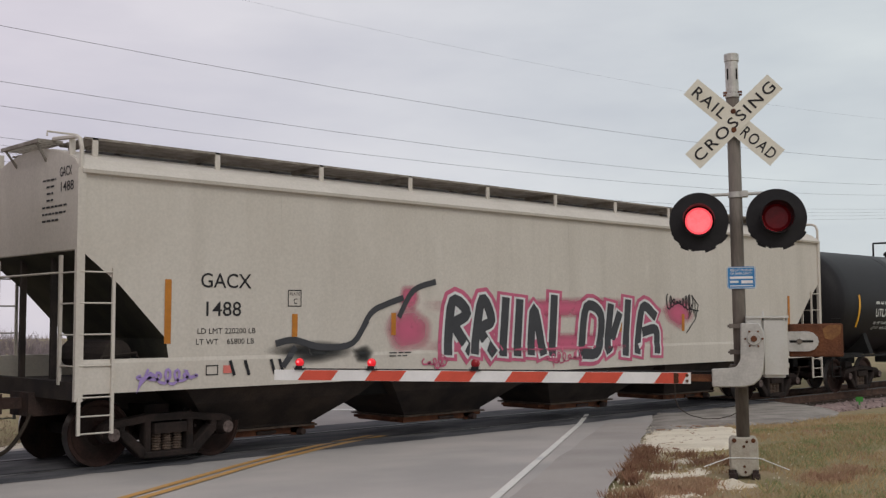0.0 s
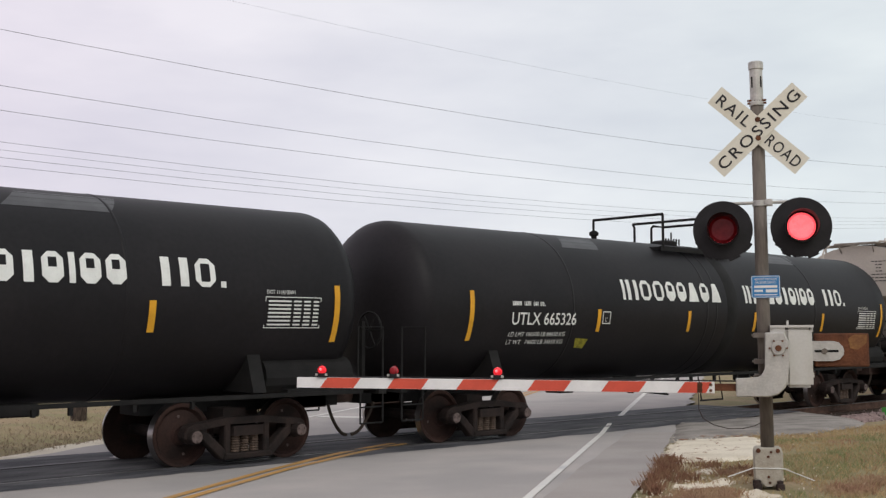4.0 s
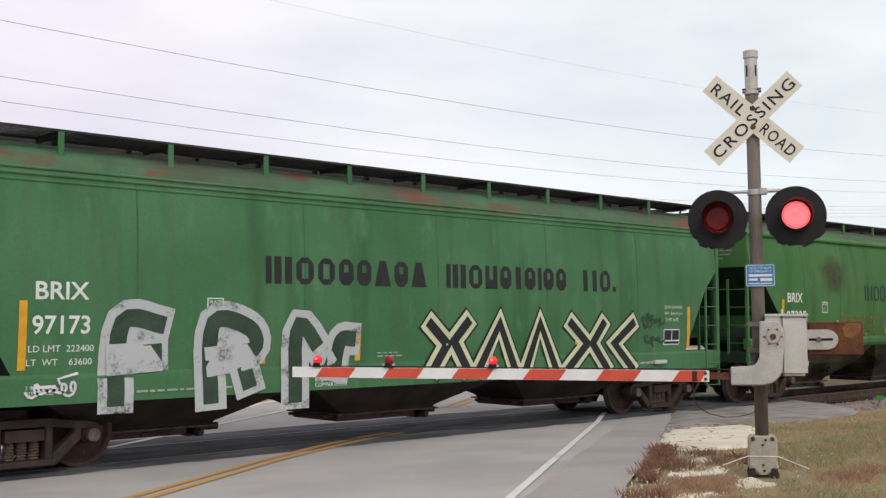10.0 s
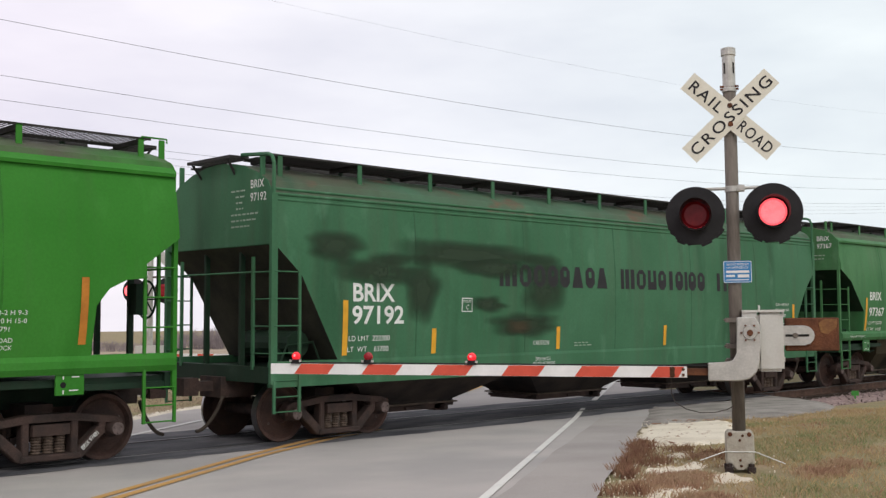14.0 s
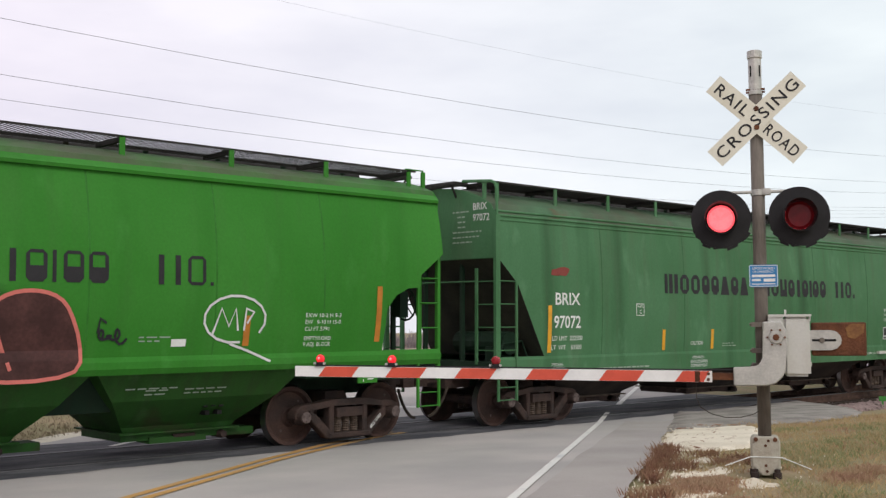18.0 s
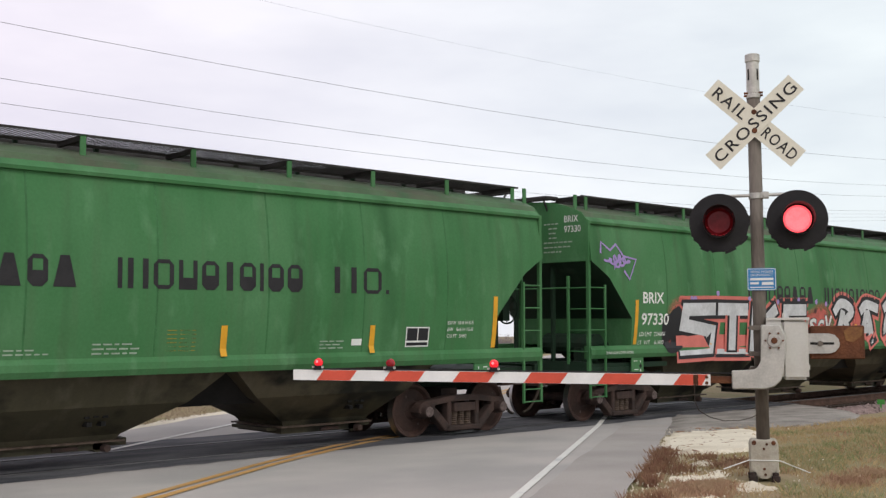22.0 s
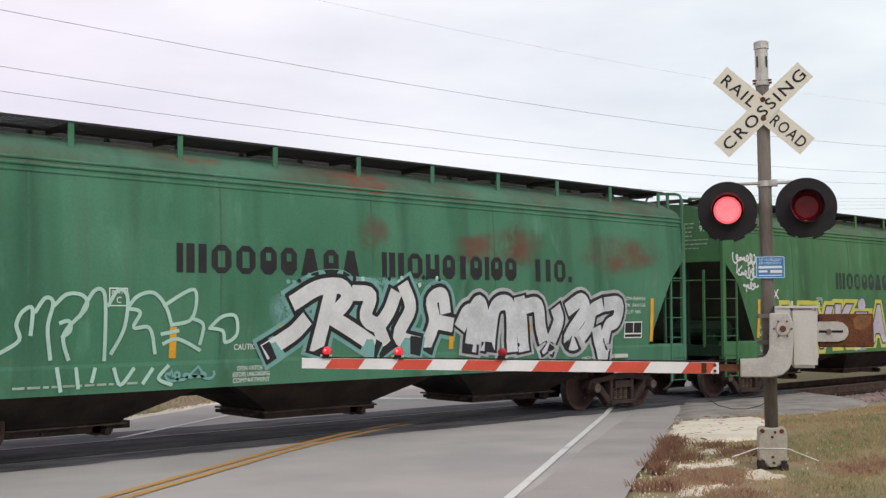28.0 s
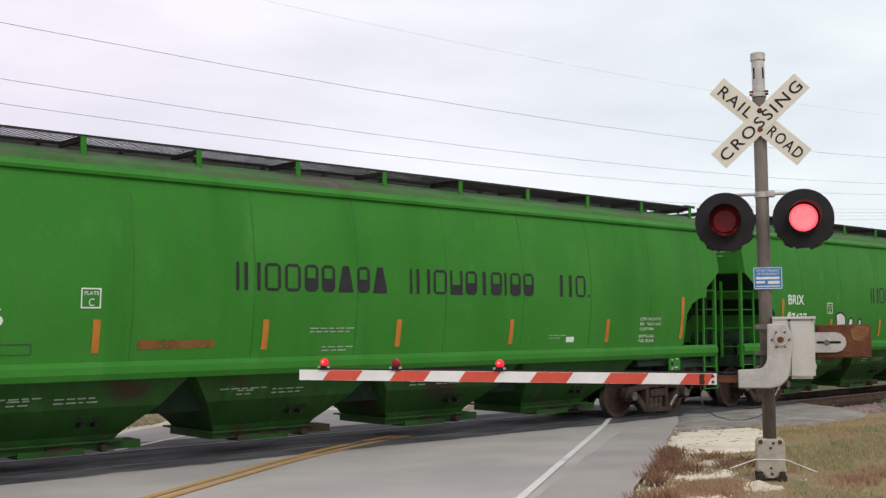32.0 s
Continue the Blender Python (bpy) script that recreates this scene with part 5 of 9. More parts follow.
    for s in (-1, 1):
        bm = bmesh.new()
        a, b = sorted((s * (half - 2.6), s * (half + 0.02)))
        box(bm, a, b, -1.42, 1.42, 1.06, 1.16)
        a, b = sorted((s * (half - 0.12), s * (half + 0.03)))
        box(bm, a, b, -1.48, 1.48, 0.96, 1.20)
        part("end_platform", bm, dark, car, "dark end platform and end sill")
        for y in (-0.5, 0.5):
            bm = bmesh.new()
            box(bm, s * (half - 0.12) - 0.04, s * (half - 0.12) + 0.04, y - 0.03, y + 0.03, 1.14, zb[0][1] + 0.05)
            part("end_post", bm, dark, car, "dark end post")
        for y in (-1.5, 1.5):
            bm = bmesh.new()
            box(bm, s * half - (0.032 if kind in "EF" else 0.055), s * half + (0.032 if kind in "EF" else 0.055), y - 0.032, y + 0.032, 0.95, zb[0][1] + 0.1 if kind == "F" else eave - 0.02)
            part("corner_post", bm, trim, car, "corner post")
        ladder(car, spec, half, s, trim)
        if kind in "DCB":
            # bent grab rail from the ladder up to the running board
            bm = bmesh.new()
            path_rod(bm, [(s * half, -1.5, eave - 0.3), (s * half, -1.5, crown - 0.12), (s * half, -1.45, crown - 0.01), (s * half, -1.36, crown + 0.03), (s * (half - 0.02), -0.62, crown + 0.09)], 0.03, 6)
            part("roof_rail", bm, trim, car, "bent grab rail at the roof corner")
        if kind == "C":
            # end ladder on the far side, bent over the roof edge
            bm = bmesh.new()
            for y in (1.0, 1.44):
                path_rod(bm, [(s * (half + 0.13), y, 1.1), (s * (half + 0.13), y, crown - 0.2), (s * (half + 0.08), y - 0.03, crown - 0.04), (s * (half - 0.1), y - 0.1, crown + 0.05)], 0.024, 6)
            for k in range(8):
                rod(bm, (s * (half + 0.13), 1.0, 1.35 + 0.38 * k), (s * (half + 0.13), 1.44, 1.35 + 0.38 * k), 0.014, 5)
            for z in (1.2, 3.3):
                for y in (1.0, 1.44):
                    rod(bm, (s * (half - 0.02), y, z), (s * (half + 0.13), y, z), 0.016, 5)
            part("end_ladder", bm, trim, car, "tan end ladder bent over the roof")
        else:
            for y in (-1.16, 1.16):
                bm = bmesh.new()
                box(bm, s * (half - 0.03) - 0.04, s * (half - 0.03) + 0.04, y - 0.015, y + 0.015, eave + (crown - eave) * 0.5, crown + 0.065)
                part("roof_post", bm, trim, car, "flat post at the roof corner")
        coupler(car, half, s, dark)
    # brake gear at the leading end, air reservoir at the trailing end
    bm = bmesh.new()
    ring = [(half + 0.06, -0.62 + 0.27 * math.cos(a), 2.2 + 0.27 * math.sin(a)) for a in [2 * math.pi * k / 16 for k in range(17)]]
    path_rod(bm, ring, 0.018, 5)
    for k in range(4):
        a = math.pi * k / 4
        rod(bm, (half + 0.06, -0.62 - 0.27 * math.cos(a), 2.2 - 0.27 * math.sin(a)), (half + 0.06, -0.62 + 0.27 * math.cos(a), 2.2 + 0.27 * math.sin(a)), 0.012, 5)
    wheel = part("brake_wheel", bm, dark, car, "dark hand brake wheel")
    bm = bmesh.new()
    box(bm, half - 0.15, half + 0.03, -0.72, -0.52, 1.98, 2.42)
    part("brake_housing", bm, dark, wheel)
    bm = bmesh.new()
    rod(bm, (-half + 0.75, -1.1, 1.52), (-half + 0.75, 0.2, 1.52), 0.21, 14)
    box(bm, -half + 0.5, -half + 1.0, -0.9, -0.7, 1.16, 1.45)
    part("air_reservoir", bm, dark, car, "air reservoir on the end platform")
    bm = bmesh.new()
    path_rod(bm, [(-half + 0.35, -1.2, 1.25), (-half + 0.5, -1.15, 1.5), (-half + 1.0, -1.15, 1.55), (-half + 1.1, -1.2, 1.25)], 0.02, 5)
    path_rod(bm, [(-half + 1.5, -1.1, 1.2), (-half + 2.4, -1.15, 0.9), (-half + 3.2, -1.1, 1.0)], 0.025, 5)
    part("air_pipe", bm, dark, car, "air pipes")
    # roof: hatch trough, running boards on posts
    bm = bmesh.new()
    prism(bm, [(-0.30, crown - 0.03), (-0.28, crown + 0.04), (-0.2, crown + 0.06), (0.2, crown + 0.06), (0.28, crown + 0.04), (0.30, crown - 0.03)], "x", -half + 0.7, half - 0.7)
    trough = part("hatch_cover", bm, M_GRATE, car, "long dark roof hatch cover")
    for k in range(14):
        x = -half + 1.1 + (2 * half - 2.2) * k / 13
        bm = bmesh.new()
        rod(bm, (x, -0.34, crown + 0.02), (x, 0.34, crown + 0.07), 0.012, 5)
        box(bm, x - 0.03, x + 0.03, -0.36, -0.30, crown - 0.02, crown + 0.04)
        part("hatch_clamp", bm, dark, trough)
    top = crown + 0.075
    for s in (-1, 1):
        board = M_GRATE_TAN if kind in "BC" else M_GRATE
        grate = shared(("rb", half, s), "running_board", board, lambda b, s=s: running_board(b, half, s, top, {"F": 0.028, "E": 0.034}.get(kind, 0.044)))
        part("running_board", grate, M_GRATE, car, "dark open steel grating running board")
        np_ = 11
        for k in range(np_):
            x = -half + 0.35 + (2 * half - 0.7) * k / (np_ - 1)
            yy = 1.16
            z0 = eave + (crown - eave) * 0.50
            bm = bmesh.new()
            box(bm, x - 0.04, x + 0.04, s * yy - 0.012, s * yy + 0.012, z0 - 0.03, top - 0.0)
            box(bm, x - 0.05, x + 0.05, s * yy - 0.05, s * yy + 0.02, z0 - 0.035, z0 + 0.0)
            post = part("board_post", bm, trim, car)
            bm = bmesh.new()
            beam(bm, (x, s * (yy - 0.015), top - 0.05), (x, s * 0.40, top - 0.06), 0.05, 0.07)
            part("brace", bm, board, post, "cross bracket")
        e = s * half
        bm = bmesh.new()
        a, b = sorted((s * (half - 0.15), s * (half + 0.20)))
        box(bm, a, a + 0.03, -0.62, 0.62, top - 0.05, top)
        step = part("roof_step", bm, board, car, "end roof platform")
        slat = shared(("rslat", half, s), "slat", board, lambda q: box(q, a + 0.03, b - 0.03, -0.02, 0.02, top - 0.04, top))
        for k in range(9):
            part("slat", slat, board, step).location.y = -0.6 + 0.15 * k
        bm = bmesh.new()
        box(bm, b - 0.03, b, -0.62, 0.62, top - 0.05, top)
        part("edge_bar", bm, board, step)
        for y in (-0.6, 0.6):
            bm = bmesh.new()
            beam(bm, (s * (half + 0.18), y * 0.85, top - 0.03), (s * (half + 0.01), y * 0.8, top - 0.28), 0.03, 0.03)
            part("bracket", bm, board, step)
        if kind in "ED":
            continue
        bm = bmesh.new()
        path_rod(bm, [(s * (half - 0.2), -0.9, top), (s * (half - 0.2), -0.9, top + 0.06), (s * (half + 0.2), -0.9, top + 0.06), (s * (half + 0.2), -0.9, top)], 0.014, 5)
        part("roof_grab", bm, trim, car)
    # hopper bays
    nb = spec["bays"]
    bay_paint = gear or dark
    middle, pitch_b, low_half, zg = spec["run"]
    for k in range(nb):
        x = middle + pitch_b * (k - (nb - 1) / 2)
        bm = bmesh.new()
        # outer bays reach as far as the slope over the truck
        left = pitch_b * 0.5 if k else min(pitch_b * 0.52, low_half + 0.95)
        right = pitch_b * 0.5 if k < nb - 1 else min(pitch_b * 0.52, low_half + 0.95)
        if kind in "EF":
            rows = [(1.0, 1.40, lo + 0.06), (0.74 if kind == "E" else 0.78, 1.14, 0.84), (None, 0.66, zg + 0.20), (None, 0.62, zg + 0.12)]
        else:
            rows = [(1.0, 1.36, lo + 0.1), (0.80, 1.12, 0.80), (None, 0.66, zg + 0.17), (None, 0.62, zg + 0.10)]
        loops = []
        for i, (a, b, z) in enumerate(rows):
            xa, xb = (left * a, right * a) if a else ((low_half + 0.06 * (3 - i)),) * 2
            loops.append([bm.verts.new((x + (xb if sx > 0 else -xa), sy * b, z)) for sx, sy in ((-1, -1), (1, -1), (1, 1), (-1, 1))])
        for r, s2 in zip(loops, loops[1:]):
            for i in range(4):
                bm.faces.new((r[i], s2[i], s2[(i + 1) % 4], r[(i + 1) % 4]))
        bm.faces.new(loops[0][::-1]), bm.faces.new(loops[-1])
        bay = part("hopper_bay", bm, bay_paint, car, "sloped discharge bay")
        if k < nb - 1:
            # slope sheets between two bays, the shade there put into their dark colour
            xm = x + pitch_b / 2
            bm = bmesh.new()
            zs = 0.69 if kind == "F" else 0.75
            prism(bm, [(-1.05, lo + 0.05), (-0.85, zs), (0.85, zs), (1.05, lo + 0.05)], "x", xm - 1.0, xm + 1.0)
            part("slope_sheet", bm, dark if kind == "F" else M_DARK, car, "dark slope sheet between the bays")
        # bolted flange round the bay's throat
        bm = bmesh.new()
        box(bm, x - low_half - 0.10, x + low_half + 0.10, -0.72, 0.72, zg + 0.10, zg + 0.125)
        part("throat_flange", bm, M_SPRING if kind != "F" else bay_paint, bay, "bolted throat flange")
        bm = bmesh.new()
        box(bm, x - low_half - 0.03, x + low_half - 0.08, -0.62, 0.62, zg, zg + 0.10)
        if kind == "F":
            box(bm, x - low_half * 0.55, x + low_half * 0.5, -0.66, -0.3, zg - 0.05, zg + 0.04)
            box(bm, x + low_half - 0.1, x + low_half + 0.42, -0.6, -0.2, zg - 0.02, zg + 0.09)
        else:
            box(bm, x + low_half - 0.08, x + low_half + 0.26, -0.45, -0.15, zg + 0.02, zg + 0.12)
            lathe(bm, [(0.08, -0.62), (0.08, 0.62)], (x + low_half * 0.7, 0, zg + 0.04), (0, 1, 0), 10)
            box(bm, x - low_half - 0.22, x - low_half - 0.03, -0.5, 0.5, zg + 0.05, zg + 0.10)
        part("outlet_gate", bm, bay_paint if kind in "FE" else (M_RUST if kind in "BC" else M_TRUCK), bay, "discharge gate")
        bm = bmesh.new()
        rod(bm, (x - 0.1, -0.64, zg + 0.04), (x + 0.25, -0.64, zg + 0.04), 0.03, 6)
        part("gate_bar", bm, M_TRUCK, bay)
        bm = bmesh.new()
        lathe(bm, [(0.05, -0.74), (0.06, -0.66), (0.06, -0.4)], (x + low_half * 0.8, 0, zg + 0.02), (0, 1, 0), 10)
        part("gate_crank", bm, M_TRUCK, bay, "rusty gate crank")
        if kind in "EF":
            # vibrator bracket on the slope, and its pins
            f = 0.45
            zc, yc = 0.84 + (zg + 0.2 - 0.84) * f, -(1.14 - 0.48 * f)
            bm = bmesh.new()
            for dx, dz in ((-0.13, 0.06), (0.0, 0.07), (0.13, 0.06), (-0.1, -0.05), (0.1, -0.05)):
                box(bm, x + 0.35 + dx - 0.035, x + 0.35 + dx + 0.035, yc - 0.07, yc + 0.1, zc + dz - 0.03, zc + dz + 0.03)
            part("vibrator_bracket", bm, M_DARK, bay, "dark bolted vibrator bracket")
        if kind == "F":
            for dx, rows_n, w in ((-1.15, 1, 0.75), (-0.85, 2, 0.32), (-0.25, 2, 0.6)):
                small_print(bay, lambda u, v, off=0.008: (u, -(1.14 + 0.26 * (v - 0.84) / (lo + 0.06 - 0.84)) - off - 0.004, v), x + dx, 1.03 - 0.03 * rows_n, rows_n, w, 0.032)
    for s in (-1, 1):
        truck = add_truck(car, s * (half - 1.55), *((M_DARK_TRUCK, M_DARK_WHEEL) if kind in "BC" else ()))
        if kind == "F":
            # the car's mark stencilled on the sloping strut
            text = " ".join(n[1] for n in numbers[:2])
            lettered("strut_mark", text, M_LETTER_W, truck, lambda u, v: (0.44 + 0.73 * u - 0.68 * v, -1.136, 0.20 + 0.68 * u + 0.73 * v), 0.06, 0.30, 0.01, "small white stencilled mark")
    # reflective strips, reporting marks
    for x, z0, h, old in strips:
        bm = bmesh.new()
        zz = [z0 + h * k / 4 for k in range(5)]
        v = [[bm.verts.new(surf(x + d, z, 0.009)) for z in zz] for d in (-0.051, 0.051)]
        for i in range(4):
            bm.faces.new((v[0][i], v[1][i], v[1][i + 1], v[0][i + 1]))
        part("reflector", bm, M_REFLECT_OLD if old else M_REFLECT, car, "vertical yellow reflective strip")
    for name, text, m, x, z, h, w, bold in numbers:
        lettered(name, text, m, car, lambda u, v, x=x, z=z: surf(x + u, z + v), h, w, bold)
    for group in letters or ():
        company_bars(car, surf, *group)
    TRAIN.append((car, x0))
    return car, surf


def ladder(car, spec, half, s, trim):
    xr = s * (half - 0.46)
    for side in (-1, 1):
        yy = side * 1.53
        lad = thing_part("side_ladder", car, (0, 0, 0), "side ladder with thin rungs")
        for x, z0, z1 in ((xr, 0.52, 2.68), (s * half, 0.52, 1.0)):
            bm = bmesh.new()
            box(bm, x - 0.02, x + 0.02, yy - 0.018, yy + 0.018, z0, z1)
            part("stile", bm, trim, lad)
        rung = shared(("rung", 0.46, trim.name), "rung", trim, lambda b: rod(b, (-0.23, 0, 0), (0.23, 0, 0), 0.0115, 5))
        for z in (0.54, 0.76, 1.0, 1.405, 1.81, 2.215, 2.62):
            r = part("rung", rung, trim, lad)
            r.location = ((s * half + xr) / 2, yy, z)
    xe = s * (half + 0.03)
    end = thing_part("end_ladder", car, (0, 0, 0), "end ladder and handrail")
    rung = shared(("rung", 0.48, trim.name), "rung", trim, lambda b: rod(b, (0, -0.24, 0), (0, 0.24, 0), 0.0115, 5))
    for side in (-1, 1):
        bm = bmesh.new()
        box(bm, xe - 0.02, xe + 0.02, side * 1.02 - 0.025, side * 1.02 + 0.025, 1.15, 2.85)
        part("stile", bm, trim, end)
        for k in range(4):
            r = part("rung", rung, trim, end)
            r.location = (xe, side * 1.26, 1.40 + 0.405 * k)
    bm = bmesh.new()
    rod(bm, (xe, -1.02, 2.62), (xe, 1.02, 2.62), 0.016, 5)
    part("handrail", bm, trim, end)


def running_board(bm, half, s, top, slat):
    outer, inner = s * 1.16, s * 0.40
    ya, yb = sorted((outer, inner))
    box(bm, -half + 0.2, half - 0.2, outer - 0.012, outer + 0.012, top - 0.03, top)
    box(bm, -half + 0.2, half - 0.2, inner - 0.012, inner + 0.012, top - 0.05, top)
    x = -half + 0.2
    while x < half - 0.2:
        box(bm, x, x + slat, ya, yb, top - 0.02, top - 0.014)
        x += 0.06


def company_bars(car, place, pattern, x0, x1, z0, h, stroke, material):
    """The owner's name as a row of plain shapes of its size: bars, rings and wedges, with gaps."""
    units = {"i": 0.42, "p": 1.1, "o": 1.12, "m": 1.0, "a": 1.16, "v": 1.05, "t": 0.8, " ": 1.1, ".": 0.4}
    u = (x1 - x0) / sum(units[c] for c in pattern)
    x = x0
    for c in pattern:
        w = units[c] * u
        if c != " ":
            bm = bmesh.new()

            def quad(p, q, r, s):
                """A band between two edges, cut so that it follows the side."""
                k = max(1, int(abs(r[1] - p[1]) / 0.09))
                for i in range(k):
                    f, g = i / k, (i + 1) / k
                    pts = [(p[0] + (s[0] - p[0]) * f, p[1] + (s[1] - p[1]) * f), (q[0] + (r[0] - q[0]) * f, q[1] + (r[1] - q[1]) * f),
                           (q[0] + (r[0] - q[0]) * g, q[1] + (r[1] - q[1]) * g), (p[0] + (s[0] - p[0]) * g, p[1] + (s[1] - p[1]) * g)]
                    bm.faces.new([bm.verts.new(place(*e)) for e in pts])

            def bar(a, b, lo, hi):
                quad((a, lo), (b, lo), (b, hi), (a, hi))
            a, b, top = x, x + w * 0.80, z0 + h
            t = min(stroke, (b - a) * 0.36) if c not in "i." else stroke
            m = (a + b) / 2
            cut = min(t * 1.1, (b - a) * 0.3)
            if c == "i":
                bar(a, a + t, z0, top)
            elif c == ".":
                bar(a, a + t, z0, z0 + t)
            elif c in "om":
                # ring with clipped corners, some with a bar across
                bar(a, a + t, z0 + cut, top - cut), bar(b - t, b, z0 + cut, top - cut)
                bar(a + cut, b - cut, z0, z0 + t * 0.85), bar(a + cut, b - cut, top - t * 0.85, top)
                for ex, inner, sgn in ((a, a + t, 1), (b, b - t, -1)):
                    for ez, sz in ((z0, 1), (top, -1)):
                        quad((ex, ez + sz * cut), (inner, ez + sz * cut), (ex + sgn * cut, ez + sz * t * 0.85), (ex + sgn * cut, ez))
                if c == "m":
                    bar(a + t, b - t, z0 + t * 0.85, z0 + h * 0.5)
            elif c == "p":
                bar(a, a + t * 1.25, z0, top), bar(b - t * 1.25, b, z0, top)
            elif c == "v":
                bar(a, a + t, z0, top), bar(b - t, b, z0, top), bar(a + t, b - t, z0, z0 + h * 0.4)
            elif c == "a":
                d = (b - a) * 0.3
                quad((a, z0), (b, z0), (b - d, top), (a + d, top))
            else:
                bar(m - t * 0.8, m + t * 0.8, z0, top)
            part("name_shape", bm, material, car)
        x += w


def tank_car(x0, number_bars, label):
    car = thing("tank_car", pose(x0, 0, 0), label, "freight car", "cars of the goods train")
    R, zc, L = 1.47, 2.41, 8.05
    bm = bmesh.new()
    prof = []
    for k in range(9):
        a = math.pi / 2 * k / 8
        prof.append((R * math.sin(a) + 0.001, -L - 0.62 * math.cos(a)))
    prof += [(R, -L + 0.4 + (2 * L - 0.8) * k / 6) for k in range(7)]
    for k in range(9):
        a = math.pi / 2 * (1 - k / 8)
        prof.append((R * math.sin(a) + 0.001, L + 0.62 * math.cos(a)))
    lathe(bm, prof, (0, 0, zc), (1, 0, 0), 48)
    shell = part("tank", bm, M_TANK, car, "long black cylindrical tank with domed ends", True)

    def surf(x, z, off=0.007):
        d = max(-0.999, min(0.999, (z - zc) / R))
        return (x, -(R + off) * math.sqrt(1 - d * d), z)
    # weld bands
    for x in (-4.6, -0.2, 0.15, 4.4):
        bm = bmesh.new()
        lathe(bm, [(R - 0.01, x - 0.03), (R + 0.006, x - 0.02), (R + 0.006, x + 0.02), (R - 0.01, x + 0.03)], (0, 0, zc), (1, 0, 0), 48)
        part("weld_band", bm, M_TANK, shell, smooth=True)
    bm = bmesh.new()
    lathe(bm, [(R - 0.01, 0.55), (R + 0.004, 0.58), (R + 0.004, 0.98), (R - 0.01, 1.01)], (0, 0, zc), (1, 0, 0), 48)
    part("overflow_stain", bm, M_DARK, shell, "dark band where cargo ran down the side", True)
    for xa, xb in ((-4.3, -3.2), (2.9, 4.4)):
        bm = bmesh.new()
        zz = [3.55 + 0.3 * k / 4 for k in range(5)]
        v = [[bm.verts.new(surf(x + (0.3 * i / 4 if x == xb else 0.1 * i), z, 0.004)) for i, z in enumerate(zz)] for x in (xa, xb)]
        for i in range(4):
            bm.faces.new((v[0][i], v[1][i], v[1][i + 1], v[0][i + 1]))
        part("repaint_patch", bm, M_TANK_PATCH, shell, "greyer repainted patch")
    # top platform and valves
    top = zc + R
    bm = bmesh.new()
    for k in range(16):
        for ya, yb in ((-0.95, -0.5), (0.5, 0.95)):
            box(bm, -1.15 + 0.175 * k, -1.05 + 0.175 * k, ya, yb, top - 0.2, top - 0.15)
    for y in (-0.95, -0.5, 0.5, 0.95):
        box(bm, -1.15, 1.65, y - 0.02, y + 0.02, top - 0.24, top - 0.14)
    deck = part("top_platform", bm, M_DARK, car, "black grated platform on the tank top")
    for y in (-0.95, 0.95):
        for pts in ([(-1.05, y, top - 0.2), (-1.05, y, top + 0.55)], [(0.46, y, top - 0.2), (0.46, y, top + 0.48), (0.40, y, top + 0.55)],
                    [(1.12, y, top - 0.2), (1.12, y, top + 0.50), (1.2, y, top + 0.56), (1.6, y, top + 0.56), (1.6, y, top - 0.2)]):
            bm = bmesh.new()
            path_rod(bm, pts, 0.03, 6)
            part("handrail", bm, M_DARK, deck, "black tubular handrail")
    for x, h in ((-1.05, 0.55), (0.40, 0.55), (1.6, 0.56)):
        bm = bmesh.new()
        rod(bm, (x, -0.95, top + h), (x, 0.95, top + h), 0.03, 6)
        part("end_rail", bm, M_DARK, deck)
    bm = bmesh.new()
    lathe(bm, [(0.30, top - 0.1), (0.30, top + 0.06), (0.22, top + 0.10)], (0.3, 0, 0), (0, 0, 1), 20)
    dome = part("valve_dome", bm, M_DARK, car, "black manway dome")
    bm = bmesh.new()
    lathe(bm, [(0.06, top - 0.1), (0.06, top + 0.06), (0.10, top + 0.08), (0.10, top + 0.14), (0.05, top + 0.18)], (-2.2, 0, 0), (0, 0, 1), 12)
    part("relief_valve", bm, M_DARK, car, "black relief valve")
    for k in range(6):
        bm = bmesh.new()
        rod(bm, (0.1 + 0.1 * k, -0.2, top + 0.0), (0.1 + 0.1 * k, -0.2, top + (0.28 if k == 2 else 0.14)), 0.02, 5)
        part("valve", bm, M_DARK, dome)
    # sill, rails, bolsters
    for s in (-1, 1):
        bm = bmesh.new()
        a, b = sorted((s * 5.2, s * 8.75))
        box(bm, a, b, -0.3, 0.3, 0.72, 1.05)
        a, b = sorted((s * 6.4, s * 6.62))
        prism(bm, [(-1.42, 1.05), (1.42, 1.05), (1.2, 1.65), (0.7, 1.2), (-0.7, 1.2), (-1.2, 1.65)], "x", a, b)
        part("bolster_saddle", bm, M_DARK, car, "black bolster saddle")
        bm = bmesh.new()
        a, b = sorted((s * 7.0, s * 8.85))
        for y in (-1.4, 1.1):
            box(bm, a, b, y, y + 0.3, 1.02, 1.08)
        a, b = sorted((s * 8.7, s * 8.85))
        box(bm, a, b, -1.45, 1.45, 0.95, 1.12)
        part("end_platform", bm, M_DARK, car, "black end platform")
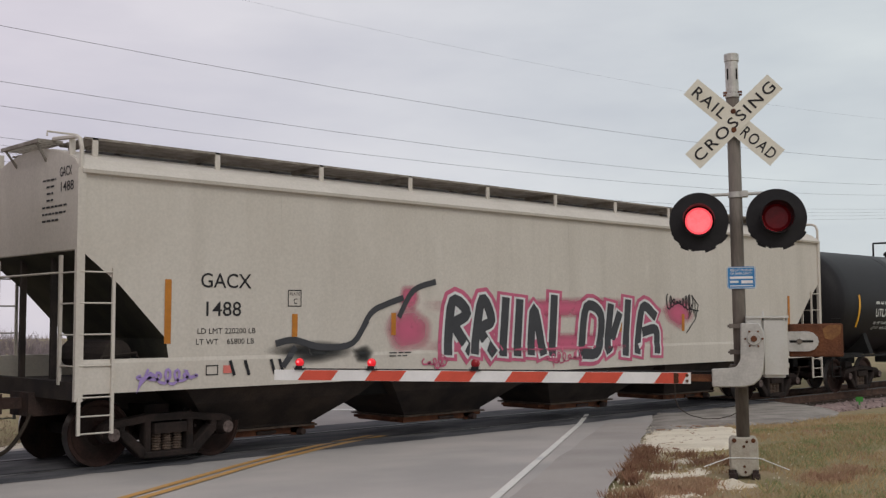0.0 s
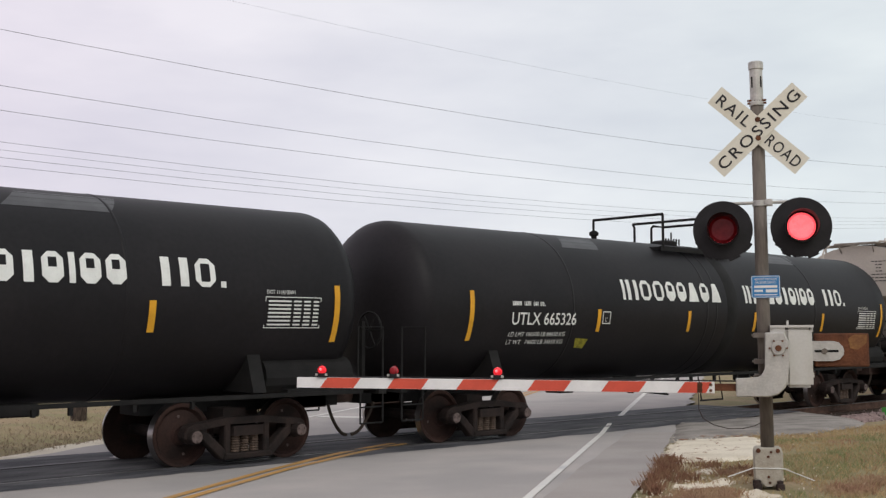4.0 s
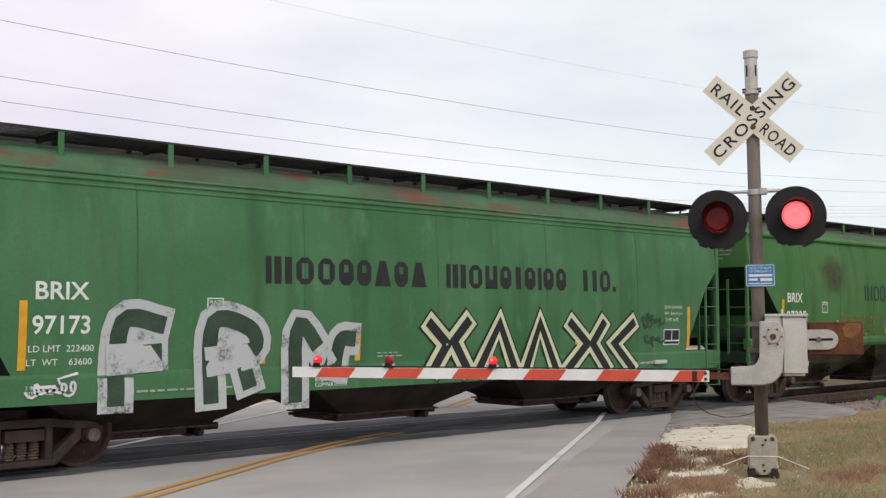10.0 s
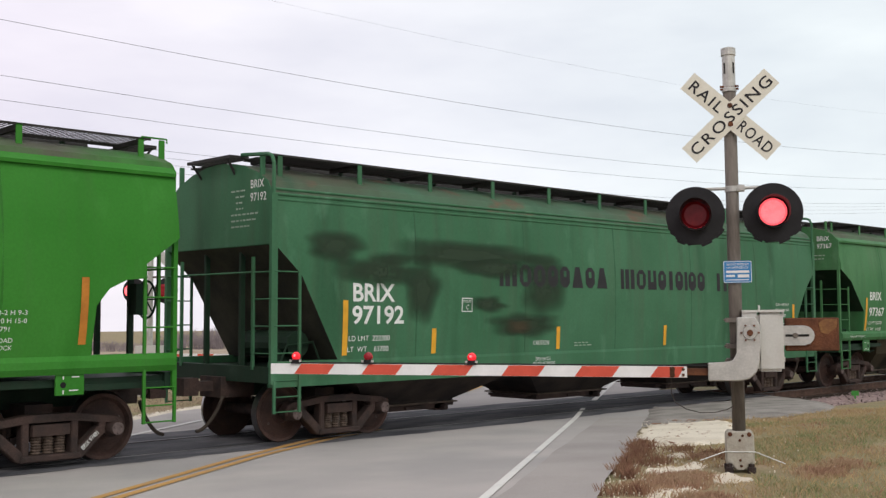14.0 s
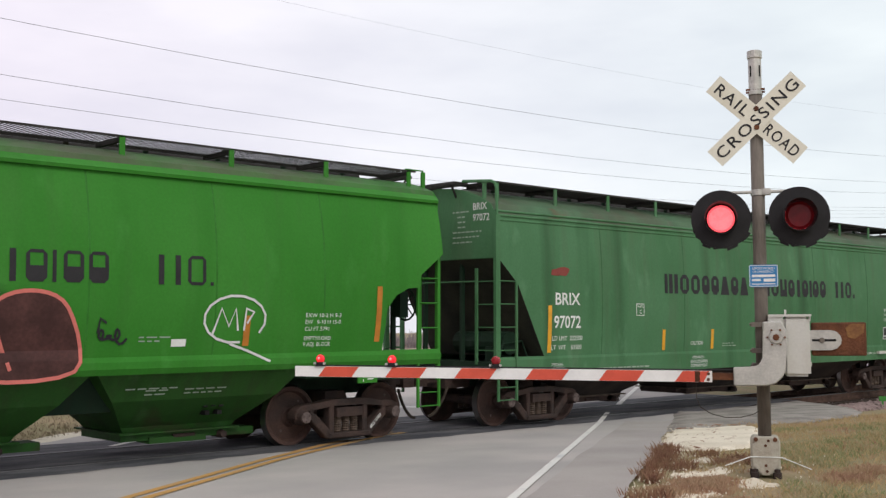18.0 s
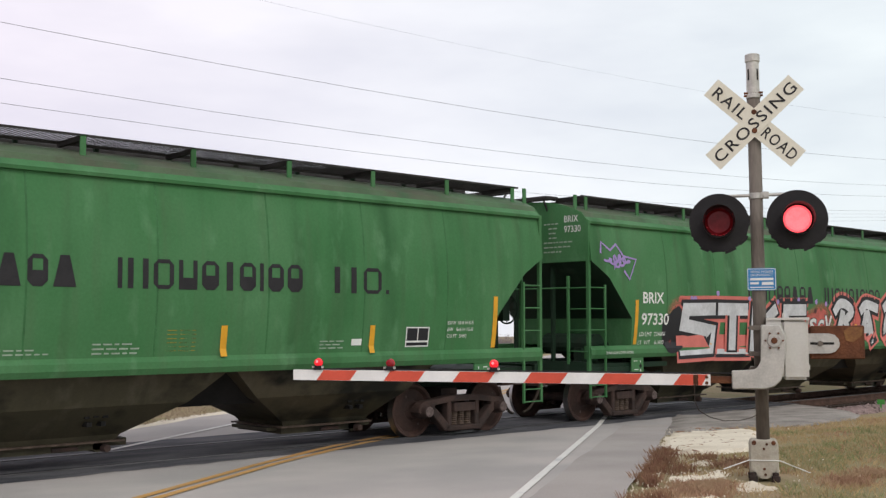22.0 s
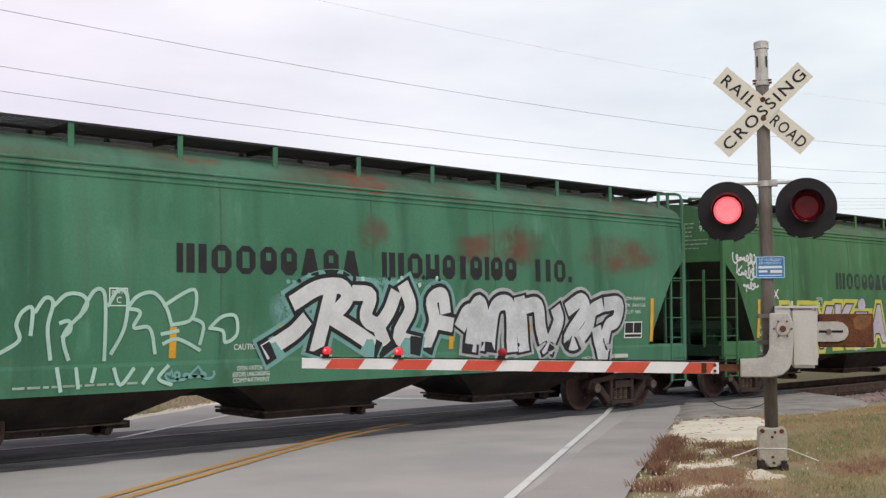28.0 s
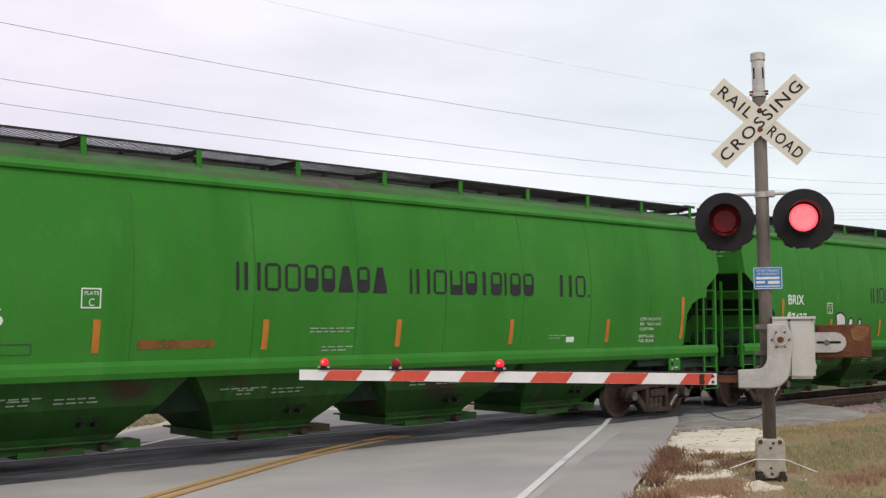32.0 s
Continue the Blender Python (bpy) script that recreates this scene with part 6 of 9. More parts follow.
        for y in (-1.42, 1.42):
            lad = thing_part("end_ladder", car, (0, y, 0), "black end ladder and stirrup")
            bm = bmesh.new()
            path_rod(bm, [(s * 8.8, 0, 1.0), (s * 8.8, 0, 2.0), (s * 8.3, 0, 2.0), (s * 8.3, 0, 1.0)], 0.018, 5)
            part("grab_rail", bm, M_DARK, lad)
            for z in (0.5, 0.75):
                bm = bmesh.new()
                rod(bm, (s * 8.8, 0, z), (s * 8.35, 0, z), 0.014, 5)
                part("rung", bm, M_DARK, lad)
            for x in (8.8, 8.35):
                bm = bmesh.new()
                rod(bm, (s * x, 0, 0.5), (s * x, 0, 1.05), 0.016, 5)
                part("stile", bm, M_DARK, lad)
        add_truck(car, s * 6.5, M_DARK_TRUCK, M_DARK_WHEEL)
        coupler(car, 8.4, s, M_DARK)
    for y in (-1.4, 1.4):
        bm = bmesh.new()
        box(bm, -8.4, 8.4, y - 0.03, y + 0.03, 0.97, 1.03)
        rail = part("walk_rail", bm, M_DARK, car, "long side safety rail")
        stub = shared("stub", "stub", M_DARK, lambda q: box(q, -0.025, 0.025, -0.03, 0.03, 0.87, 0.98))
        for k in range(15):
            part("stub", stub, M_DARK, rail).location = (-5.2 + 0.74 * k + 0.13 * (k % 3), y, 0)
    bm = bmesh.new()
    for x in (-0.5, 0.3):
        rod(bm, (x, -1.4, 0.96), (x + 0.12, -1.4, 0.45), 0.015, 5)
    rod(bm, (-0.42, -1.4, 0.46), (0.42, -1.4, 0.46), 0.02, 5)
    lathe(bm, [(0.07, 0.58), (0.13, 0.7), (0.13, 1.0)], (-1.0, 0, 0), (0, 0, 1), 14)
    rod(bm, (-1.3, -1.2, 0.62), (-0.8, 0, 0.62), 0.025, 5)
    part("bottom_outlet", bm, M_DARK, car, "bottom outlet and step")
    bm = bmesh.new()
    rod(bm, (6.7, -1.0, 1.25), (8.3, -1.0, 1.25), 0.3, 16)
    part("air_reservoir", bm, M_DARK, car, "black air reservoir")
    for x, w, z0, z1 in ((-4.15, 0.2, 0.74, 1.0), (-3.4, 0.16, 0.82, 1.0), (-2.9, 0.45, 0.86, 0.98), (-2.2, 0.08, 0.8, 1.0), (2.3, 0.08, 0.78, 1.0), (3.2, 0.3, 0.84, 1.0)):
        bm = bmesh.new()
        box(bm, x - w, x + w, -0.9, -0.5, z0, z1)
        bmesh.ops.bevel(bm, geom=bm.edges[:], offset=0.02, segments=1, affect="EDGES")
        part("brake_gear", bm, M_DARK, car, "black brake gear under the tank")
    ring = [(8.95, -0.9 + 0.3 * math.cos(a), 1.95 + 0.3 * math.sin(a)) for a in [2 * math.pi * k / 16 for k in range(17)]]
    bm = bmesh.new()
    path_rod(bm, ring, 0.02, 5)
    for k in range(3):
        a = math.pi * k / 3
        rod(bm, (8.95, -0.9 - 0.3 * math.cos(a), 1.95 - 0.3 * math.sin(a)), (8.95, -0.9 + 0.3 * math.cos(a), 1.95 + 0.3 * math.sin(a)), 0.012, 5)
    rod(bm, (8.8, -0.9, 1.1), (8.8, -0.9, 2.1), 0.05, 6)
    part("brake_wheel", bm, M_DARK, car, "black hand brake wheel")
    # markings
    for x, z0, h in ((-7.26, 1.77, 0.86), (-3.84, 1.92, 0.43), (-0.86, 1.92, 0.43), (1.70, 1.92, 0.43), (4.76, 1.92, 0.43), (7.85, 1.77, 0.86)):
        bm = bmesh.new()
        zz = [z0 + h * k / 5 for k in range(6)]
        v = [[bm.verts.new(surf(x + d, z, 0.010)) for z in zz] for d in (-0.051, 0.051)]
        for i in range(5):
            bm.faces.new((v[0][i], v[1][i], v[1][i + 1], v[0][i + 1]))
        part("reflector", bm, M_REFLECT, car, "vertical yellow reflective strip")
    company_bars(car, surf, "ipoommama", -3.1, 0.42, 2.55, 0.40, 0.085, M_LETTER_W)
    company_bars(car, surf, "ipovmtmimm tto.", 1.30, 5.95, 2.55, 0.40, 0.085, M_LETTER_W)
    company_bars(car, surf, "vpiop tapt omi oo.", -6.26, -5.4, 2.39, 0.075, 0.02, M_LETTER_W)
    lettered("car_number", number_bars, M_LETTER_W, car, lambda u, v: surf(-6.27 + u, 2.05 + v), 0.225, 1.76, 0.012, "white reporting marks")
    for text, z in (("LD LMT 186600 LB 84650 KG", 1.84), ("LT WT   74600 LB 34650 KG", 1.70)):
        lettered("weight_data", text, M_LETTER_W, car, lambda u, v, z=z: surf(-6.28 + u, z + v), 0.08, 1.52, 0.0, "small white weights")
    outline_box(car, surf, -3.73, -3.49, 2.07, 2.31, 0.018)
    lettered("plate_mark", "C", M_LETTER_W, car, lambda u, v: surf(-3.66 + u, 2.11 + v), 0.09, 0.07)
    # specification table
    outline_box(car, surf, 6.55, 7.55, 1.98, 2.44, 0.012)
    bm = bmesh.new()
    for k in range(7):
        for a, b in ((6.6, 7.0), (7.05, 7.18), (7.23, 7.35), (7.4, 7.5)):
            z = 2.02 + 0.057 * k
            bm.faces.new([bm.verts.new(surf(*p, 0.009)) for p in ((a, z), (b, z), (b, z + 0.025), (a, z + 0.025))])
    part("data_table", bm, M_LETTER_W, car, "small white specification table")
    lettered("tank_class", "DOT 111A100W1", M_LETTER_W, car, lambda u, v: surf(6.57 + u, 2.48 + v), 0.06, 0.5)
    bm = bmesh.new()
    bm.faces.new([bm.verts.new(surf(*p, 0.008)) for p in ((-4.36, 1.62), (-4.1, 1.60), (-4.04, 1.78), (-4.42, 1.80))])
    part("old_placard", bm, M_PLACARD, car, "faded yellow placard")
    TRAIN.append((car, x0))
    return car, surf


def outline_box(car, surf, x0, x1, z0, z1, t, material=None):
    bm = bmesh.new()
    for a, b, lo, hi in ((x0, x1, z0, z0 + t), (x0, x1, z1 - t, z1), (x0, x0 + t, z0, z1), (x1 - t, x1, z0, z1)):
        bm.faces.new([bm.verts.new(surf(*p)) for p in ((a, lo), (b, lo), (b, hi), (a, hi))])
    return part("panel_outline", bm, material or M_LETTER_W, car, "thin white outlined panel")


# ---- painted marks on the cars ----
def paint_of(name, color, rough=0.55, var=0.06):
    return mat("spray_" + name, color, rough, var=var, scale=2.5, fine=20)


P_WHITE = paint_of("white", (0.66, 0.65, 0.64))
P_SILVER = paint_of("silver", (0.60, 0.60, 0.61), 0.45, 0.1)
P_GREY = paint_of("grey", (0.44, 0.44, 0.45), 0.5, 0.12)
P_BLACK = paint_of("black", (0.022, 0.021, 0.024))
P_DARKGREY = paint_of("dark_grey", (0.055, 0.055, 0.06))
P_PINK = paint_of("pink", (0.52, 0.12, 0.20))
P_LILAC = paint_of("lilac", (0.50, 0.44, 0.52))
P_RED = paint_of("red", (0.52, 0.07, 0.055))
P_CORAL = paint_of("coral", (0.62, 0.17, 0.14))
P_DEEPRED = paint_of("maroon", (0.085, 0.034, 0.03), var=0.2)
P_MINT = paint_of("mint", (0.42, 0.60, 0.50))
P_CREAM = paint_of("cream", (0.60, 0.62, 0.40))
P_ORANGE = paint_of("orange", (0.58, 0.24, 0.05))
P_PURPLE = paint_of("purple", (0.23, 0.21, 0.33))
P_VIOLET = paint_of("violet", (0.34, 0.24, 0.50))
P_TEAL = paint_of("teal", (0.18, 0.36, 0.33))
P_RUSTRED = worn("primer_red", (0.22, 0.05, 0.04), 0.85, 2.5)
P_MUD = worn("overpaint", (0.026, 0.046, 0.024), 1.05, 1.6, 0.2, True)
P_RUSTHAZE = worn("rust_haze", (0.23, 0.075, 0.058), 0.42, 1.8, 0.25, True)
P_TEALHAZE = worn("teal_haze", (0.20, 0.40, 0.36), 0.75, 4.0, 0.2, True)
P_BLACKHAZE = worn("black_haze", (0.02, 0.02, 0.02), 0.95, 4.0, 0.15, True)
P_PINKHAZE = worn("pink_haze", (0.55, 0.12, 0.20), 1.0, 3.0, 0.15, True)
P_ORANGEHAZE = worn("orange_haze", (0.36, 0.14, 0.04), 0.9, 3.0, 0.2, True)
P_STAIN = worn("brown_stain", (0.075, 0.055, 0.03), 0.42, 1.5, 0.25, True)
P_CORALHAZE = worn("coral_haze", (0.60, 0.14, 0.12), 1.0, 3.0, 0.2, True)
FADING = (P_ORANGEHAZE, P_CORALHAZE, P_MUD, P_RUSTHAZE, P_TEALHAZE, P_BLACKHAZE, P_PINKHAZE, P_STAIN)
P_ORANGEFILL = worn("orange_thin", (0.34, 0.105, 0.03), 0.62, 5.0, 0.2)
P_ORANGEWORN = worn("orange_worn", (0.20, 0.095, 0.03), 0.75, 3.0, 0.2)
P_GREYWORN = worn("grey_worn", (0.46, 0.47, 0.47), 0.8, 3.0, 0.12)
P_FADEBLACK = paint_of("thin_black", (0.045, 0.075, 0.05), var=0.15)
P_OLDSTENCIL = worn("old_stencil", (0.24, 0.22, 0.04), 0.7, 4.0)
P_HALO = paint_of("yellow_halo", (0.55, 0.50, 0.10))


def decal(name, pts, faces, material, car, surf, off=0.009, label=""):
    """A flat painted shape in (along, up), cut into bands so that it follows the car's curved side."""
    bm = bmesh.new()
    v = [bm.verts.new((x, 0, z)) for x, z in pts]
    for f in faces:
        try:
            bm.faces.new([v[i] for i in f])
        except ValueError:
            pass
    bmesh.ops.triangulate(bm, faces=[f for f in bm.faces if len(f.verts) > 4])
    zs = [p[1] for p in pts]
    k = math.floor(min(zs) / 0.13)
    while (k := k + 1) * 0.13 < max(zs):
        bmesh.ops.bisect_plane(bm, geom=bm.verts[:] + bm.edges[:] + bm.faces[:], plane_co=(0, 0, k * 0.13), plane_no=(0, 0, 1))
    for q in bm.verts:
        q.co = surf(q.co.x, q.co.z, off)
    me = bpy.data.meshes.new(name)
    bm.to_mesh(me)
    bm.free()
    me.materials.append(material)
    return part(name, me, material, car, label)


def stroke(name, lines, w, material, car, surf, off=0.012, label="", mitre=False):
    """Spray-can lines of even width."""
    pts, faces = [], []
    for n, line in enumerate(lines):
        line = [p for i, p in enumerate(line) if i == 0 or math.hypot(p[0] - line[i - 1][0], p[1] - line[i - 1][1]) > 1e-4]
        if len(line) < 2:
            continue
        shut = len(line) > 3 and math.hypot(line[0][0] - line[-1][0], line[0][1] - line[-1][1]) < 1e-4
        k = len(pts)
        for i, (x, z) in enumerate(line):
            a = line[i - 1] if i else (line[-2] if shut else line[0])
            b = line[i + 1] if i + 1 < len(line) else (line[1] if shut else line[-1])
            # a mitred joint keeps the width round a corner
            d1, d2 = (x - a[0], z - a[1]), (b[0] - x, b[1] - z)
            l1, l2 = math.hypot(*d1), math.hypot(*d2)
            d1 = (d1[0] / l1, d1[1] / l1) if l1 > 1e-6 else (d2[0] / l2, d2[1] / l2)
            d2 = (d2[0] / l2, d2[1] / l2) if l2 > 1e-6 else d1
            dx, dz = d1[0] + d2[0], d1[1] + d2[1]
            d = math.hypot(dx, dz)
            if d < 1e-3:
                dx, dz, d = *d2, 1.0
            keep = max(0.66, (dx * d1[0] + dz * d1[1]) / d) if mitre else 1.0
            ex = (w * 0.35 * (-1 if i == 0 else 1)) if not shut and i in (0, len(line) - 1) else 0.0
            cx, cz = x + dx / d * ex, z + dz / d * ex
            o = off + 0.0006 * (n % 6)
            v = w / 2 / keep
            pts += [surf(cx - dz / d * v, cz + dx / d * v, o), surf(cx + dz / d * v, cz - dx / d * v, o)]
            if i:
                faces.append((k + 2 * i - 2, k + 2 * i - 1, k + 2 * i + 1, k + 2 * i))
    me = bpy.data.meshes.new(name)
    me.from_pydata(pts, [], faces)
    me.materials.append(material)
    return part(name, me, material, car, label)


def rounded(x0, x1, z0, z1, seed, n=28, power=2.6, amp=0.06):
    """A bulging closed outline in a box."""
    out = []
    for k in range(n):
        a = 2 * math.pi * k / n
        c, s = math.cos(a), math.sin(a)
        f = 1 + amp * noise.noise((c * 1.5 + seed * 3.1, s * 1.5, seed))
        out.append(((x0 + x1) / 2 + (x1 - x0) / 2 * math.copysign(abs(c) ** (2 / power), c) * f, (z0 + z1) / 2 + (z1 - z0) / 2 * math.copysign(abs(s) ** (2 / power), s) * f))
    return out


def curved(pts, closed=False, n=5):
    """A smooth line through a few points."""
    out, k = [], len(pts)
    for i in range(k if closed else k - 1):
        if closed:
            a, b, c, d = (pts[(i + j) % k] for j in (-1, 0, 1, 2))
        else:
            a, b, c, d = pts[max(i - 1, 0)], pts[i], pts[i + 1], pts[min(i + 2, k - 1)]
        for m in range(n):
            f = m / n
            out.append(tuple(0.5 * (2 * q + (r - o) * f + (2 * o - 5 * q + 4 * r - w) * f * f + (3 * q - o - 3 * r + w) * f ** 3) for o, q, r, w in zip(a, b, c, d)))
    out.append(out[0] if closed else tuple(pts[-1]))
    return out


def fat_strokes(car, surf, lines, w, fill, line, rim, halo=None, glow=0.0, label="graffiti letter", n=5):
    """Letters built of broad brush strokes over a wider rim and a wider halo."""
    for i, pts in enumerate(lines):
        soft, up = [curved(pts, False, n)], 0.0006 * (i % 6)
        if halo is not None:
            stroke("graffiti_halo", soft, w + 2 * glow, halo, car, surf, 0.0055 + up, label, n == 1)
        stroke("graffiti_rim", soft, w + 2 * rim, line, car, surf, 0.0098 + up, label, n == 1)
        stroke("graffiti_fill", soft, w, fill, car, surf, 0.0141 + up, label, n == 1)


def blobs(car, surf, shapes, fill, line, w, inner=(), label="graffiti piece"):
    """Bulging closed shapes with an outline, and lines drawn inside them."""
    for i, pts in enumerate(shapes):
        o = curved(pts, True)
        decal("graffiti_fill", o[:-1], [range(len(o) - 1)], fill, car, surf, 0.008 + 0.0012 * i, label)
        stroke("graffiti_outline", [o], w, line, car, surf, 0.0125 + 0.0012 * i, label)
    for l in inner:
        stroke("graffiti_line", [curved(l)], w * 0.9, line, car, surf, 0.018, label)


def bubbles(car, surf, boxes, fill, line, w, seed, halo=None, holes=True, label="graffiti piece"):
    """Fat outlined throw-up shapes, one to a box, with inner strokes."""
    for i, (x0, x1, z0, z1) in enumerate(boxes):
        o = rounded(x0, x1, z0, z1, seed + i * 1.7, amp=0.12)
        if halo is not None:
            h = rounded(x0 - 0.12, x1 + 0.12, z0 - 0.1, z1 + 0.12, seed + i * 1.7, amp=0.12)
            decal("graffiti_halo", h, [range(len(h))], halo, car, surf, 0.006 + 0.0006 * i, label)
        decal("graffiti_fill", o, [range(len(o))], fill, car, surf, 0.009 + 0.0012 * i, label)
        lines = [o + o[:1]]
        cx, cz, hx, hz = (x0 + x1) / 2, (z0 + z1) / 2, (x1 - x0) / 2, (z1 - z0) / 2
        if holes:
            k = (i + int(seed)) % 4
            if k == 0:
                e = rounded(cx - hx * 0.3, cx + hx * 0.25, cz - hz * 0.2, cz + hz * 0.35, seed + i, 14)
                lines.append(e + e[:1])
            elif k == 1:
                lines.append([(cx, z0), (cx - hx * 0.1, cz - hz * 0.2)])
                lines.append([(cx - hx * 0.35, cz + hz * 0.2), (cx + hx * 0.3, cz + hz * 0.25)])
            elif k == 2:
                lines.append([(x1 - 0.02, cz - hz * 0.1), (cx - hx * 0.1, cz)])
                lines.append([(cx - hx * 0.15, cz - hz * 0.45), (cx + hx * 0.2, cz - hz * 0.5)])
            else:
                lines.append([(cx - hx * 0.1, z1 - 0.03), (cx, cz), (cx + hx * 0.25, cz - hz * 0.45)])
        stroke("graffiti_outline", lines, w, line, car, surf, 0.0125 + 0.0012 * i, label)


def big_word(car, surf, boxes, fill, line, halo=None, label="", fat=0.03, rim=0.085, lean=0.0):
    """Large painted letters: (letter, x0, x1, z0, z1) each, over a darker rim."""
    for i, (ch, x0, x1, z0, z1) in enumerate(boxes):
        for k, (bold, m, off) in enumerate(((rim * 1.9, halo, 0.006), (rim, line, 0.009), (fat, fill, 0.0125))):
            if m is None:
                continue
            base, _ = glyphs(ch, fat)
            ax, bx = min(p[0] for p in base), max(p[0] for p in base)
            az, bz = min(p[1] for p in base), max(p[1] for p in base)
            pts, faces = glyphs(ch, bold)
            q = [(x0 + (p[0] - ax) / (bx - ax) * (x1 - x0) + lean * (p[1] - az), z0 + (p[1] - az) / (bz - az) * (z1 - z0)) for p in pts]
            decal("graffiti_letter", q, faces, m, car, surf, off + 0.0008 * (i % 3), label)


def scribble(car, surf, x0, x1, z0, z1, material, w, seed, loops=6, label="scrawled tag"):
    """A quick handwritten tag."""
    rng = random.Random(seed)
    line = []
    n = loops * 9
    ph = rng.uniform(0, 6)
    for k in range(n + 1):
        f = k / n
        a = f * loops * 2 * math.pi + ph
        x = x0 + (x1 - x0) * (0.08 + 0.84 * f) + (x1 - x0) / loops * 0.42 * math.cos(a)
        z = (z0 + z1) / 2 + (z1 - z0) * 0.42 * math.sin(a) * (0.55 + 0.45 * math.sin(f * 7 + seed))
        line.append((x, z))
    lines = [line]
    for _ in range(loops // 2):
        a, b = rng.uniform(x0, x1), rng.uniform(z0, z1)
        lines.append([(a, b), (a + rng.uniform(-0.1, 0.15), b + rng.uniform(-0.2, 0.2)), (a + rng.uniform(0, 0.25), b + rng.uniform(-0.15, 0.15))])
    return stroke("tag", lines, w, material, car, surf, 0.014, label)


def patch(car, surf, x0, x1, z0, z1, material, seed, off=0.007, amp=0.35, label="painted patch", name="paint_patch"):
    o = rounded(x0, x1, z0, z1, seed, 30, 2.0, amp)
    if material not in FADING:
        return decal(name, o, [range(len(o))], material, car, surf, off, label)
    cx, cz = (x0 + x1) / 2, (z0 + z1) / 2
    pts, cover, faces = [surf(cx, cz, off)], [1.0], []
    rings = (0.3, 0.55, 0.78, 1.0)
    for r, f in zip(rings, (0.9, 0.7, 0.35, 0.0)):
        pts += [surf(cx + (x - cx) * r, cz + (z - cz) * r, off) for x, z in o]
        cover += [f] * len(o)
    n = len(o)
    for k in range(n):
        faces.append((0, 1 + k, 1 + (k + 1) % n))
        for r in range(3):
            i, j = 1 + r * n + k, 1 + r * n + (k + 1) % n
            faces.append((i, i + n, j + n, j))
    me = bpy.data.meshes.new(name)
    me.from_pydata(pts, [], faces)
    at = me.attributes.new("coverage", "FLOAT", "POINT")
    at.data.foreach_set("value", cover)
    me.materials.append(material)
    return part(name, me, material, car, label)


def small_print(car, surf, x, z, rows, w, h, material=None):
    """Lines of print too small to read."""
    pts, faces = [], []
    rng = random.Random(int(x * 100) + rows)
    for r in range(rows):
        u = 0.0
        while u < w * (0.75 + 0.25 * rng.random()):
            d = rng.uniform(0.06, 0.16)
            a, b = z - r * h * 1.7, z - r * h * 1.7 + h * 0.6
            k = len(pts)
            pts += [(x + u, a), (x + u + d, a), (x + u + d, b), (x + u, b)]
            faces.append((k, k + 1, k + 2, k + 3))
            u += d + 0.035
    decal("small_print", pts, faces, material or M_PRINT, car, surf, 0.008, "lines of small white print")


def write(car, surf, text, x, z, h, w, material=None, bold=0.0, name="stencil"):
    lettered(name, text, material or M_LETTER_W, car, lambda u, v: surf(x + u, z + v, 0.008), h, w, bold)


def test_panel(car, surf, x, z, w=0.55, h=0.32):
    """Black inspection panel with a white frame and cells."""
    def quad(a, b, c, d):
        return [(a, c), (b, c), (b, d), (a, d)]
    decal("test_panel", quad(x, x + w, z, z + h), [range(4)], M_LETTER_W, car, surf, 0.008, "black and white inspection panel")
    pts = quad(x + 0.02, x + w * 0.49, z + 0.1, z + h - 0.02) + quad(x + w * 0.53, x + w - 0.02, z + 0.1, z + h - 0.02) + quad(x + 0.02, x + w - 0.02, z + 0.02, z + 0.07)
    decal("test_panel", pts, [(0, 1, 2, 3), (4, 5, 6, 7), (8, 9, 10, 11)], P_BLACK, car, surf, 0.0095, "black cells of the inspection panel")


def end_marks(car, half, number, prefix="BRIX", material=None):
    """Reporting marks and data on the trailing end sheet, as seen from behind."""
    material = material or M_LETTER_W
    def place(u, v, y0=-1.28, z0=3.75):
        return (-half - 0.026, y0 - u, z0 + v)
    # reads from outside: the camera's side lies to the right
    for text, z, w in ((prefix, 3.90, 0.36), (number, 3.70, 0.42)):
        lettered("end_mark", text, material, car, lambda u, v, z=z: (-half - 0.026, -0.92 - u, z + v), 0.13, w, 0.01)
    pts, faces = [], []
    rng = random.Random(int(number) % 97)
    for r, (start, long) in enumerate(((-0.40, 0.42), (-0.52, 0.24), (-0.53, 0.20), (-0.53, 0.20), (-0.40, 0.74), (-0.40, 0.72), (-0.40, 0.5))):
        u = 0.0
        while u < long - 0.03:
            d = min(rng.uniform(0.05, 0.13), long - u)
            k = len(pts)
            y, z = start - u, 3.87 - 0.092 * r
            pts += [(-half - 0.026, y, z), (-half - 0.026, y - d, z), (-half - 0.026, y - d, z + 0.026), (-half - 0.026, y, z + 0.026)]
            faces.append((k, k + 1, k + 2, k + 3))
            u += d + 0.025
    me = bpy.data.meshes.new("end_print")
    me.from_pydata(pts, [], faces)
    me.materials.append(M_PRINT if prefix == "BRIX" else material)
    part("end_print", me, M_PRINT if prefix == "BRIX" else material, car, "lines of small print on the car's end")


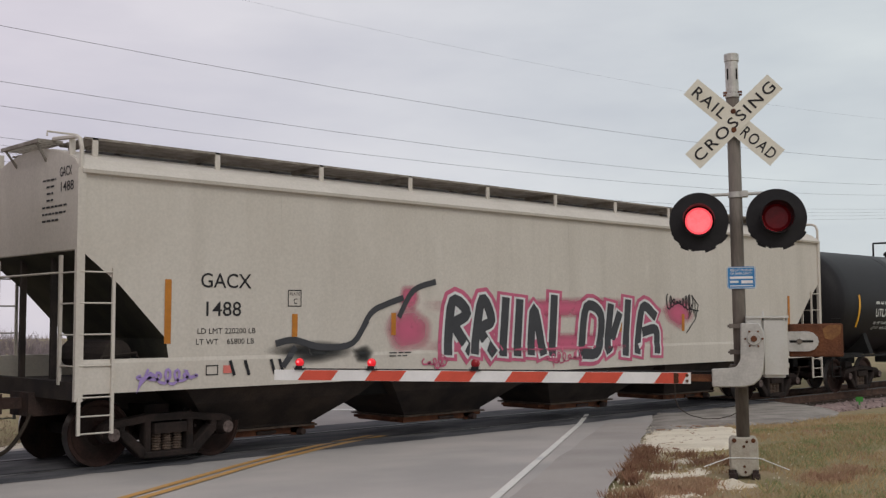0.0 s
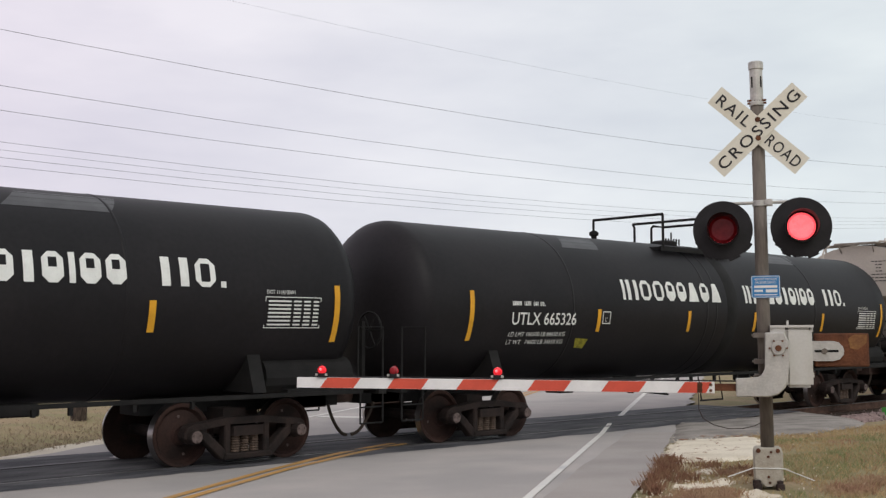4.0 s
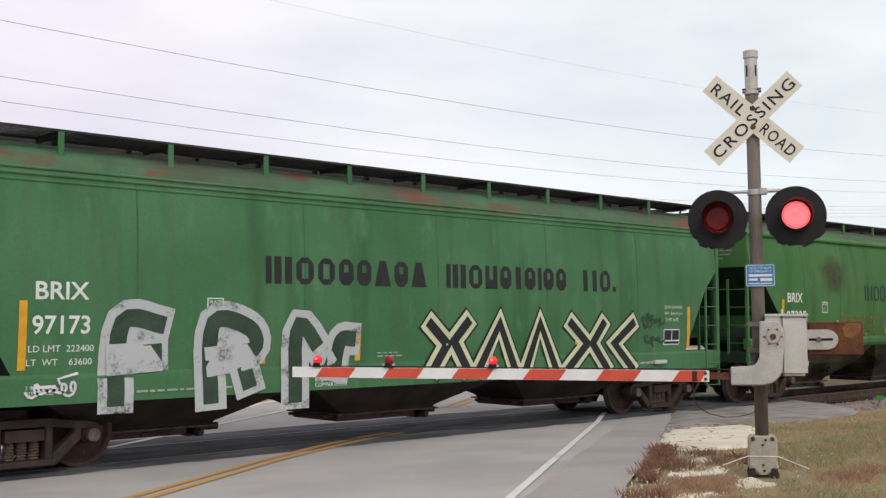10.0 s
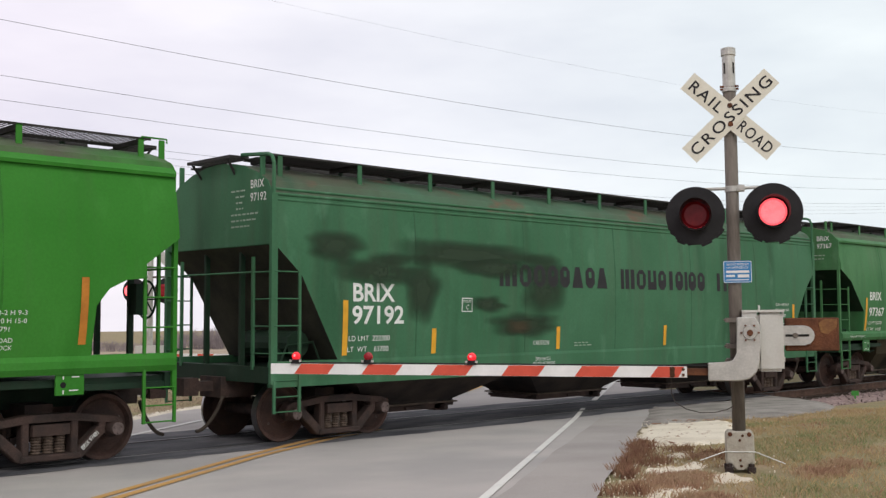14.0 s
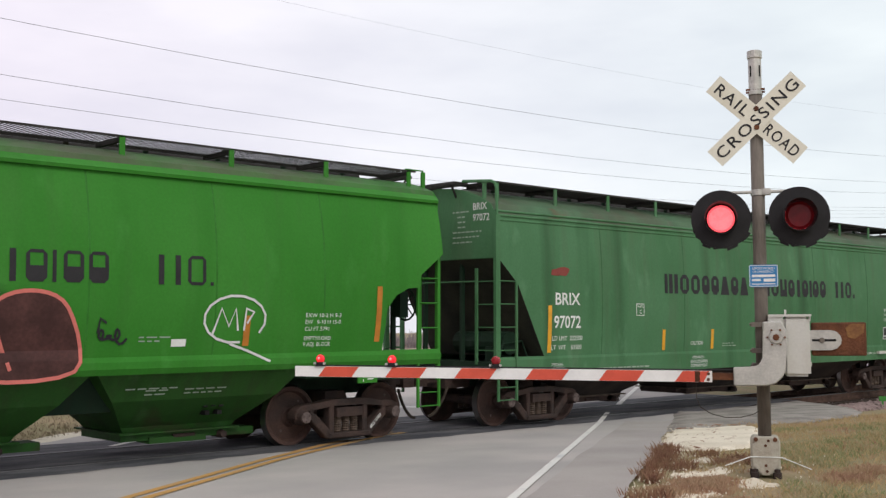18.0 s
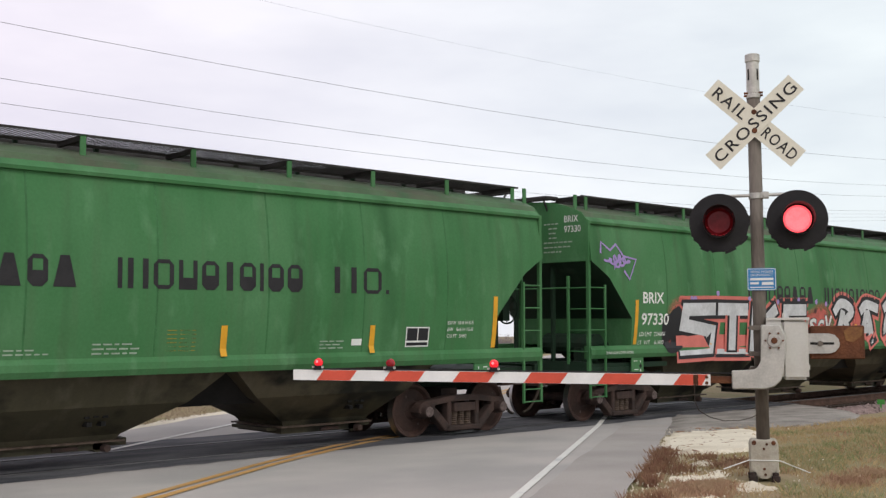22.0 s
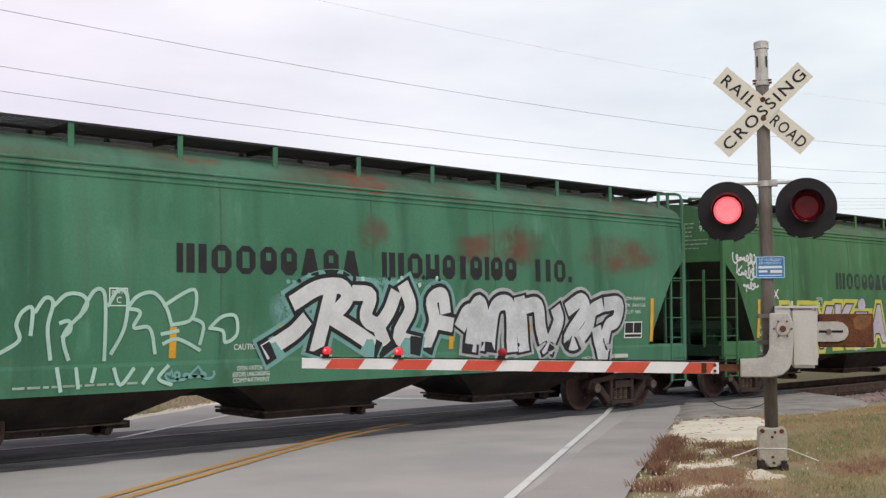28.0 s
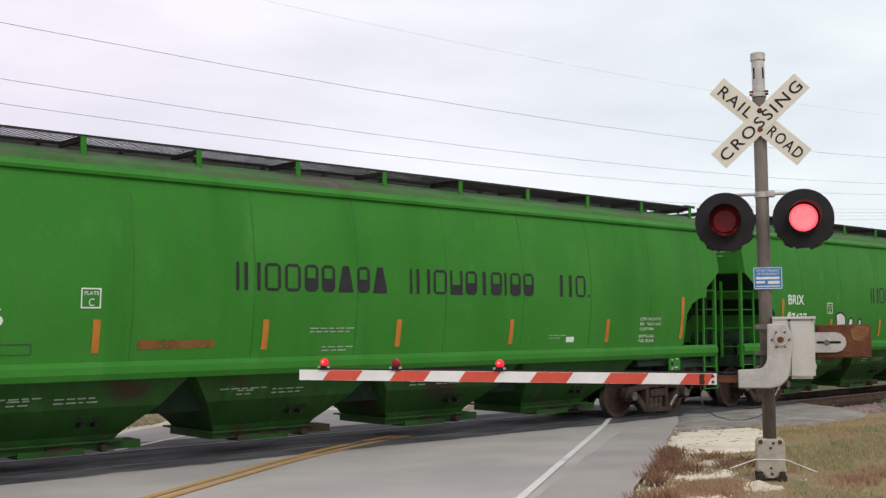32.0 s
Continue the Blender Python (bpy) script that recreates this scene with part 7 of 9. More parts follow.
def common_stencils(kind, car, s):
    """The printed notices that cars of one build share."""
    if kind == "D":
        write(car, s, "EXW 10-8 H 8-9", 6.30, 2.16, 0.07, 0.62)
        write(car, s, "EW   8-6 H 15-0", 6.30, 2.03, 0.07, 0.62)
        write(car, s, "CU FT  5400", 6.32, 1.90, 0.07, 0.45)
        test_panel(car, s, 6.28, 1.42)
        write(car, s, "CAUTION", -2.5, 1.41, 0.085, 0.45)
        for k, t in enumerate(("OPEN HATCH", "BEFORE UNLOADING", "COMPARTMENT")):
            write(car, s, t, -2.45 if k == 0 else -2.52, 1.12 - 0.085 * k, 0.065, 0.42 if k == 0 else 0.62)
        small_print(car, s, -5.6, 1.0, 1, 1.9, 0.05)
        write(car, s, "2 INCH HF", -6.9, 1.10, 0.05, 0.32)
        write(car, s, "COMP SHOES", -6.9, 1.03, 0.05, 0.36)
        write(car, s, "2 INCH HF COMP SHOES", 5.0, 1.05, 0.05, 0.9)
        small_print(car, s, -1.3, 1.42, 2, 0.4, 0.03)
        outline_box(car, s, -4.38, -4.12, 2.02, 2.26, 0.015)
        write(car, s, "PLATE", -4.35, 2.18, 0.045, 0.2)
        write(car, s, "C", -4.28, 2.06, 0.085, 0.07)
        bm = bmesh.new()
        box(bm, 5.9, 6.3, -1.60, -1.52, 1.05, 1.12)
        part("card_holder", bm, M_CASE, car, "small pale card holder on the sill")
    elif kind == "E":
        write(car, s, "EXW 10-8 H 8-5", 6.2, 1.92, 0.06, 0.6)
        write(car, s, "EW   8-6 H 15-0", 6.2, 1.81, 0.06, 0.6)
        write(car, s, "CU FT  5460", 6.2, 1.70, 0.06, 0.45)
        test_panel(car, s, 5.3, 1.56, 0.5, 0.32)
        small_print(car, s, -1.6, 1.60, 2, 1.0, 0.03)
        small_print(car, s, 0.0, 1.66, 3, 0.7, 0.035)
        small_print(car, s, 3.6, 1.66, 3, 0.4, 0.03)
        decal("small_label", [(4.2, 1.6), (4.4, 1.6), (4.4, 1.7), (4.2, 1.7)], [range(4)], M_LETTER_W, car, s, 0.008, "small white label")
        write(car, s, "2 INCH HF COMP SHOES", -8.15, 1.34, 0.055, 0.85)
        for k in range(6):
            small_print(car, s, 1.05, 1.84 - 0.055 * k, 1, 0.42, 0.022, P_OLDSTENCIL)
    elif kind == "F":
        write(car, s, "EXW 10-2 H 9-3", 6.15, 1.98, 0.06, 0.66)
        write(car, s, "EW   9-10 H 15-0", 6.15, 1.88, 0.06, 0.66)
        write(car, s, "CU FT 5791", 6.15, 1.78, 0.06, 0.45)
        write(car, s, "EMPTY/LOAD", 6.15, 1.64, 0.06, 0.5)
        write(car, s, "9 ADJ. BLOCK", 6.15, 1.55, 0.06, 0.5)
        small_print(car, s, -1.8, 1.86, 2, 0.85, 0.03)
        small_print(car, s, -1.55, 1.58, 2, 0.5, 0.03)
        small_print(car, s, 3.5, 1.70, 2, 0.4, 0.03)
        decal("small_label", [(3.98, 1.58), (4.2, 1.58), (4.2, 1.68), (3.98, 1.68)], [range(4)], M_LETTER_W, car, s, 0.008, "small white label")
        decal("paint_patch", [(-4.55, 1.60), (-3.4, 1.61), (-3.4, 1.72), (-4.55, 1.73)], [range(4)], P_ORANGEWORN, car, s, 0.007, "brown rust-stained rectangle")
        outline_box(car, s, -6.35, -5.95, 1.56, 1.70, 0.012, P_FADEBLACK)


def paint_train(c):
    """What sets each car apart: graffiti, patches and stains."""
    car, s = c["gacx"]
    outline_box(car, s, -6.6, -6.35, 2.19, 2.44, 0.015, M_LETTER_K)
    write(car, s, "PLATE", -6.57, 2.36, 0.045, 0.19, M_LETTER_K)
    write(car, s, "C", -6.5, 2.23, 0.085, 0.07, M_LETTER_K)
    for x0, x1, z0, z1, k in ((-4.75, -3.6, 1.45, 2.2, 1), (-3.9, 3.6, 2.0, 2.42, 2), (-4.0, 3.2, 1.35, 1.75, 3), (3.0, 4.2, 1.75, 2.5, 4), (-4.4, -3.9, 2.1, 2.6, 5)):
        patch(car, s, x0, x1, z0, z1, P_PINKHAZE, k, 0.005 + 0.0006 * k, 0.25, "pink sprayed haze")
    fat_strokes(car, s, [[(-3.28, 1.46), (-3.17, 2.3), (-2.81, 2.1), (-3.2, 1.91)],
                      [(-2.77, 1.48), (-3.11, 1.87)],
                      [(-2.63, 1.46), (-2.45, 2.34), (-2.2, 1.98), (-2.47, 1.81), (-2.18, 1.43)],
                      [(-1.83, 2.32), (-1.91, 1.41)],
                      [(-1.46, 2.29), (-1.53, 1.4)],
                      [(-1.16, 1.41), (-1.07, 2.19), (-0.83, 1.4)],
                      [(-0.49, 2.38), (-0.56, 1.38)],
                      [(0.31, 1.36), (0.46, 2.22), (0.92, 2.07), (0.81, 1.39), (0.39, 1.33)],
                      [(1.23, 2.23), (1.12, 1.38), (1.5, 2.07)],
                      [(1.8, 2.32), (1.7, 1.33)],
                      [(2.1, 1.36), (2.29, 2.23), (2.71, 2.07)],
                      [(2.35, 1.74), (2.76, 1.77), (2.78, 1.35)]], 0.20, P_DARKGREY, P_WHITE, 0.05, P_PINK, 0.13, "black graffiti letter with white and pink rims")
    for x0, x1, z0, z1, k in ((-6.95, -5.2, 1.35, 1.68, 1), (-5.4, -4.9, 1.3, 1.6, 2)):
        patch(car, s, x0, x1, z0, z1, P_BLACKHAZE, k + 7, 0.008, 0.4, "black sprayed smear")
    stroke("graffiti_outline", [curved(l) for l in [[(-6.78, 1.65), (-6.47, 1.69), (-5.97, 1.58), (-5.35, 1.63), (-4.99, 2.09), (-4.66, 2.24), (-4.32, 2.34)],
                      [(-4.37, 2.06), (-4.07, 2.47), (-3.59, 2.62)],
                      [(-6.67, 1.33), (-6.47, 1.56)],
                      [(-5.08, 1.95), (-5.26, 1.71)]]], 0.1, P_DARKGREY, car, s, 0.011, "black sprayed branch")
    stroke("graffiti_outline", [[(4.1, 2.5), (4.35, 2.3), (4.25, 2.0), (3.9, 1.7)]], 0.03, P_BLACK, car, s, 0.011, "black sprayed line")
    scribble(car, s, 3.1, 4.2, 2.15, 2.55, P_BLACK, 0.035, 8, 8)
    scribble(car, s, -9.1, -8.1, 1.1, 1.35, P_VIOLET, 0.04, 4, 6)
    scribble(car, s, -3.9, -3.3, 1.15, 1.4, P_PINK, 0.03, 3, 4)
    scribble(car, s, -0.9, 0.4, 1.15, 1.4, P_PINK, 0.03, 5, 7)
    for x in (-7.6, -7.35, -6.9, -6.75):
        stroke("tag", [[(x, 1.40), (x + 0.06, 1.22)]], 0.05, P_BLACK, car, s, 0.012, "short black drip")
    outline_box(car, s, -8.0, -7.8, 1.22, 1.36, 0.015, M_LETTER_K)
    decal("small_label", [(-7.72, 1.24), (-7.58, 1.24), (-7.58, 1.35), (-7.72, 1.35)], [range(4)], P_CORAL, car, s, 0.01, "small red label")
    small_print(car, s, -4.6, 1.45, 2, 0.45, 0.03, M_LETTER_K)
    end_marks(car, 9.87, "1488", "GACX", M_LETTER_K)

    car, s = c["utcx"]
    for x0, x1, z0, z1, k in ((-6.45, -5.6, 1.0, 2.15, 1), (-2.1, -1.3, 1.0, 2.15, 2), (-5.9, -1.5, 0.98, 1.5, 3), (-4.7, -4.2, 1.3, 2.2, 4)):
        h = rounded(x0 - 0.08, x1 + 0.08, z0 - 0.02, z1 + 0.08, k, 26, 2.4, 0.2)
        decal("graffiti_halo", h, [range(len(h))], P_RED, car, s, 0.005 + 0.0005 * k, "red graffiti edge")
        patch(car, s, x0, x1, z0, z1, P_ORANGE, k, 0.0075 + 0.0005 * k, 0.2, "orange sprayed cloud")
    rng = random.Random(5)
    for _ in range(22):
        x = rng.choice((rng.uniform(-6.3, -5.7), rng.uniform(-1.9, -1.45)))
        z = rng.uniform(1.2, 2.0)
        patch(car, s, x - 0.05, x + 0.05, z - 0.05, z + 0.05, P_DEEPRED, x, 0.0105, 0.1, "dark red dot")
    blobs(car, s, [[(-5.65, 2.07), (-5.41, 2.24), (-5.03, 2.26), (-4.76, 2.08), (-4.78, 1.92), (-4.51, 1.76), (-4.33, 1.47), (-4.44, 1.21), (-4.83, 1.12), (-5.53, 1.15), (-5.86, 1.16), (-5.78, 1.31), (-5.64, 1.46), (-5.72, 1.72)]], P_WHITE, P_BLACK, 0.151,
          [[(-4.74, 1.93), (-4.99, 1.86), (-5.18, 1.80)],
                      [(-5.30, 1.55), (-5.46, 1.68), (-5.44, 1.85)],
                      [(-5.29, 1.42), (-4.96, 1.50), (-4.74, 1.40), (-4.88, 1.29), (-5.16, 1.34), (-5.29, 1.42)],
                      [(-4.89, 1.67), (-4.63, 1.59), (-4.54, 1.32)],
                      [(-5.61, 1.44), (-5.44, 1.34), (-5.21, 1.25)]], "white bubble graffiti letter")
    blobs(car, s, [[(-3.93, 2.36), (-3.66, 2.43), (-3.55, 2.14), (-3.17, 1.79), (-2.99, 1.33), (-2.96, 1.05), (-3.46, 1.06), (-3.66, 1.18), (-4.00, 1.07), (-4.24, 1.12), (-4.16, 1.60), (-4.04, 2.07)],
                      [(-3.08, 2.24), (-2.79, 2.29), (-2.63, 2.19), (-2.31, 2.33), (-1.92, 2.25), (-1.67, 1.88), (-1.77, 1.44), (-2.16, 1.11), (-2.57, 1.08), (-2.81, 1.30), (-2.77, 1.62), (-3.01, 1.82), (-3.14, 2.04)]], P_MINT, P_BLACK, 0.137,
          [[(-3.59, 2.02), (-3.48, 1.84), (-3.69, 1.81), (-3.59, 2.02)],
                      [(-3.79, 1.58), (-3.39, 1.66), (-3.50, 1.37), (-3.71, 1.22), (-3.79, 1.58)],
                      [(-3.74, 1.30), (-3.71, 1.08)],
                      [(-2.47, 1.66), (-2.43, 1.86), (-2.18, 1.99), (-1.97, 1.93), (-2.06, 1.76), (-2.31, 1.66), (-2.47, 1.66)],
                      [(-2.92, 1.72), (-2.65, 1.80), (-2.71, 1.62), (-2.92, 1.72)],
                      [(-1.86, 2.16), (-1.80, 1.83), (-1.93, 1.51)]], "pale mint bubble graffiti letter")
    for x, z, rx, rz in ((-4.329, 2.009, 0.11, 0.14), (-3.255, 2.288, 0.085, 0.17)):
        patch(car, s, x - rx - 0.035, x + rx + 0.035, z - rz - 0.035, z + rz + 0.035, P_BLACK, x, 0.014, 0.1, "black rim")
        patch(car, s, x - rx, x + rx, z - rz, z + rz, P_WHITE, x, 0.0155, 0.1, "white dot")
    for x, z, rx, rz in ((-5.134, 1.776, 0.07, 0.07), (-4.956, 1.408, 0.16, 0.06), (-3.598, 1.415, 0.09, 0.13), (-2.246, 1.799, 0.09, 0.1)):
        patch(car, s, x - rx, x + rx, z - rz, z + rz, P_ORANGE, x, 0.0215, 0.2, "orange inner patch")
    stroke("tag", [[(-6.75 + 0.16 * math.cos(a), 1.14 + 0.16 * math.sin(a)) for a in [k * math.pi / 6 for k in range(13)]], [(-6.75, 1.14), (-6.75, 1.3)], [(-6.75, 1.14), (-6.87, 1.03)], [(-6.75, 1.14), (-6.63, 1.03)]], 0.03, P_BLACK, car, s, 0.012, "black ring mark")
    for x0, x1, z0, z1, k in ((-0.796, 0.128, 1.33, 1.75, 2), (-0.263, 1.063, 1.388, 1.782, 3), (0.266, 1.263, 1.075, 1.623, 4), (-0.294, 0.004, 2.003, 2.167, 5), (-1.303, -0.574, 1.331, 1.468, 6), (-0.663, -0.558, 1.987, 2.059, 7), (1.015, 1.12, 1.945, 2.039, 8), (1.167, 1.319, 1.429, 1.504, 9), (-0.334, 0.303, 1.099, 1.238, 10)):
        patch(car, s, x0, x1, z0, z1, P_ORANGE, k + 3, 0.006 + 0.0003 * k, 0.25, "orange sprayed cloud")
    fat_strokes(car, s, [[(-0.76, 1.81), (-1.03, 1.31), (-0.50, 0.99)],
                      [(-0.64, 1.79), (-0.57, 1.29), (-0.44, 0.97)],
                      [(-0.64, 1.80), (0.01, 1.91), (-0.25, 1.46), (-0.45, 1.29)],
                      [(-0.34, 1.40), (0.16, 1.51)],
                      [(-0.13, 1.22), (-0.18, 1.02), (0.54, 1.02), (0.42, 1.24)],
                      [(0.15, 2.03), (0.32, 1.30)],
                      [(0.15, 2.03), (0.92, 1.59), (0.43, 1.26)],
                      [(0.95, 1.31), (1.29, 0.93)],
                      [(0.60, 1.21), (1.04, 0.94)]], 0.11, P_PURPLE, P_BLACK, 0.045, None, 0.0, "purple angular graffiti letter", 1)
    scribble(car, s, 0.649, 0.988, 1.76, 1.93, P_BLACK, 0.03, 7, 5)
    scribble(car, s, 1.455, 2.185, 1.552, 1.761, P_BLACK, 0.06, 3, 6)
    scribble(car, s, 1.455, 2.166, 1.335, 1.511, P_BLACK, 0.055, 6, 6)
    stroke("graffiti_outline", [curved(l) for l in [[(2.21, 1.3), (2.44, 1.87), (2.82, 1.9), (3.02, 1.61), (2.73, 1.36), (2.45, 1.33)],
                      [(3.12, 1.83), (3.07, 1.36), (3.47, 1.38), (3.63, 1.83), (3.73, 1.42), (4.1, 1.45), (4.2, 1.79)],
                      [(4.26, 1.41), (4.42, 1.75), (4.81, 1.9), (5.21, 1.7), (5.03, 1.39), (4.7, 1.36)],
                      [(2.39, 1.94), (3.22, 1.87), (4.15, 1.85), (5.15, 1.94)]]], 0.06, P_DARKGREY, car, s, 0.012, "dark outlined graffiti letters")
    scribble(car, s, 5.45, 6.4, 1.45, 1.85, P_DARKGREY, 0.05, 9, 5)
    scribble(car, s, 6.5, 7.6, 1.95, 2.3, P_DARKGREY, 0.035, 12, 6)
    scribble(car, s, 7.0, 7.5, 1.6, 1.85, P_DARKGREY, 0.03, 13, 3)
    scribble(car, s, -8.0, -6.9, 2.45, 2.85, P_DARKGREY, 0.045, 2, 6)
    scribble(car, s, -7.3, -6.6, 1.6, 1.85, P_BLACK, 0.04, 14, 5)
    scribble(car, s, 6.6, 8.2, 1.05, 1.22, P_BLACK, 0.025, 15, 8)
    test_panel(car, s, 7.4, 1.62, 0.3, 0.3)
    end_marks(car, 8.85, "48854", "UTCX", M_LETTER_K)

    car, s = c["136"]
    bubbles(car, s, [(-4.95, -4.1, 1.0, 2.2), (-4.2, -3.4, 1.05, 2.24), (-3.45, -2.65, 1.02, 2.22)], P_BLACK, P_WHITE, 0.04, 1.0, None, True, "black bubble graffiti with white outlines")
    blobs(car, s, [[(-0.79, 1.77), (-0.67, 2.07), (-0.47, 2.14), (-0.23, 2.03), (0.05, 2.15), (0.3, 1.96), (0.31, 1.7), (0.1, 1.53), (0.33, 1.4), (0.31, 1.16), (0.02, 1.07), (-0.21, 0.93), (-0.44, 1.1), (-0.67, 1.25), (-0.72, 1.43), (-0.54, 1.54)],
                      [(0.28, 1.96), (0.48, 2.1), (0.75, 2.04), (0.89, 1.76), (0.98, 1.34), (0.93, 0.96), (0.67, 1), (0.39, 0.98), (0.25, 1.13), (0.33, 1.47)],
                      [(0.87, 1.91), (1.03, 2.11), (1.19, 2.06), (1.36, 2.17), (1.59, 2.06), (1.61, 1.82), (1.51, 1.57), (1.74, 1.36), (1.73, 1.08), (1.56, 0.94), (1.35, 1.06), (0.99, 0.99), (1.01, 1.4)],
                      [(1.6, 1.94), (1.81, 2.11), (2.13, 2.07), (2.23, 1.81), (2.18, 1.53), (2.4, 1.44), (2.41, 0.96), (2.08, 1.13), (1.7, 0.96), (1.76, 1.32), (1.54, 1.6)]] +
          [[(2.23, 1.88), (2.35, 2.07), (2.69, 2.19), (3.08, 2.01), (3.13, 1.68), (2.86, 1.49), (2.55, 1.5), (3.03, 1.17), (2.88, 0.91), (2.38, 0.96), (2.33, 1.37)]], P_BLACK, P_WHITE, 0.042,
          [[(-0.39, 1.46), (0.16, 1.54)],
                      [(-0.15, 2.04), (-0.18, 1.48)],
                      [(0.45, 1.41), (0.53, 1.64), (0.67, 1.53), (0.63, 1.26), (0.49, 1.27), (0.45, 1.44)],
                      [(0.88, 1.46), (1.08, 1.46)],
                      [(1.15, 1.64), (1.34, 1.65)],
                      [(1.25, 1.85), (1.24, 1.64)],
                      [(1.82, 1.66), (1.96, 1.78)],
                      [(1.87, 1.82), (1.89, 1.63)],
                      [(1.78, 1.75), (1.98, 1.7)],
                      [(2.32, 1.72), (2.46, 2.07)]], "black bubble graffiti with white outlines")
    scribble(car, s, -2.35, -1.2, 1.8, 2.0, P_WHITE, 0.035, 21, 7)
    scribble(car, s, -2.2, -1.1, 1.58, 1.78, P_WHITE, 0.035, 22, 8)
    scribble(car, s, 3.85, 4.6, 1.68, 1.92, P_WHITE, 0.04, 23, 5)
    scribble(car, s, 3.85, 4.5, 1.42, 1.64, P_WHITE, 0.04, 24, 5)
    scribble(car, s, 2.65, 3.3, 1.0, 1.2, P_WHITE, 0.04, 25, 4)
    patch(car, s, 2.35, 3.5, 2.62, 2.9, P_RUSTRED, 3.3, 0.012, 0.4, "rust-red repaint patch")
    decal("paint_patch", [(3.72, 2.63), (5.9, 2.66), (5.9, 2.78), (3.72, 2.80)], [range(4)], P_RUSTRED, car, s, 0.012, "rust-red repainted bar")
    decal("paint_patch", [(6.05, 2.66), (6.9, 2.68), (6.6, 2.77), (6.05, 2.79)], [range(4)], P_RUSTRED, car, s, 0.012, "rust-red repainted bar")
    end_marks(car, 8.28, "97136")

    car, s = c["325"]
    def worn_box(x0, x1, z0, z1):
        return [(x0, z0), (x0 + 0.02, z1), (x1, z1 - 0.01), (x1 - 0.02, z0 + 0.01), (x0, z0)]
    decal("graffiti_fill", [(-4.44, 1.51), (-3.92, 1.51), (-3.92, 1.76), (-4.44, 1.74)], [range(4)], P_ORANGEFILL, car, s, 0.007, "worn orange paint block")
    decal("graffiti_fill", [(-4.42, 1.28), (-3.90, 1.28), (-3.90, 1.43), (-4.42, 1.43)], [range(4)], P_ORANGEFILL, car, s, 0.007, "worn orange paint block")
    for lines in ([worn_box(-4.43, -3.92, 1.50, 1.97), [(-4.4, 1.85), (-3.95, 1.9)]],
                  [[(-3.85, 1.5), (-3.83, 1.98), (-3.5, 2.0), (-3.48, 1.5)], [(-3.72, 1.5), (-3.68, 1.85), (-3.6, 1.85), (-3.6, 1.5)]],
                  [worn_box(-3.38, -3.25, 1.5, 2.0)],
                  [[(-3.12, 1.5), (-3.1, 1.98), (-2.7, 1.98), (-2.72, 1.86), (-2.95, 1.86), (-2.95, 1.75), (-2.8, 1.75)], [(-3.0, 1.5), (-2.95, 1.62), (-2.7, 1.62)]],
                  [[(-2.6, 1.5), (-2.58, 1.98), (-2.2, 2.0), (-2.22, 1.74), (-2.42, 1.72), (-2.42, 1.5)]],
                  [[(-1.6, 1.55), (-1.55, 1.95), (-1.2, 1.98), (-1.15, 1.6), (-1.6, 1.55)]], [[(-0.95, 1.6), (-0.9, 1.95), (-0.6, 1.95)]]):
        stroke("graffiti_line", lines, 0.028, P_ORANGEFILL, car, s, 0.009, "thin worn orange graffiti outline")
    for x0, x1, z0, z1, k in ((4.6, 6.0, 2.2, 3.4, 1), (-5.5, -4.0, 2.4, 3.6, 2), (1.5, 2.6, 2.6, 3.5, 3)):
        patch(car, s, x0, x1, z0, z1, P_STAIN, k * 1.9, 0.004, 0.35, "brown rust stain")
    end_marks(car, 8.58, "97325")

    car, s = c["173"]
    fat_strokes(car, s, [[(-5.1, 1.9), (-5.64, 1.92), (-5.71, 0.92)],
                      [(-5.68, 1.49), (-5.14, 1.52)],
                      [(-4.3, 0.88), (-4.28, 1.91), (-3.69, 1.84), (-3.6, 1.54), (-4.22, 1.43)],
                      [(-3.8, 1.41), (-3.69, 1.06)],
                      [(-2.88, 0.82), (-2.83, 1.89), (-2.3, 1.3)],
                      [(-2.15, 1.19), (-2.05, 1.63), (-1.84, 1.66)]], 0.24, P_FADEBLACK, P_GREYWORN, 0.13, None, 0.0, "dark graffiti letter with a broad worn grey rim")
    fat_strokes(car, s, [[(-0.2, 1.88), (0.2, 1.54), (-0.1, 1.15)],
                      [(0.67, 1.91), (0.35, 1.59), (0.66, 1.12)],
                      [(0.95, 1.11), (1.45, 1.88), (1.83, 1.09)],
                      [(2.13, 1.08), (2.5, 1.88), (2.93, 1.05)],
                      [(3.35, 1.88), (3.85, 1.49), (3.29, 1.04)],
                      [(4.32, 1.87), (4, 1.49), (4.42, 1.01)],
                      [(5.25, 1.87), (4.67, 1.48), (5.22, 0.98)]], 0.17, P_BLACK, P_CREAM, 0.09, P_BLACK, 0.13, "cream and black angular graffiti letter", 1)
    scribble(car, s, 5.5, 6.3, 1.75, 2.1, P_FADEBLACK, 0.045, 31, 5)
    scribble(car, s, 5.6, 6.3, 1.45, 1.65, P_FADEBLACK, 0.04, 32, 3)
    scribble(car, s, -6.9, -6.2, 0.98, 1.2, P_WHITE, 0.035, 33, 5)
    end_marks(car, 8.28, "97173")

    car, s = c["367"]
    end_marks(car, 8.58, "97367")

    car, s = c["192"]
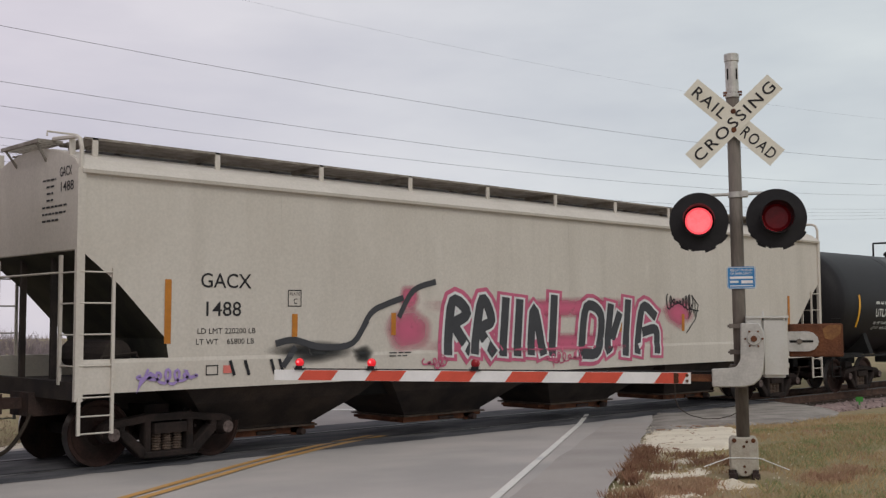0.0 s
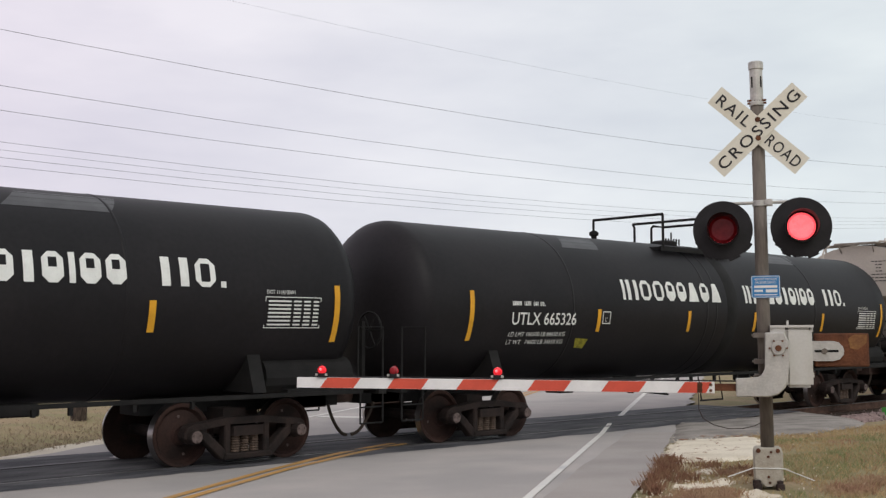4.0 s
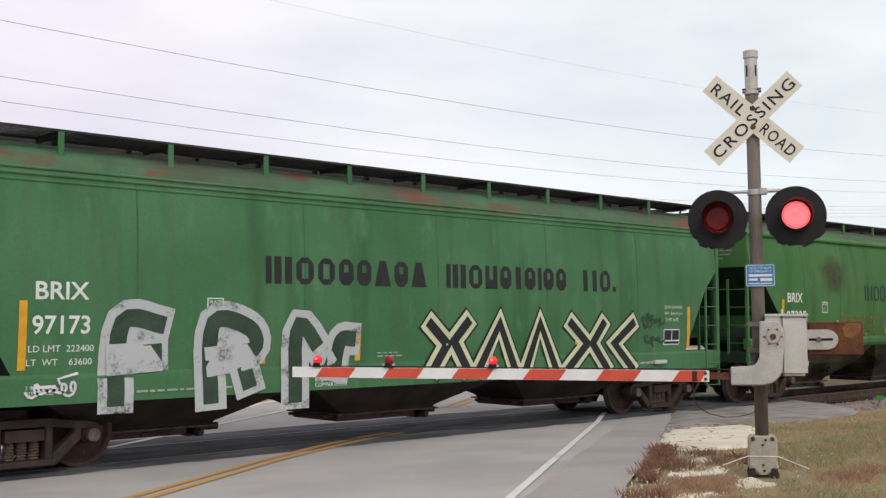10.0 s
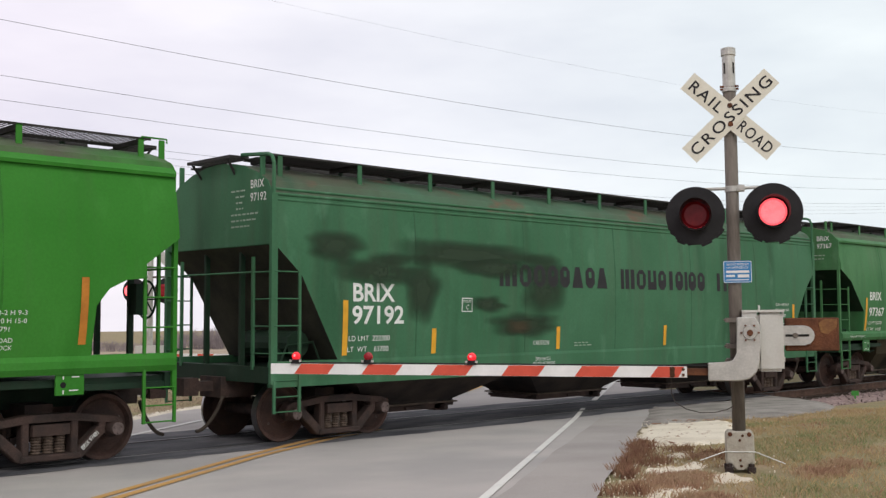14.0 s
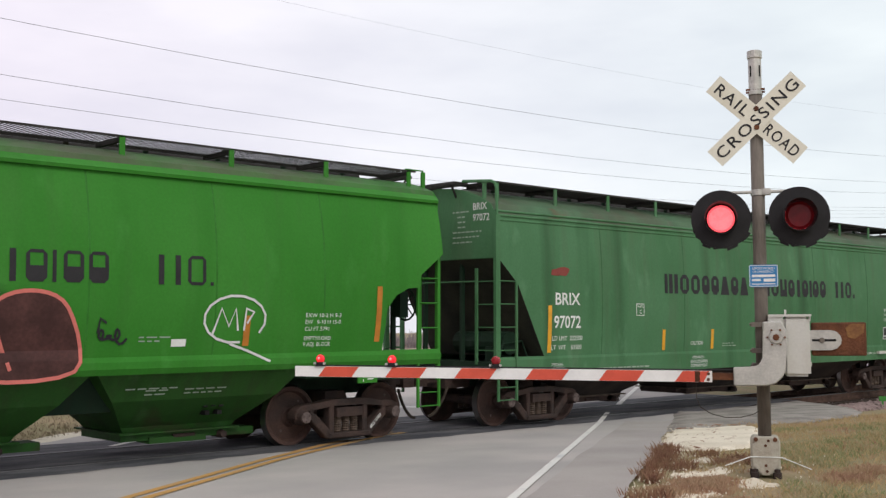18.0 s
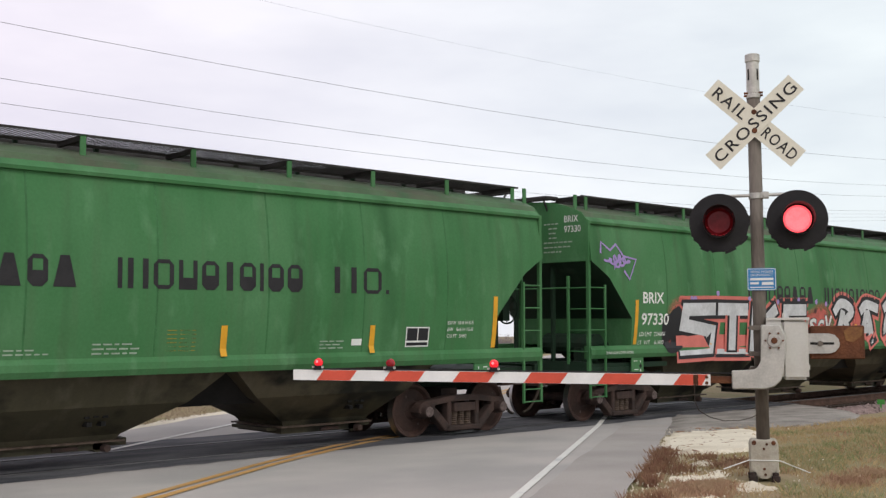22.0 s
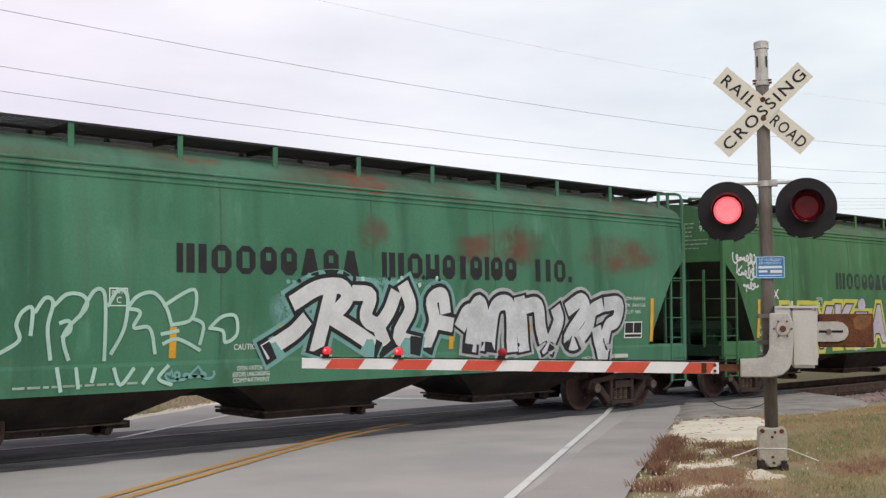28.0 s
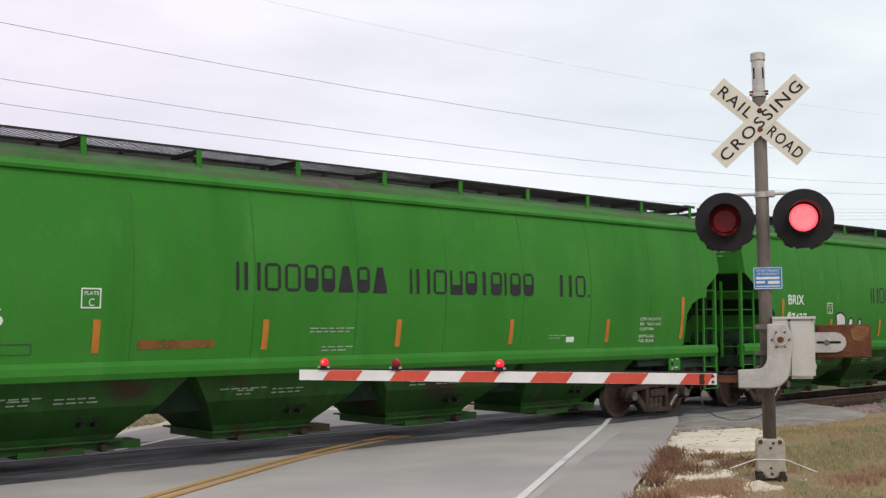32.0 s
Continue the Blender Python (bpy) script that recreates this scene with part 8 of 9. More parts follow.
    for x0, x1, z0, z1, k in ((-6.4, -2.0, 2.75, 3.25, 1), (-2.9, -1.5, 1.9, 3.2, 2), (-3.8, -1.6, 1.5, 2.05, 3), (-7.2, -5.2, 2.35, 3.0, 4), (-7.9, -6.4, 2.8, 3.3, 6), (-5.8, -4.8, 1.8, 2.9, 7), (-4.6, -2.6, 2.6, 2.95, 8), (-4.2, -3.2, 2.0, 2.3, 9)):
        patch(car, s, x0, x1, z0, z1, P_MUD, k * 1.3, 0.004 + 0.0005 * k, 0.45, "dark green overpainted swirl")
    patch(car, s, -3.3, -2.5, 1.6, 1.9, P_STAIN, 5.0, 0.0075, 0.5, "brown stain")
    end_marks(car, 8.28, "97192")

    car, s = c["461"]
    end_marks(car, 8.92, "97481")
    car, s = c["072"]
    scribble(car, s, 1.6, 2.4, 1.3, 1.42, P_GREY, 0.025, 41, 6)
    scribble(car, s, 2.6, 3.2, 1.32, 1.42, P_GREY, 0.025, 42, 4)
    patch(car, s, -6.9, -6.4, 2.75, 2.9, P_RUSTRED, 4.4, 0.006, 0.4, "small rust patch")
    end_marks(car, 8.28, "97072")

    car, s = c["469"]
    stroke("tag", [[(-3.35, 1.69), (-3.05, 1.67)], [(-2.85, 1.67), (-2.5, 1.70)], [(-2.95, 2.02), (-2.94, 1.78)], [(-2.95, 1.58), (-2.92, 1.3)], [(-2.95 + 0.1 * math.cos(a), 1.68 + 0.1 * math.sin(a)) for a in [k * math.pi / 5 for k in range(11)]]], 0.04, P_WHITE, car, s, 0.013, "white target cross tag")
    blobs(car, s, [[(-0.31, 1.51), (-0.2, 1.85), (0.02, 2.28), (0.53, 2.16), (0.73, 1.97), (0.58, 1.3), (-0.26, 1.34)],
                      [(0.52, 1.3), (0.73, 1.97), (1.11, 2.25), (1.56, 2.15), (1.44, 1.28)],
                      [(1.28, 1.28), (1.54, 2.09), (2.04, 2.3), (2.51, 2.09), (2.63, 1.29)]], P_DEEPRED, P_CORAL, 0.05,
          [[(0.02, 1.32), (0.07, 1.7), (0.41, 1.77), (0.52, 1.58)],
                      [(0.69, 1.3), (0.87, 1.61), (1.25, 1.53)],
                      [(1.65, 1.76), (1.81, 1.34)],
                      [(0.82, 1.97), (1.05, 1.73)]], "maroon graffiti piece with coral outlines")
    patch(car, s, -0.6, 0.2, 1.25, 1.45, P_BLACKHAZE, 3.0, 0.006, 0.4, "black sprayed haze")
    patch(car, s, 0.3, 1.8, 2.15, 2.4, P_BLACKHAZE, 5.0, 0.006, 0.4, "black sprayed haze")
    stroke("tag", [[(4.95 + 0.5 * math.cos(a), 1.95 + 0.33 * math.sin(a)) for a in [k * math.pi / 8 - 0.6 for k in range(15)]], [(4.6, 1.75), (4.72, 2.1), (4.85, 1.85), (4.95, 2.1), (5.0, 1.8)], [(5.1, 1.8), (5.12, 2.1), (5.25, 2.05), (5.15, 1.9)], [(4.9, 1.6), (5.2, 1.5), (5.55, 1.35)]], 0.035, P_WHITE, car, s, 0.013, "white round tag")
    scribble(car, s, 2.9, 3.3, 1.6, 1.85, P_BLACK, 0.035, 52, 3)
    scribble(car, s, -0.95, -0.4, 1.6, 1.75, P_BLACK, 0.035, 53, 4)
    stroke("tag", [[(-5.9 + 0.2 * math.cos(a), 1.9 + 0.22 * math.sin(a)) for a in [k * math.pi / 6 for k in range(12)]] + [(-5.5, 1.9), (-5.1, 2.2)]], 0.02, P_MINT, car, s, 0.012, "thin pale curl tag")
    scribble(car, s, -8.7, -8.0, 1.28, 1.42, P_WHITE, 0.04, 54, 5)
    end_marks(car, 8.92, "97469")

    car, s = c["330"]
    for x0, x1, z0, z1, k in ((-6.3, -5.2, 1.4, 2.5, 1), (-0.9, 0.9, 1.4, 2.45, 2), (1.6, 2.6, 1.5, 2.6, 3), (3.2, 3.8, 1.5, 2.6, 4), (4.7, 5.2, 1.4, 2.5, 5)):
        patch(car, s, x0, x1, z0, z1, P_CORALHAZE, k, 0.004 + 0.0005 * k, 0.2, "red sprayed haze")
    patch(car, s, -6.35, -5.5, 1.32, 2.25, P_BLACK, 2.0, 0.006, 0.2, "black graffiti shadow")
    fat_strokes(car, s, [[(-4.55, 2.24), (-5.54, 2.22), (-5.6, 1.9), (-4.58, 1.77), (-4.65, 1.42), (-5.64, 1.4)],
                      [(-4.27, 2.24), (-3.27, 2.24)],
                      [(-3.78, 2.18), (-3.8, 1.44)],
                      [(-4.29, 1.41), (-3.22, 1.39)],
                      [(-2.87, 2.27), (-2.95, 1.37)],
                      [(-2.04, 2.23), (-2.72, 1.8)],
                      [(-2.72, 1.8), (-2.06, 1.37)],
                      [(-0.7, 2.25), (-1.53, 2.24), (-1.57, 1.34), (-0.66, 1.32)],
                      [(-1.53, 1.78), (-1.03, 1.8)]], 0.27, P_SILVER, P_BLACK, 0.075, P_CORAL, 0.15, "large silver block graffiti letter with black and coral rims", 1)
    big_word(car, s, [("S", -0.42, -0.08, 1.65, 2.05), ("C", -0.02, 0.28, 1.63, 2.02), ("V", 0.3, 0.66, 1.65, 2.12)], P_WHITE, P_BLACK, None, "white graffiti letter", 0.05, 0.1)
    fat_strokes(car, s, [[(0.76, 1.46), (1.06, 1.79), (1.19, 2.17)],
                      [(0.82, 2.24), (1.03, 2.41), (1.36, 2.4), (1.67, 2.22), (1.39, 2.03)],
                      [(1.36, 1.99), (1.54, 1.69), (1.74, 1.49)],
                      [(2, 1.44), (2.31, 1.78), (2.44, 2.18)],
                      [(2.18, 2.27), (2.44, 2.41), (3.02, 2.32)],
                      [(2.52, 2.18), (2.71, 1.83), (2.86, 1.52)],
                      [(2.34, 1.78), (2.68, 1.8)],
                      [(3.48, 2.34), (3.84, 2.52), (4.44, 2.5)],
                      [(3.91, 2.41), (3.62, 2.04), (3.66, 1.62), (4.14, 1.42), (4.68, 1.49)],
                      [(3.99, 1.93), (4.37, 1.99), (4.52, 1.66)]] +
                [[(4.99, 2.51), (5.33, 2.54), (5.74, 2.32)],
                      [(5.32, 2.37), (5.2, 2), (4.8, 1.48)],
                      [(5.15, 2), (5.4, 2.06)],
                      [(5.08, 1.87), (5.47, 1.8), (5.76, 1.46)]], 0.24, P_SILVER, P_BLACK, 0.085, P_CORAL, 0.17, "large silver graffiti letter with black and coral rims")
    rng = random.Random(9)
    for _ in range(16):
        x, z = rng.uniform(-6.3, 0.6), rng.choice((rng.uniform(2.4, 2.62), rng.uniform(1.5, 2.3)))
        patch(car, s, x - 0.06, x + 0.06, z - 0.06, z + 0.06, P_VIOLET if z > 2.35 else P_DEEPRED, x, 0.0085, 0.2, "sprayed dot")
    scribble(car, s, -8.2, -7.35, 3.0, 3.3, P_VIOLET, 0.05, 61, 5)
    stroke("tag", [[(-8.3, 3.3), (-8.25, 3.5), (-8.0, 3.35), (-7.8, 3.48), (-7.6, 3.25), (-7.2, 3.2), (-7.45, 2.8), (-7.6, 2.95)]], 0.05, P_VIOLET, car, s, 0.012, "violet crown tag")
    scribble(car, s, 6.6, 7.3, 2.0, 2.5, P_FADEBLACK, 0.05, 62, 4)
    scribble(car, s, 6.5, 7.3, 1.6, 1.95, P_FADEBLACK, 0.05, 63, 4)
    scribble(car, s, 7.5, 8.2, 2.9, 3.3, P_FADEBLACK, 0.045, 64, 4)
    end_marks(car, 8.58, "97330")
    car, s = c["340"]
    end_marks(car, 8.58, "97340")
    car, s = c["400"]
    end_marks(car, 8.58, "97400")

    car, s = c["124"]
    scribble(car, s, -8.0, -7.0, 2.95, 3.25, P_WHITE, 0.045, 71, 6)
    scribble(car, s, -7.85, -7.0, 2.6, 2.95, P_WHITE, 0.045, 72, 5)
    scribble(car, s, -7.6, -6.95, 2.4, 2.6, P_WHITE, 0.04, 73, 4)
    letters = [("N", -5.95, -4.85, 1.0, 2.05), ("V", -4.75, -3.6, 1.05, 2.05), ("K", -3.5, -2.5, 1.1, 2.1), ("I", -2.45, -1.85, 1.12, 1.9), ("A", -1.7, -0.75, 1.12, 2.1)]
    big_word(car, s, letters, P_LILAC, P_BLACK, P_HALO, "lilac graffiti letter with black rim", 0.08, 0.12)
    patch(car, s, -2.35, -1.95, 1.95, 2.25, P_LILAC, 2.0, 0.016, 0.1, "lilac dot")
    fat_strokes(car, s, [[(-0.54, 1.29), (-0.19, 1.93), (0.66, 2.14), (0.79, 1.88), (0.29, 1.27)],
                      [(0.94, 1.76), (1.21, 2.04), (1.51, 1.88)],
                      [(1.09, 1.25), (1.21, 1.61)],
                      [(1.77, 1.23), (1.92, 1.95), (2.61, 1.88)],
                      [(2.33, 1.22), (2.49, 1.74)],
                      [(1.92, 1.53), (2.6, 1.52)],
                      [(3.49, 1.01), (3.68, 1.34), (4.12, 1.03), (4.29, 1.4)]], 0.22, P_WHITE, P_RED, 0.06, None, 0.0, "white graffiti letter outlined in red")
    big_word(car, s, [("N", 3.2, 4.0, 1.05, 1.5), ("X", 4.1, 5.2, 1.0, 1.6)], P_WHITE, P_RED, None, "white graffiti letter outlined in red", 0.06, 0.1)
    end_marks(car, 8.28, "97124")

    car, s = c["077"]
    stroke("graffiti_outline", [curved(l) for l in [[(-5.76, 1.45), (-5.53, 1.6), (-5.57, 1.79), (-5.5, 1.95), (-5.38, 1.99), (-5.39, 1.67)],
                      [(-5.34, 1.95), (-5.22, 2.12), (-5.12, 2.06), (-5.18, 1.75), (-5.13, 1.36)],
                      [(-5.1, 2.03), (-4.94, 2.17), (-4.73, 2.15), (-4.69, 1.99), (-4.97, 1.67), (-4.9, 1.35)],
                      [(-5.02, 1.81), (-4.91, 1.83), (-4.89, 1.71), (-4.99, 1.63)],
                      [(-4.77, 1.89), (-4.61, 2.19), (-4.48, 2.23), (-4.43, 2.03), (-4.42, 1.33)],
                      [(-4.39, 2.03), (-4.26, 2.23), (-4.13, 2.15), (-4.16, 1.74), (-4.33, 1.41)],
                      [(-4.12, 1.99), (-3.99, 2.15), (-3.76, 2.2), (-3.58, 2.03), (-3.48, 1.77)],
                      [(-4.12, 1.99), (-3.94, 1.94), (-4.03, 1.74), (-3.8, 1.73), (-3.71, 1.4)]]], 0.05, P_MINT, car, s, 0.012, "pale outlined graffiti letters")
    stroke("graffiti_outline", [curved(l) for l in [[(-3.6, 2.03), (-3.15, 2.25), (-3.17, 1.86), (-3.48, 1.77)],
                      [(-3.62, 1.65), (-3.38, 1.69)],
                      [(-3.59, 1.52), (-3.38, 1.58), (-3.04, 1.42)],
                      [(-3.19, 1.86), (-3, 1.77), (-3.04, 1.51)],
                      [(-2.9, 1.72), (-2.69, 1.68), (-2.64, 1.52), (-2.46, 1.63), (-2.49, 1.88), (-2.7, 1.88), (-2.87, 1.75)],
                      [(-5.05, 1.24), (-5, 0.96)],
                      [(-4.8, 1.23), (-4.77, 0.99)],
                      [(-4.55, 1.22), (-4.59, 1.06)],
                      [(-4.02, 1.2), (-4.2, 1), (-4.29, 1.21)],
                      [(-3.75, 1.19), (-3.88, 1.01)],
                      [(-3.52, 1.22), (-3.66, 1.06), (-3.47, 0.97)]]], 0.05, P_MINT, car, s, 0.012, "pale outlined graffiti letters")
    scribble(car, s, -3.6, -2.8, 1.0, 1.15, P_TEAL, 0.04, 82, 5)
    for x0, x1, z0, z1, k in ((-2.0, -1.2, 1.6, 2.3, 1), (1.0, 1.8, 1.7, 2.4, 2), (-1.8, 1.6, 2.3, 2.5, 3)):
        patch(car, s, x0, x1, z0, z1, P_TEALHAZE, k, 0.005 + 0.0005 * k, 0.4, "teal sprayed haze")
    fat_strokes(car, s, [[(-1.06, 1.42), (-0.83, 2.27)],
                      [(-1.47, 2.1), (-1.07, 2.3), (-0.65, 2.33), (-0.52, 2.16), (-0.71, 1.96), (-0.92, 1.89)],
                      [(-0.83, 1.87), (-0.34, 1.62), (0.03, 1.42)],
                      [(-0.35, 2.23), (-0.07, 2.19), (-0.16, 1.87), (0.09, 1.74), (0.3, 1.94), (0.42, 2.19)],
                      [(0.09, 1.72), (0.26, 1.41)],
                      [(0.62, 2.32), (0.75, 1.99), (0.52, 1.56), (0.89, 1.43)],
                      [(1.13, 1.42), (1.28, 1.78), (1.21, 2.12), (1.44, 2.22), (1.51, 1.99)],
                      [(1.3, 1.78), (1.62, 1.73)],
                      [(-1.93, 1.4), (-1.52, 1.62), (-1.32, 1.79)]], 0.24, P_WHITE, P_BLACK, 0.065, P_TEAL, 0.13, "white graffiti letter with black and teal rims")
    fat_strokes(car, s, [[(2.57, 1.38), (2.66, 1.96), (2.9, 2.1), (3.08, 1.96), (3.13, 1.33)],
                      [(3.3, 2.11), (3.37, 1.72), (3.42, 1.33)],
                      [(3.49, 2.04), (3.77, 2.04), (3.86, 1.65), (4.01, 1.31)],
                      [(4.09, 1.31), (4.33, 1.75), (4.28, 1.94)],
                      [(4.64, 2.01), (4.96, 2.15), (5.06, 1.96), (4.63, 1.47), (4.81, 1.36), (5.17, 1.64), (5.28, 1.94), (5.51, 2.04)],
                      [(5.44, 1.56), (5.58, 1.1)],
                      [(5.73, 2.08), (6.08, 2.08), (6.01, 1.77), (5.75, 1.63), (5.63, 1.13)],
                      [(2.17, 1.96), (2.3, 2.09), (2.39, 1.89), (2.32, 1.38)],
                      [(1.9, 1.74), (2.03, 1.93), (2.17, 1.86), (2.12, 1.36)]], 0.27, P_SILVER, P_BLACK, 0.06, P_GREY, 0.12, "silver graffiti letter with black outline")
    rng = random.Random(3)
    for _ in range(34):
        x, z = rng.uniform(-1.75, 1.5), rng.uniform(2.2, 2.5)
        patch(car, s, x - 0.035, x + 0.035, z - 0.035, z + 0.035, rng.choice((P_TEAL, P_MINT, P_BLACK)), x, 0.0085, 0.2, "sprayed dot")
    for x0, x1, z0, z1, k in ((-0.3, 0.35, 2.8, 3.5, 1), (1.6, 4.2, 2.7, 3.4, 2), (4.9, 7.6, 2.6, 3.45, 3), (3.0, 3.5, 2.9, 3.6, 4)):
        patch(car, s, x0, x1, z0, z1, P_RUSTHAZE, k * 2.2, 0.004 + 0.0004 * k, 0.35, "faded red rust blotch")
    end_marks(car, 8.28, "97077")

    car, s = c["437"]
    blobs(car, s, [[(-5.19, 1.52), (-5.04, 1.78), (-4.86, 1.91), (-4.91, 2.1), (-4.68, 2.16), (-4.45, 2.06), (-4.44, 1.82), (-4.72, 1.74), (-4.81, 1.52), (-4.72, 1.4), (-5.03, 1.42)],
                      [(-4.82, 1.52), (-4.72, 1.73), (-4.44, 1.78), (-4.31, 1.73), (-4.33, 1.47), (-4.57, 1.37)],
                      [(-4.3, 1.51), (-4.29, 1.82), (-4.2, 2.02), (-4.05, 1.97), (-4.09, 1.73), (-3.9, 1.86), (-3.64, 1.63), (-3.64, 1.41), (-3.89, 1.35), (-4.19, 1.42)],
                      [(-3.64, 1.46), (-3.76, 1.91), (-3.65, 2), (-3.57, 1.73), (-3.39, 1.82), (-3.17, 1.62), (-3.21, 1.4), (-3.46, 1.34)]], P_WHITE, P_BLACK, 0.045, (), "white bubble graffiti")
    bubbles(car, s, [(-2.15, -1.75, 1.55, 2.12), (-1.8, -1.5, 1.55, 2.0), (-1.55, -1.3, 1.55, 2.0), (-1.35, -1.03, 1.55, 2.12)], P_WHITE, P_BLACK, 0.035, 9.0, None, True, "white bubble graffiti")
    stroke("tag", [[(-1.6 + 0.22 * math.cos(a), 2.24 + 0.05 * math.sin(a)) for a in [k * math.pi / 6 for k in range(13)]]], 0.02, P_BLACK, car, s, 0.012, "thin halo tag")
    for x0, x1, k in ((0.15, 0.9, 91), (1.5, 2.05, 92), (2.7, 3.4, 93)):
        scribble(car, s, x0, x1, 1.6, 2.1, P_FADEBLACK, 0.03, k, 4)
    end_marks(car, 8.92, "97437")
    car, s = c["486"]
    end_marks(car, 8.92, "97486")


# ---- the cars in order ----
def marks(prefix, number, ld, lt, x, z, w, bold=0.022, large=False):
    m = M_LETTER_W
    if large:
        return [("reporting_mark", prefix, m, x, z - 0.03, 0.285, 0.90, 0.03), ("car_number", number, m, x, z - 0.385, 0.285, 1.10, 0.03)] \
            + [("weight_data", "LD LMT  " + ld, m, x - 0.06, z - 0.66, 0.085, 0.86, 0.0), ("weight_data", "LT  WT    " + lt, m, x - 0.08, z - 0.83, 0.085, 0.86, 0.0)]
    out = [("reporting_mark", prefix, m, x, z, 0.225, 0.72, bold), ("car_number", number, m, x - 0.02, z - 0.43, 0.23, w, bold)]
    if ld:
        out += [("weight_data", "LD LMT  " + ld, m, x - 0.06, z - 0.66, 0.085, 0.86, 0.0), ("weight_data", "LT  WT    " + lt, m, x - 0.08, z - 0.83, 0.085, 0.86, 0.0)]
    return out


def greens(name, base, faded, rust, cover, seed, streak, roof_rust=0.06, band=1.0):
    paint = car_paint(name, base, faded, rust, cover, seed, streak, band=band)
    SEAMS[paint.name] = mat("seam_grime", tuple(c * 0.76 for c in base), 0.6, var=0.2, scale=3, color2=tuple(c * 1.0 for c in base), cover=0.46)
    roof = car_paint(name + "_roof", tuple(c * 0.8 + 0.015 for c in faded), (0.085, 0.085, 0.058), rust, cover + roof_rust, seed + 3, 0.5, (0.06, 0.05, 0.035))
    return paint, roof


def build_train():
    K = M_LETTER_K
    # green gear at the ends and underneath: colour holds shade as well as dirt
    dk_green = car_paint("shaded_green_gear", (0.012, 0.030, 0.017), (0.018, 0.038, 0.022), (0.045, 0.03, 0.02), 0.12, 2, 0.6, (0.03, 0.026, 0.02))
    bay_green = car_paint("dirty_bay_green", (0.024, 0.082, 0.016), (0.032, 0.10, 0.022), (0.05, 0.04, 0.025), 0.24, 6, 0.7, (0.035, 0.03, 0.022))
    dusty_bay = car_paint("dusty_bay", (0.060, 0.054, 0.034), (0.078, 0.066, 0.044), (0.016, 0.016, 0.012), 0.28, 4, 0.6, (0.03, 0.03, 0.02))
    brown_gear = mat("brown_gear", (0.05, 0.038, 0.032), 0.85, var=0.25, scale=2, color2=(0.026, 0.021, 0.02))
    tan = car_paint("tan_paint", (0.52, 0.47, 0.41), (0.57, 0.52, 0.46), (0.30, 0.21, 0.13), 0.0, 1, 0.18, (0.34, 0.295, 0.24), 0.2)
    tan2 = car_paint("tan_paint_old", (0.49, 0.44, 0.385), (0.53, 0.48, 0.42), (0.36, 0.24, 0.14), 0.05, 5, 0.25, (0.30, 0.26, 0.21), 0.25)

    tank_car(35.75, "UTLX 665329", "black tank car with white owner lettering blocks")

    strips = [(x, z, h, True) for x, z, h in ((-8.6, 1.67, 0.88), (-6.47, 1.74, 0.34), (-4.5, 1.74, 0.36), (-2.5, 1.74, 0.36), (-0.5, 1.74, 0.36), (1.57, 1.74, 0.36), (3.77, 1.74, 0.36), (6.0, 1.74, 0.36), (8.3, 1.67, 0.88))]
    gacx, s1 = hopper("B", 9.87, tan, tan, tan, brown_gear, "tan four-bay hopper car with black and pink graffiti along its side", [
        ("reporting_mark", "GACX", K, -8.10, 2.45, 0.21, 0.85, 0.008), ("car_number", "1488", K, -8.06, 2.05, 0.21, 0.64, 0.008),
        ("weight_data", "LD LMT 220200 LB", K, -8.14, 1.80, 0.08, 0.97, 0), ("weight_data", "LT WT    65800 LB", K, -8.16, 1.65, 0.08, 0.97, 0)], strips, None, 16.3)
    utcx, s2 = hopper("C", 8.85, tan2, tan2, tan2, brown_gear, "tan ribbed hopper car with large pale green graffiti", [
        ("reporting_mark", "UTCX", K, -7.37, 2.24, 0.22, 0.72, 0.0), ("car_number", "48854", K, -7.37, 1.88, 0.22, 0.84, 0.0), ("weight_data", "LD LMT 200000 LB", K, -7.41, 1.50, 0.07, 0.8, 0.0), ("weight_data", "LT WT    63000 LB", K, -7.41, 1.37, 0.07, 0.8, 0.0)],
        [(x, z, h, True) for x, z, h in ((-7.58, 1.40, 0.86), (-5.9, 1.4, 0.42), (2.75, 1.45, 0.42), (5.4, 1.45, 0.42), (7.75, 1.40, 0.86))], None, -3.65)
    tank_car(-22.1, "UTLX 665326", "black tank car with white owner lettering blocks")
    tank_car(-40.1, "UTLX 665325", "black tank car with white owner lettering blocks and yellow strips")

    def old_green(seed, number, ld, lt, x0, label, rust_cover=0.05, mids=(-3.45, -1.7, 1.68, 3.55), base=(0.053, 0.147, 0.060), faded=(0.078, 0.188, 0.088)):
        paint, roof = greens("old_green", base, faded, (0.17, 0.066, 0.045), rust_cover - 0.02, seed, 0.45, 0.17)
        h = 8.28
        strips = [(-6.95, 1.34, 0.86, False)] + [(x, 1.32, 0.42, False) for x in mids] + [(7.15, 1.34, 0.86, False)]
        blk = M_LETTER_FADED if seed % 2 else K
        names = [("ipoommama", -3.42, -0.2, 2.48, 0.40, 0.10, blk), ("ipovmtmimm", 0.17, 3.3, 2.48, 0.40, 0.10, blk), ("tto.", 3.68, 4.75, 2.48, 0.40, 0.10, blk)]
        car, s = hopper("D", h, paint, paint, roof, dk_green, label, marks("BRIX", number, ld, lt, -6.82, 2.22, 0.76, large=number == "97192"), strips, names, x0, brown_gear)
        common_stencils("D", car, s)
        return car, s

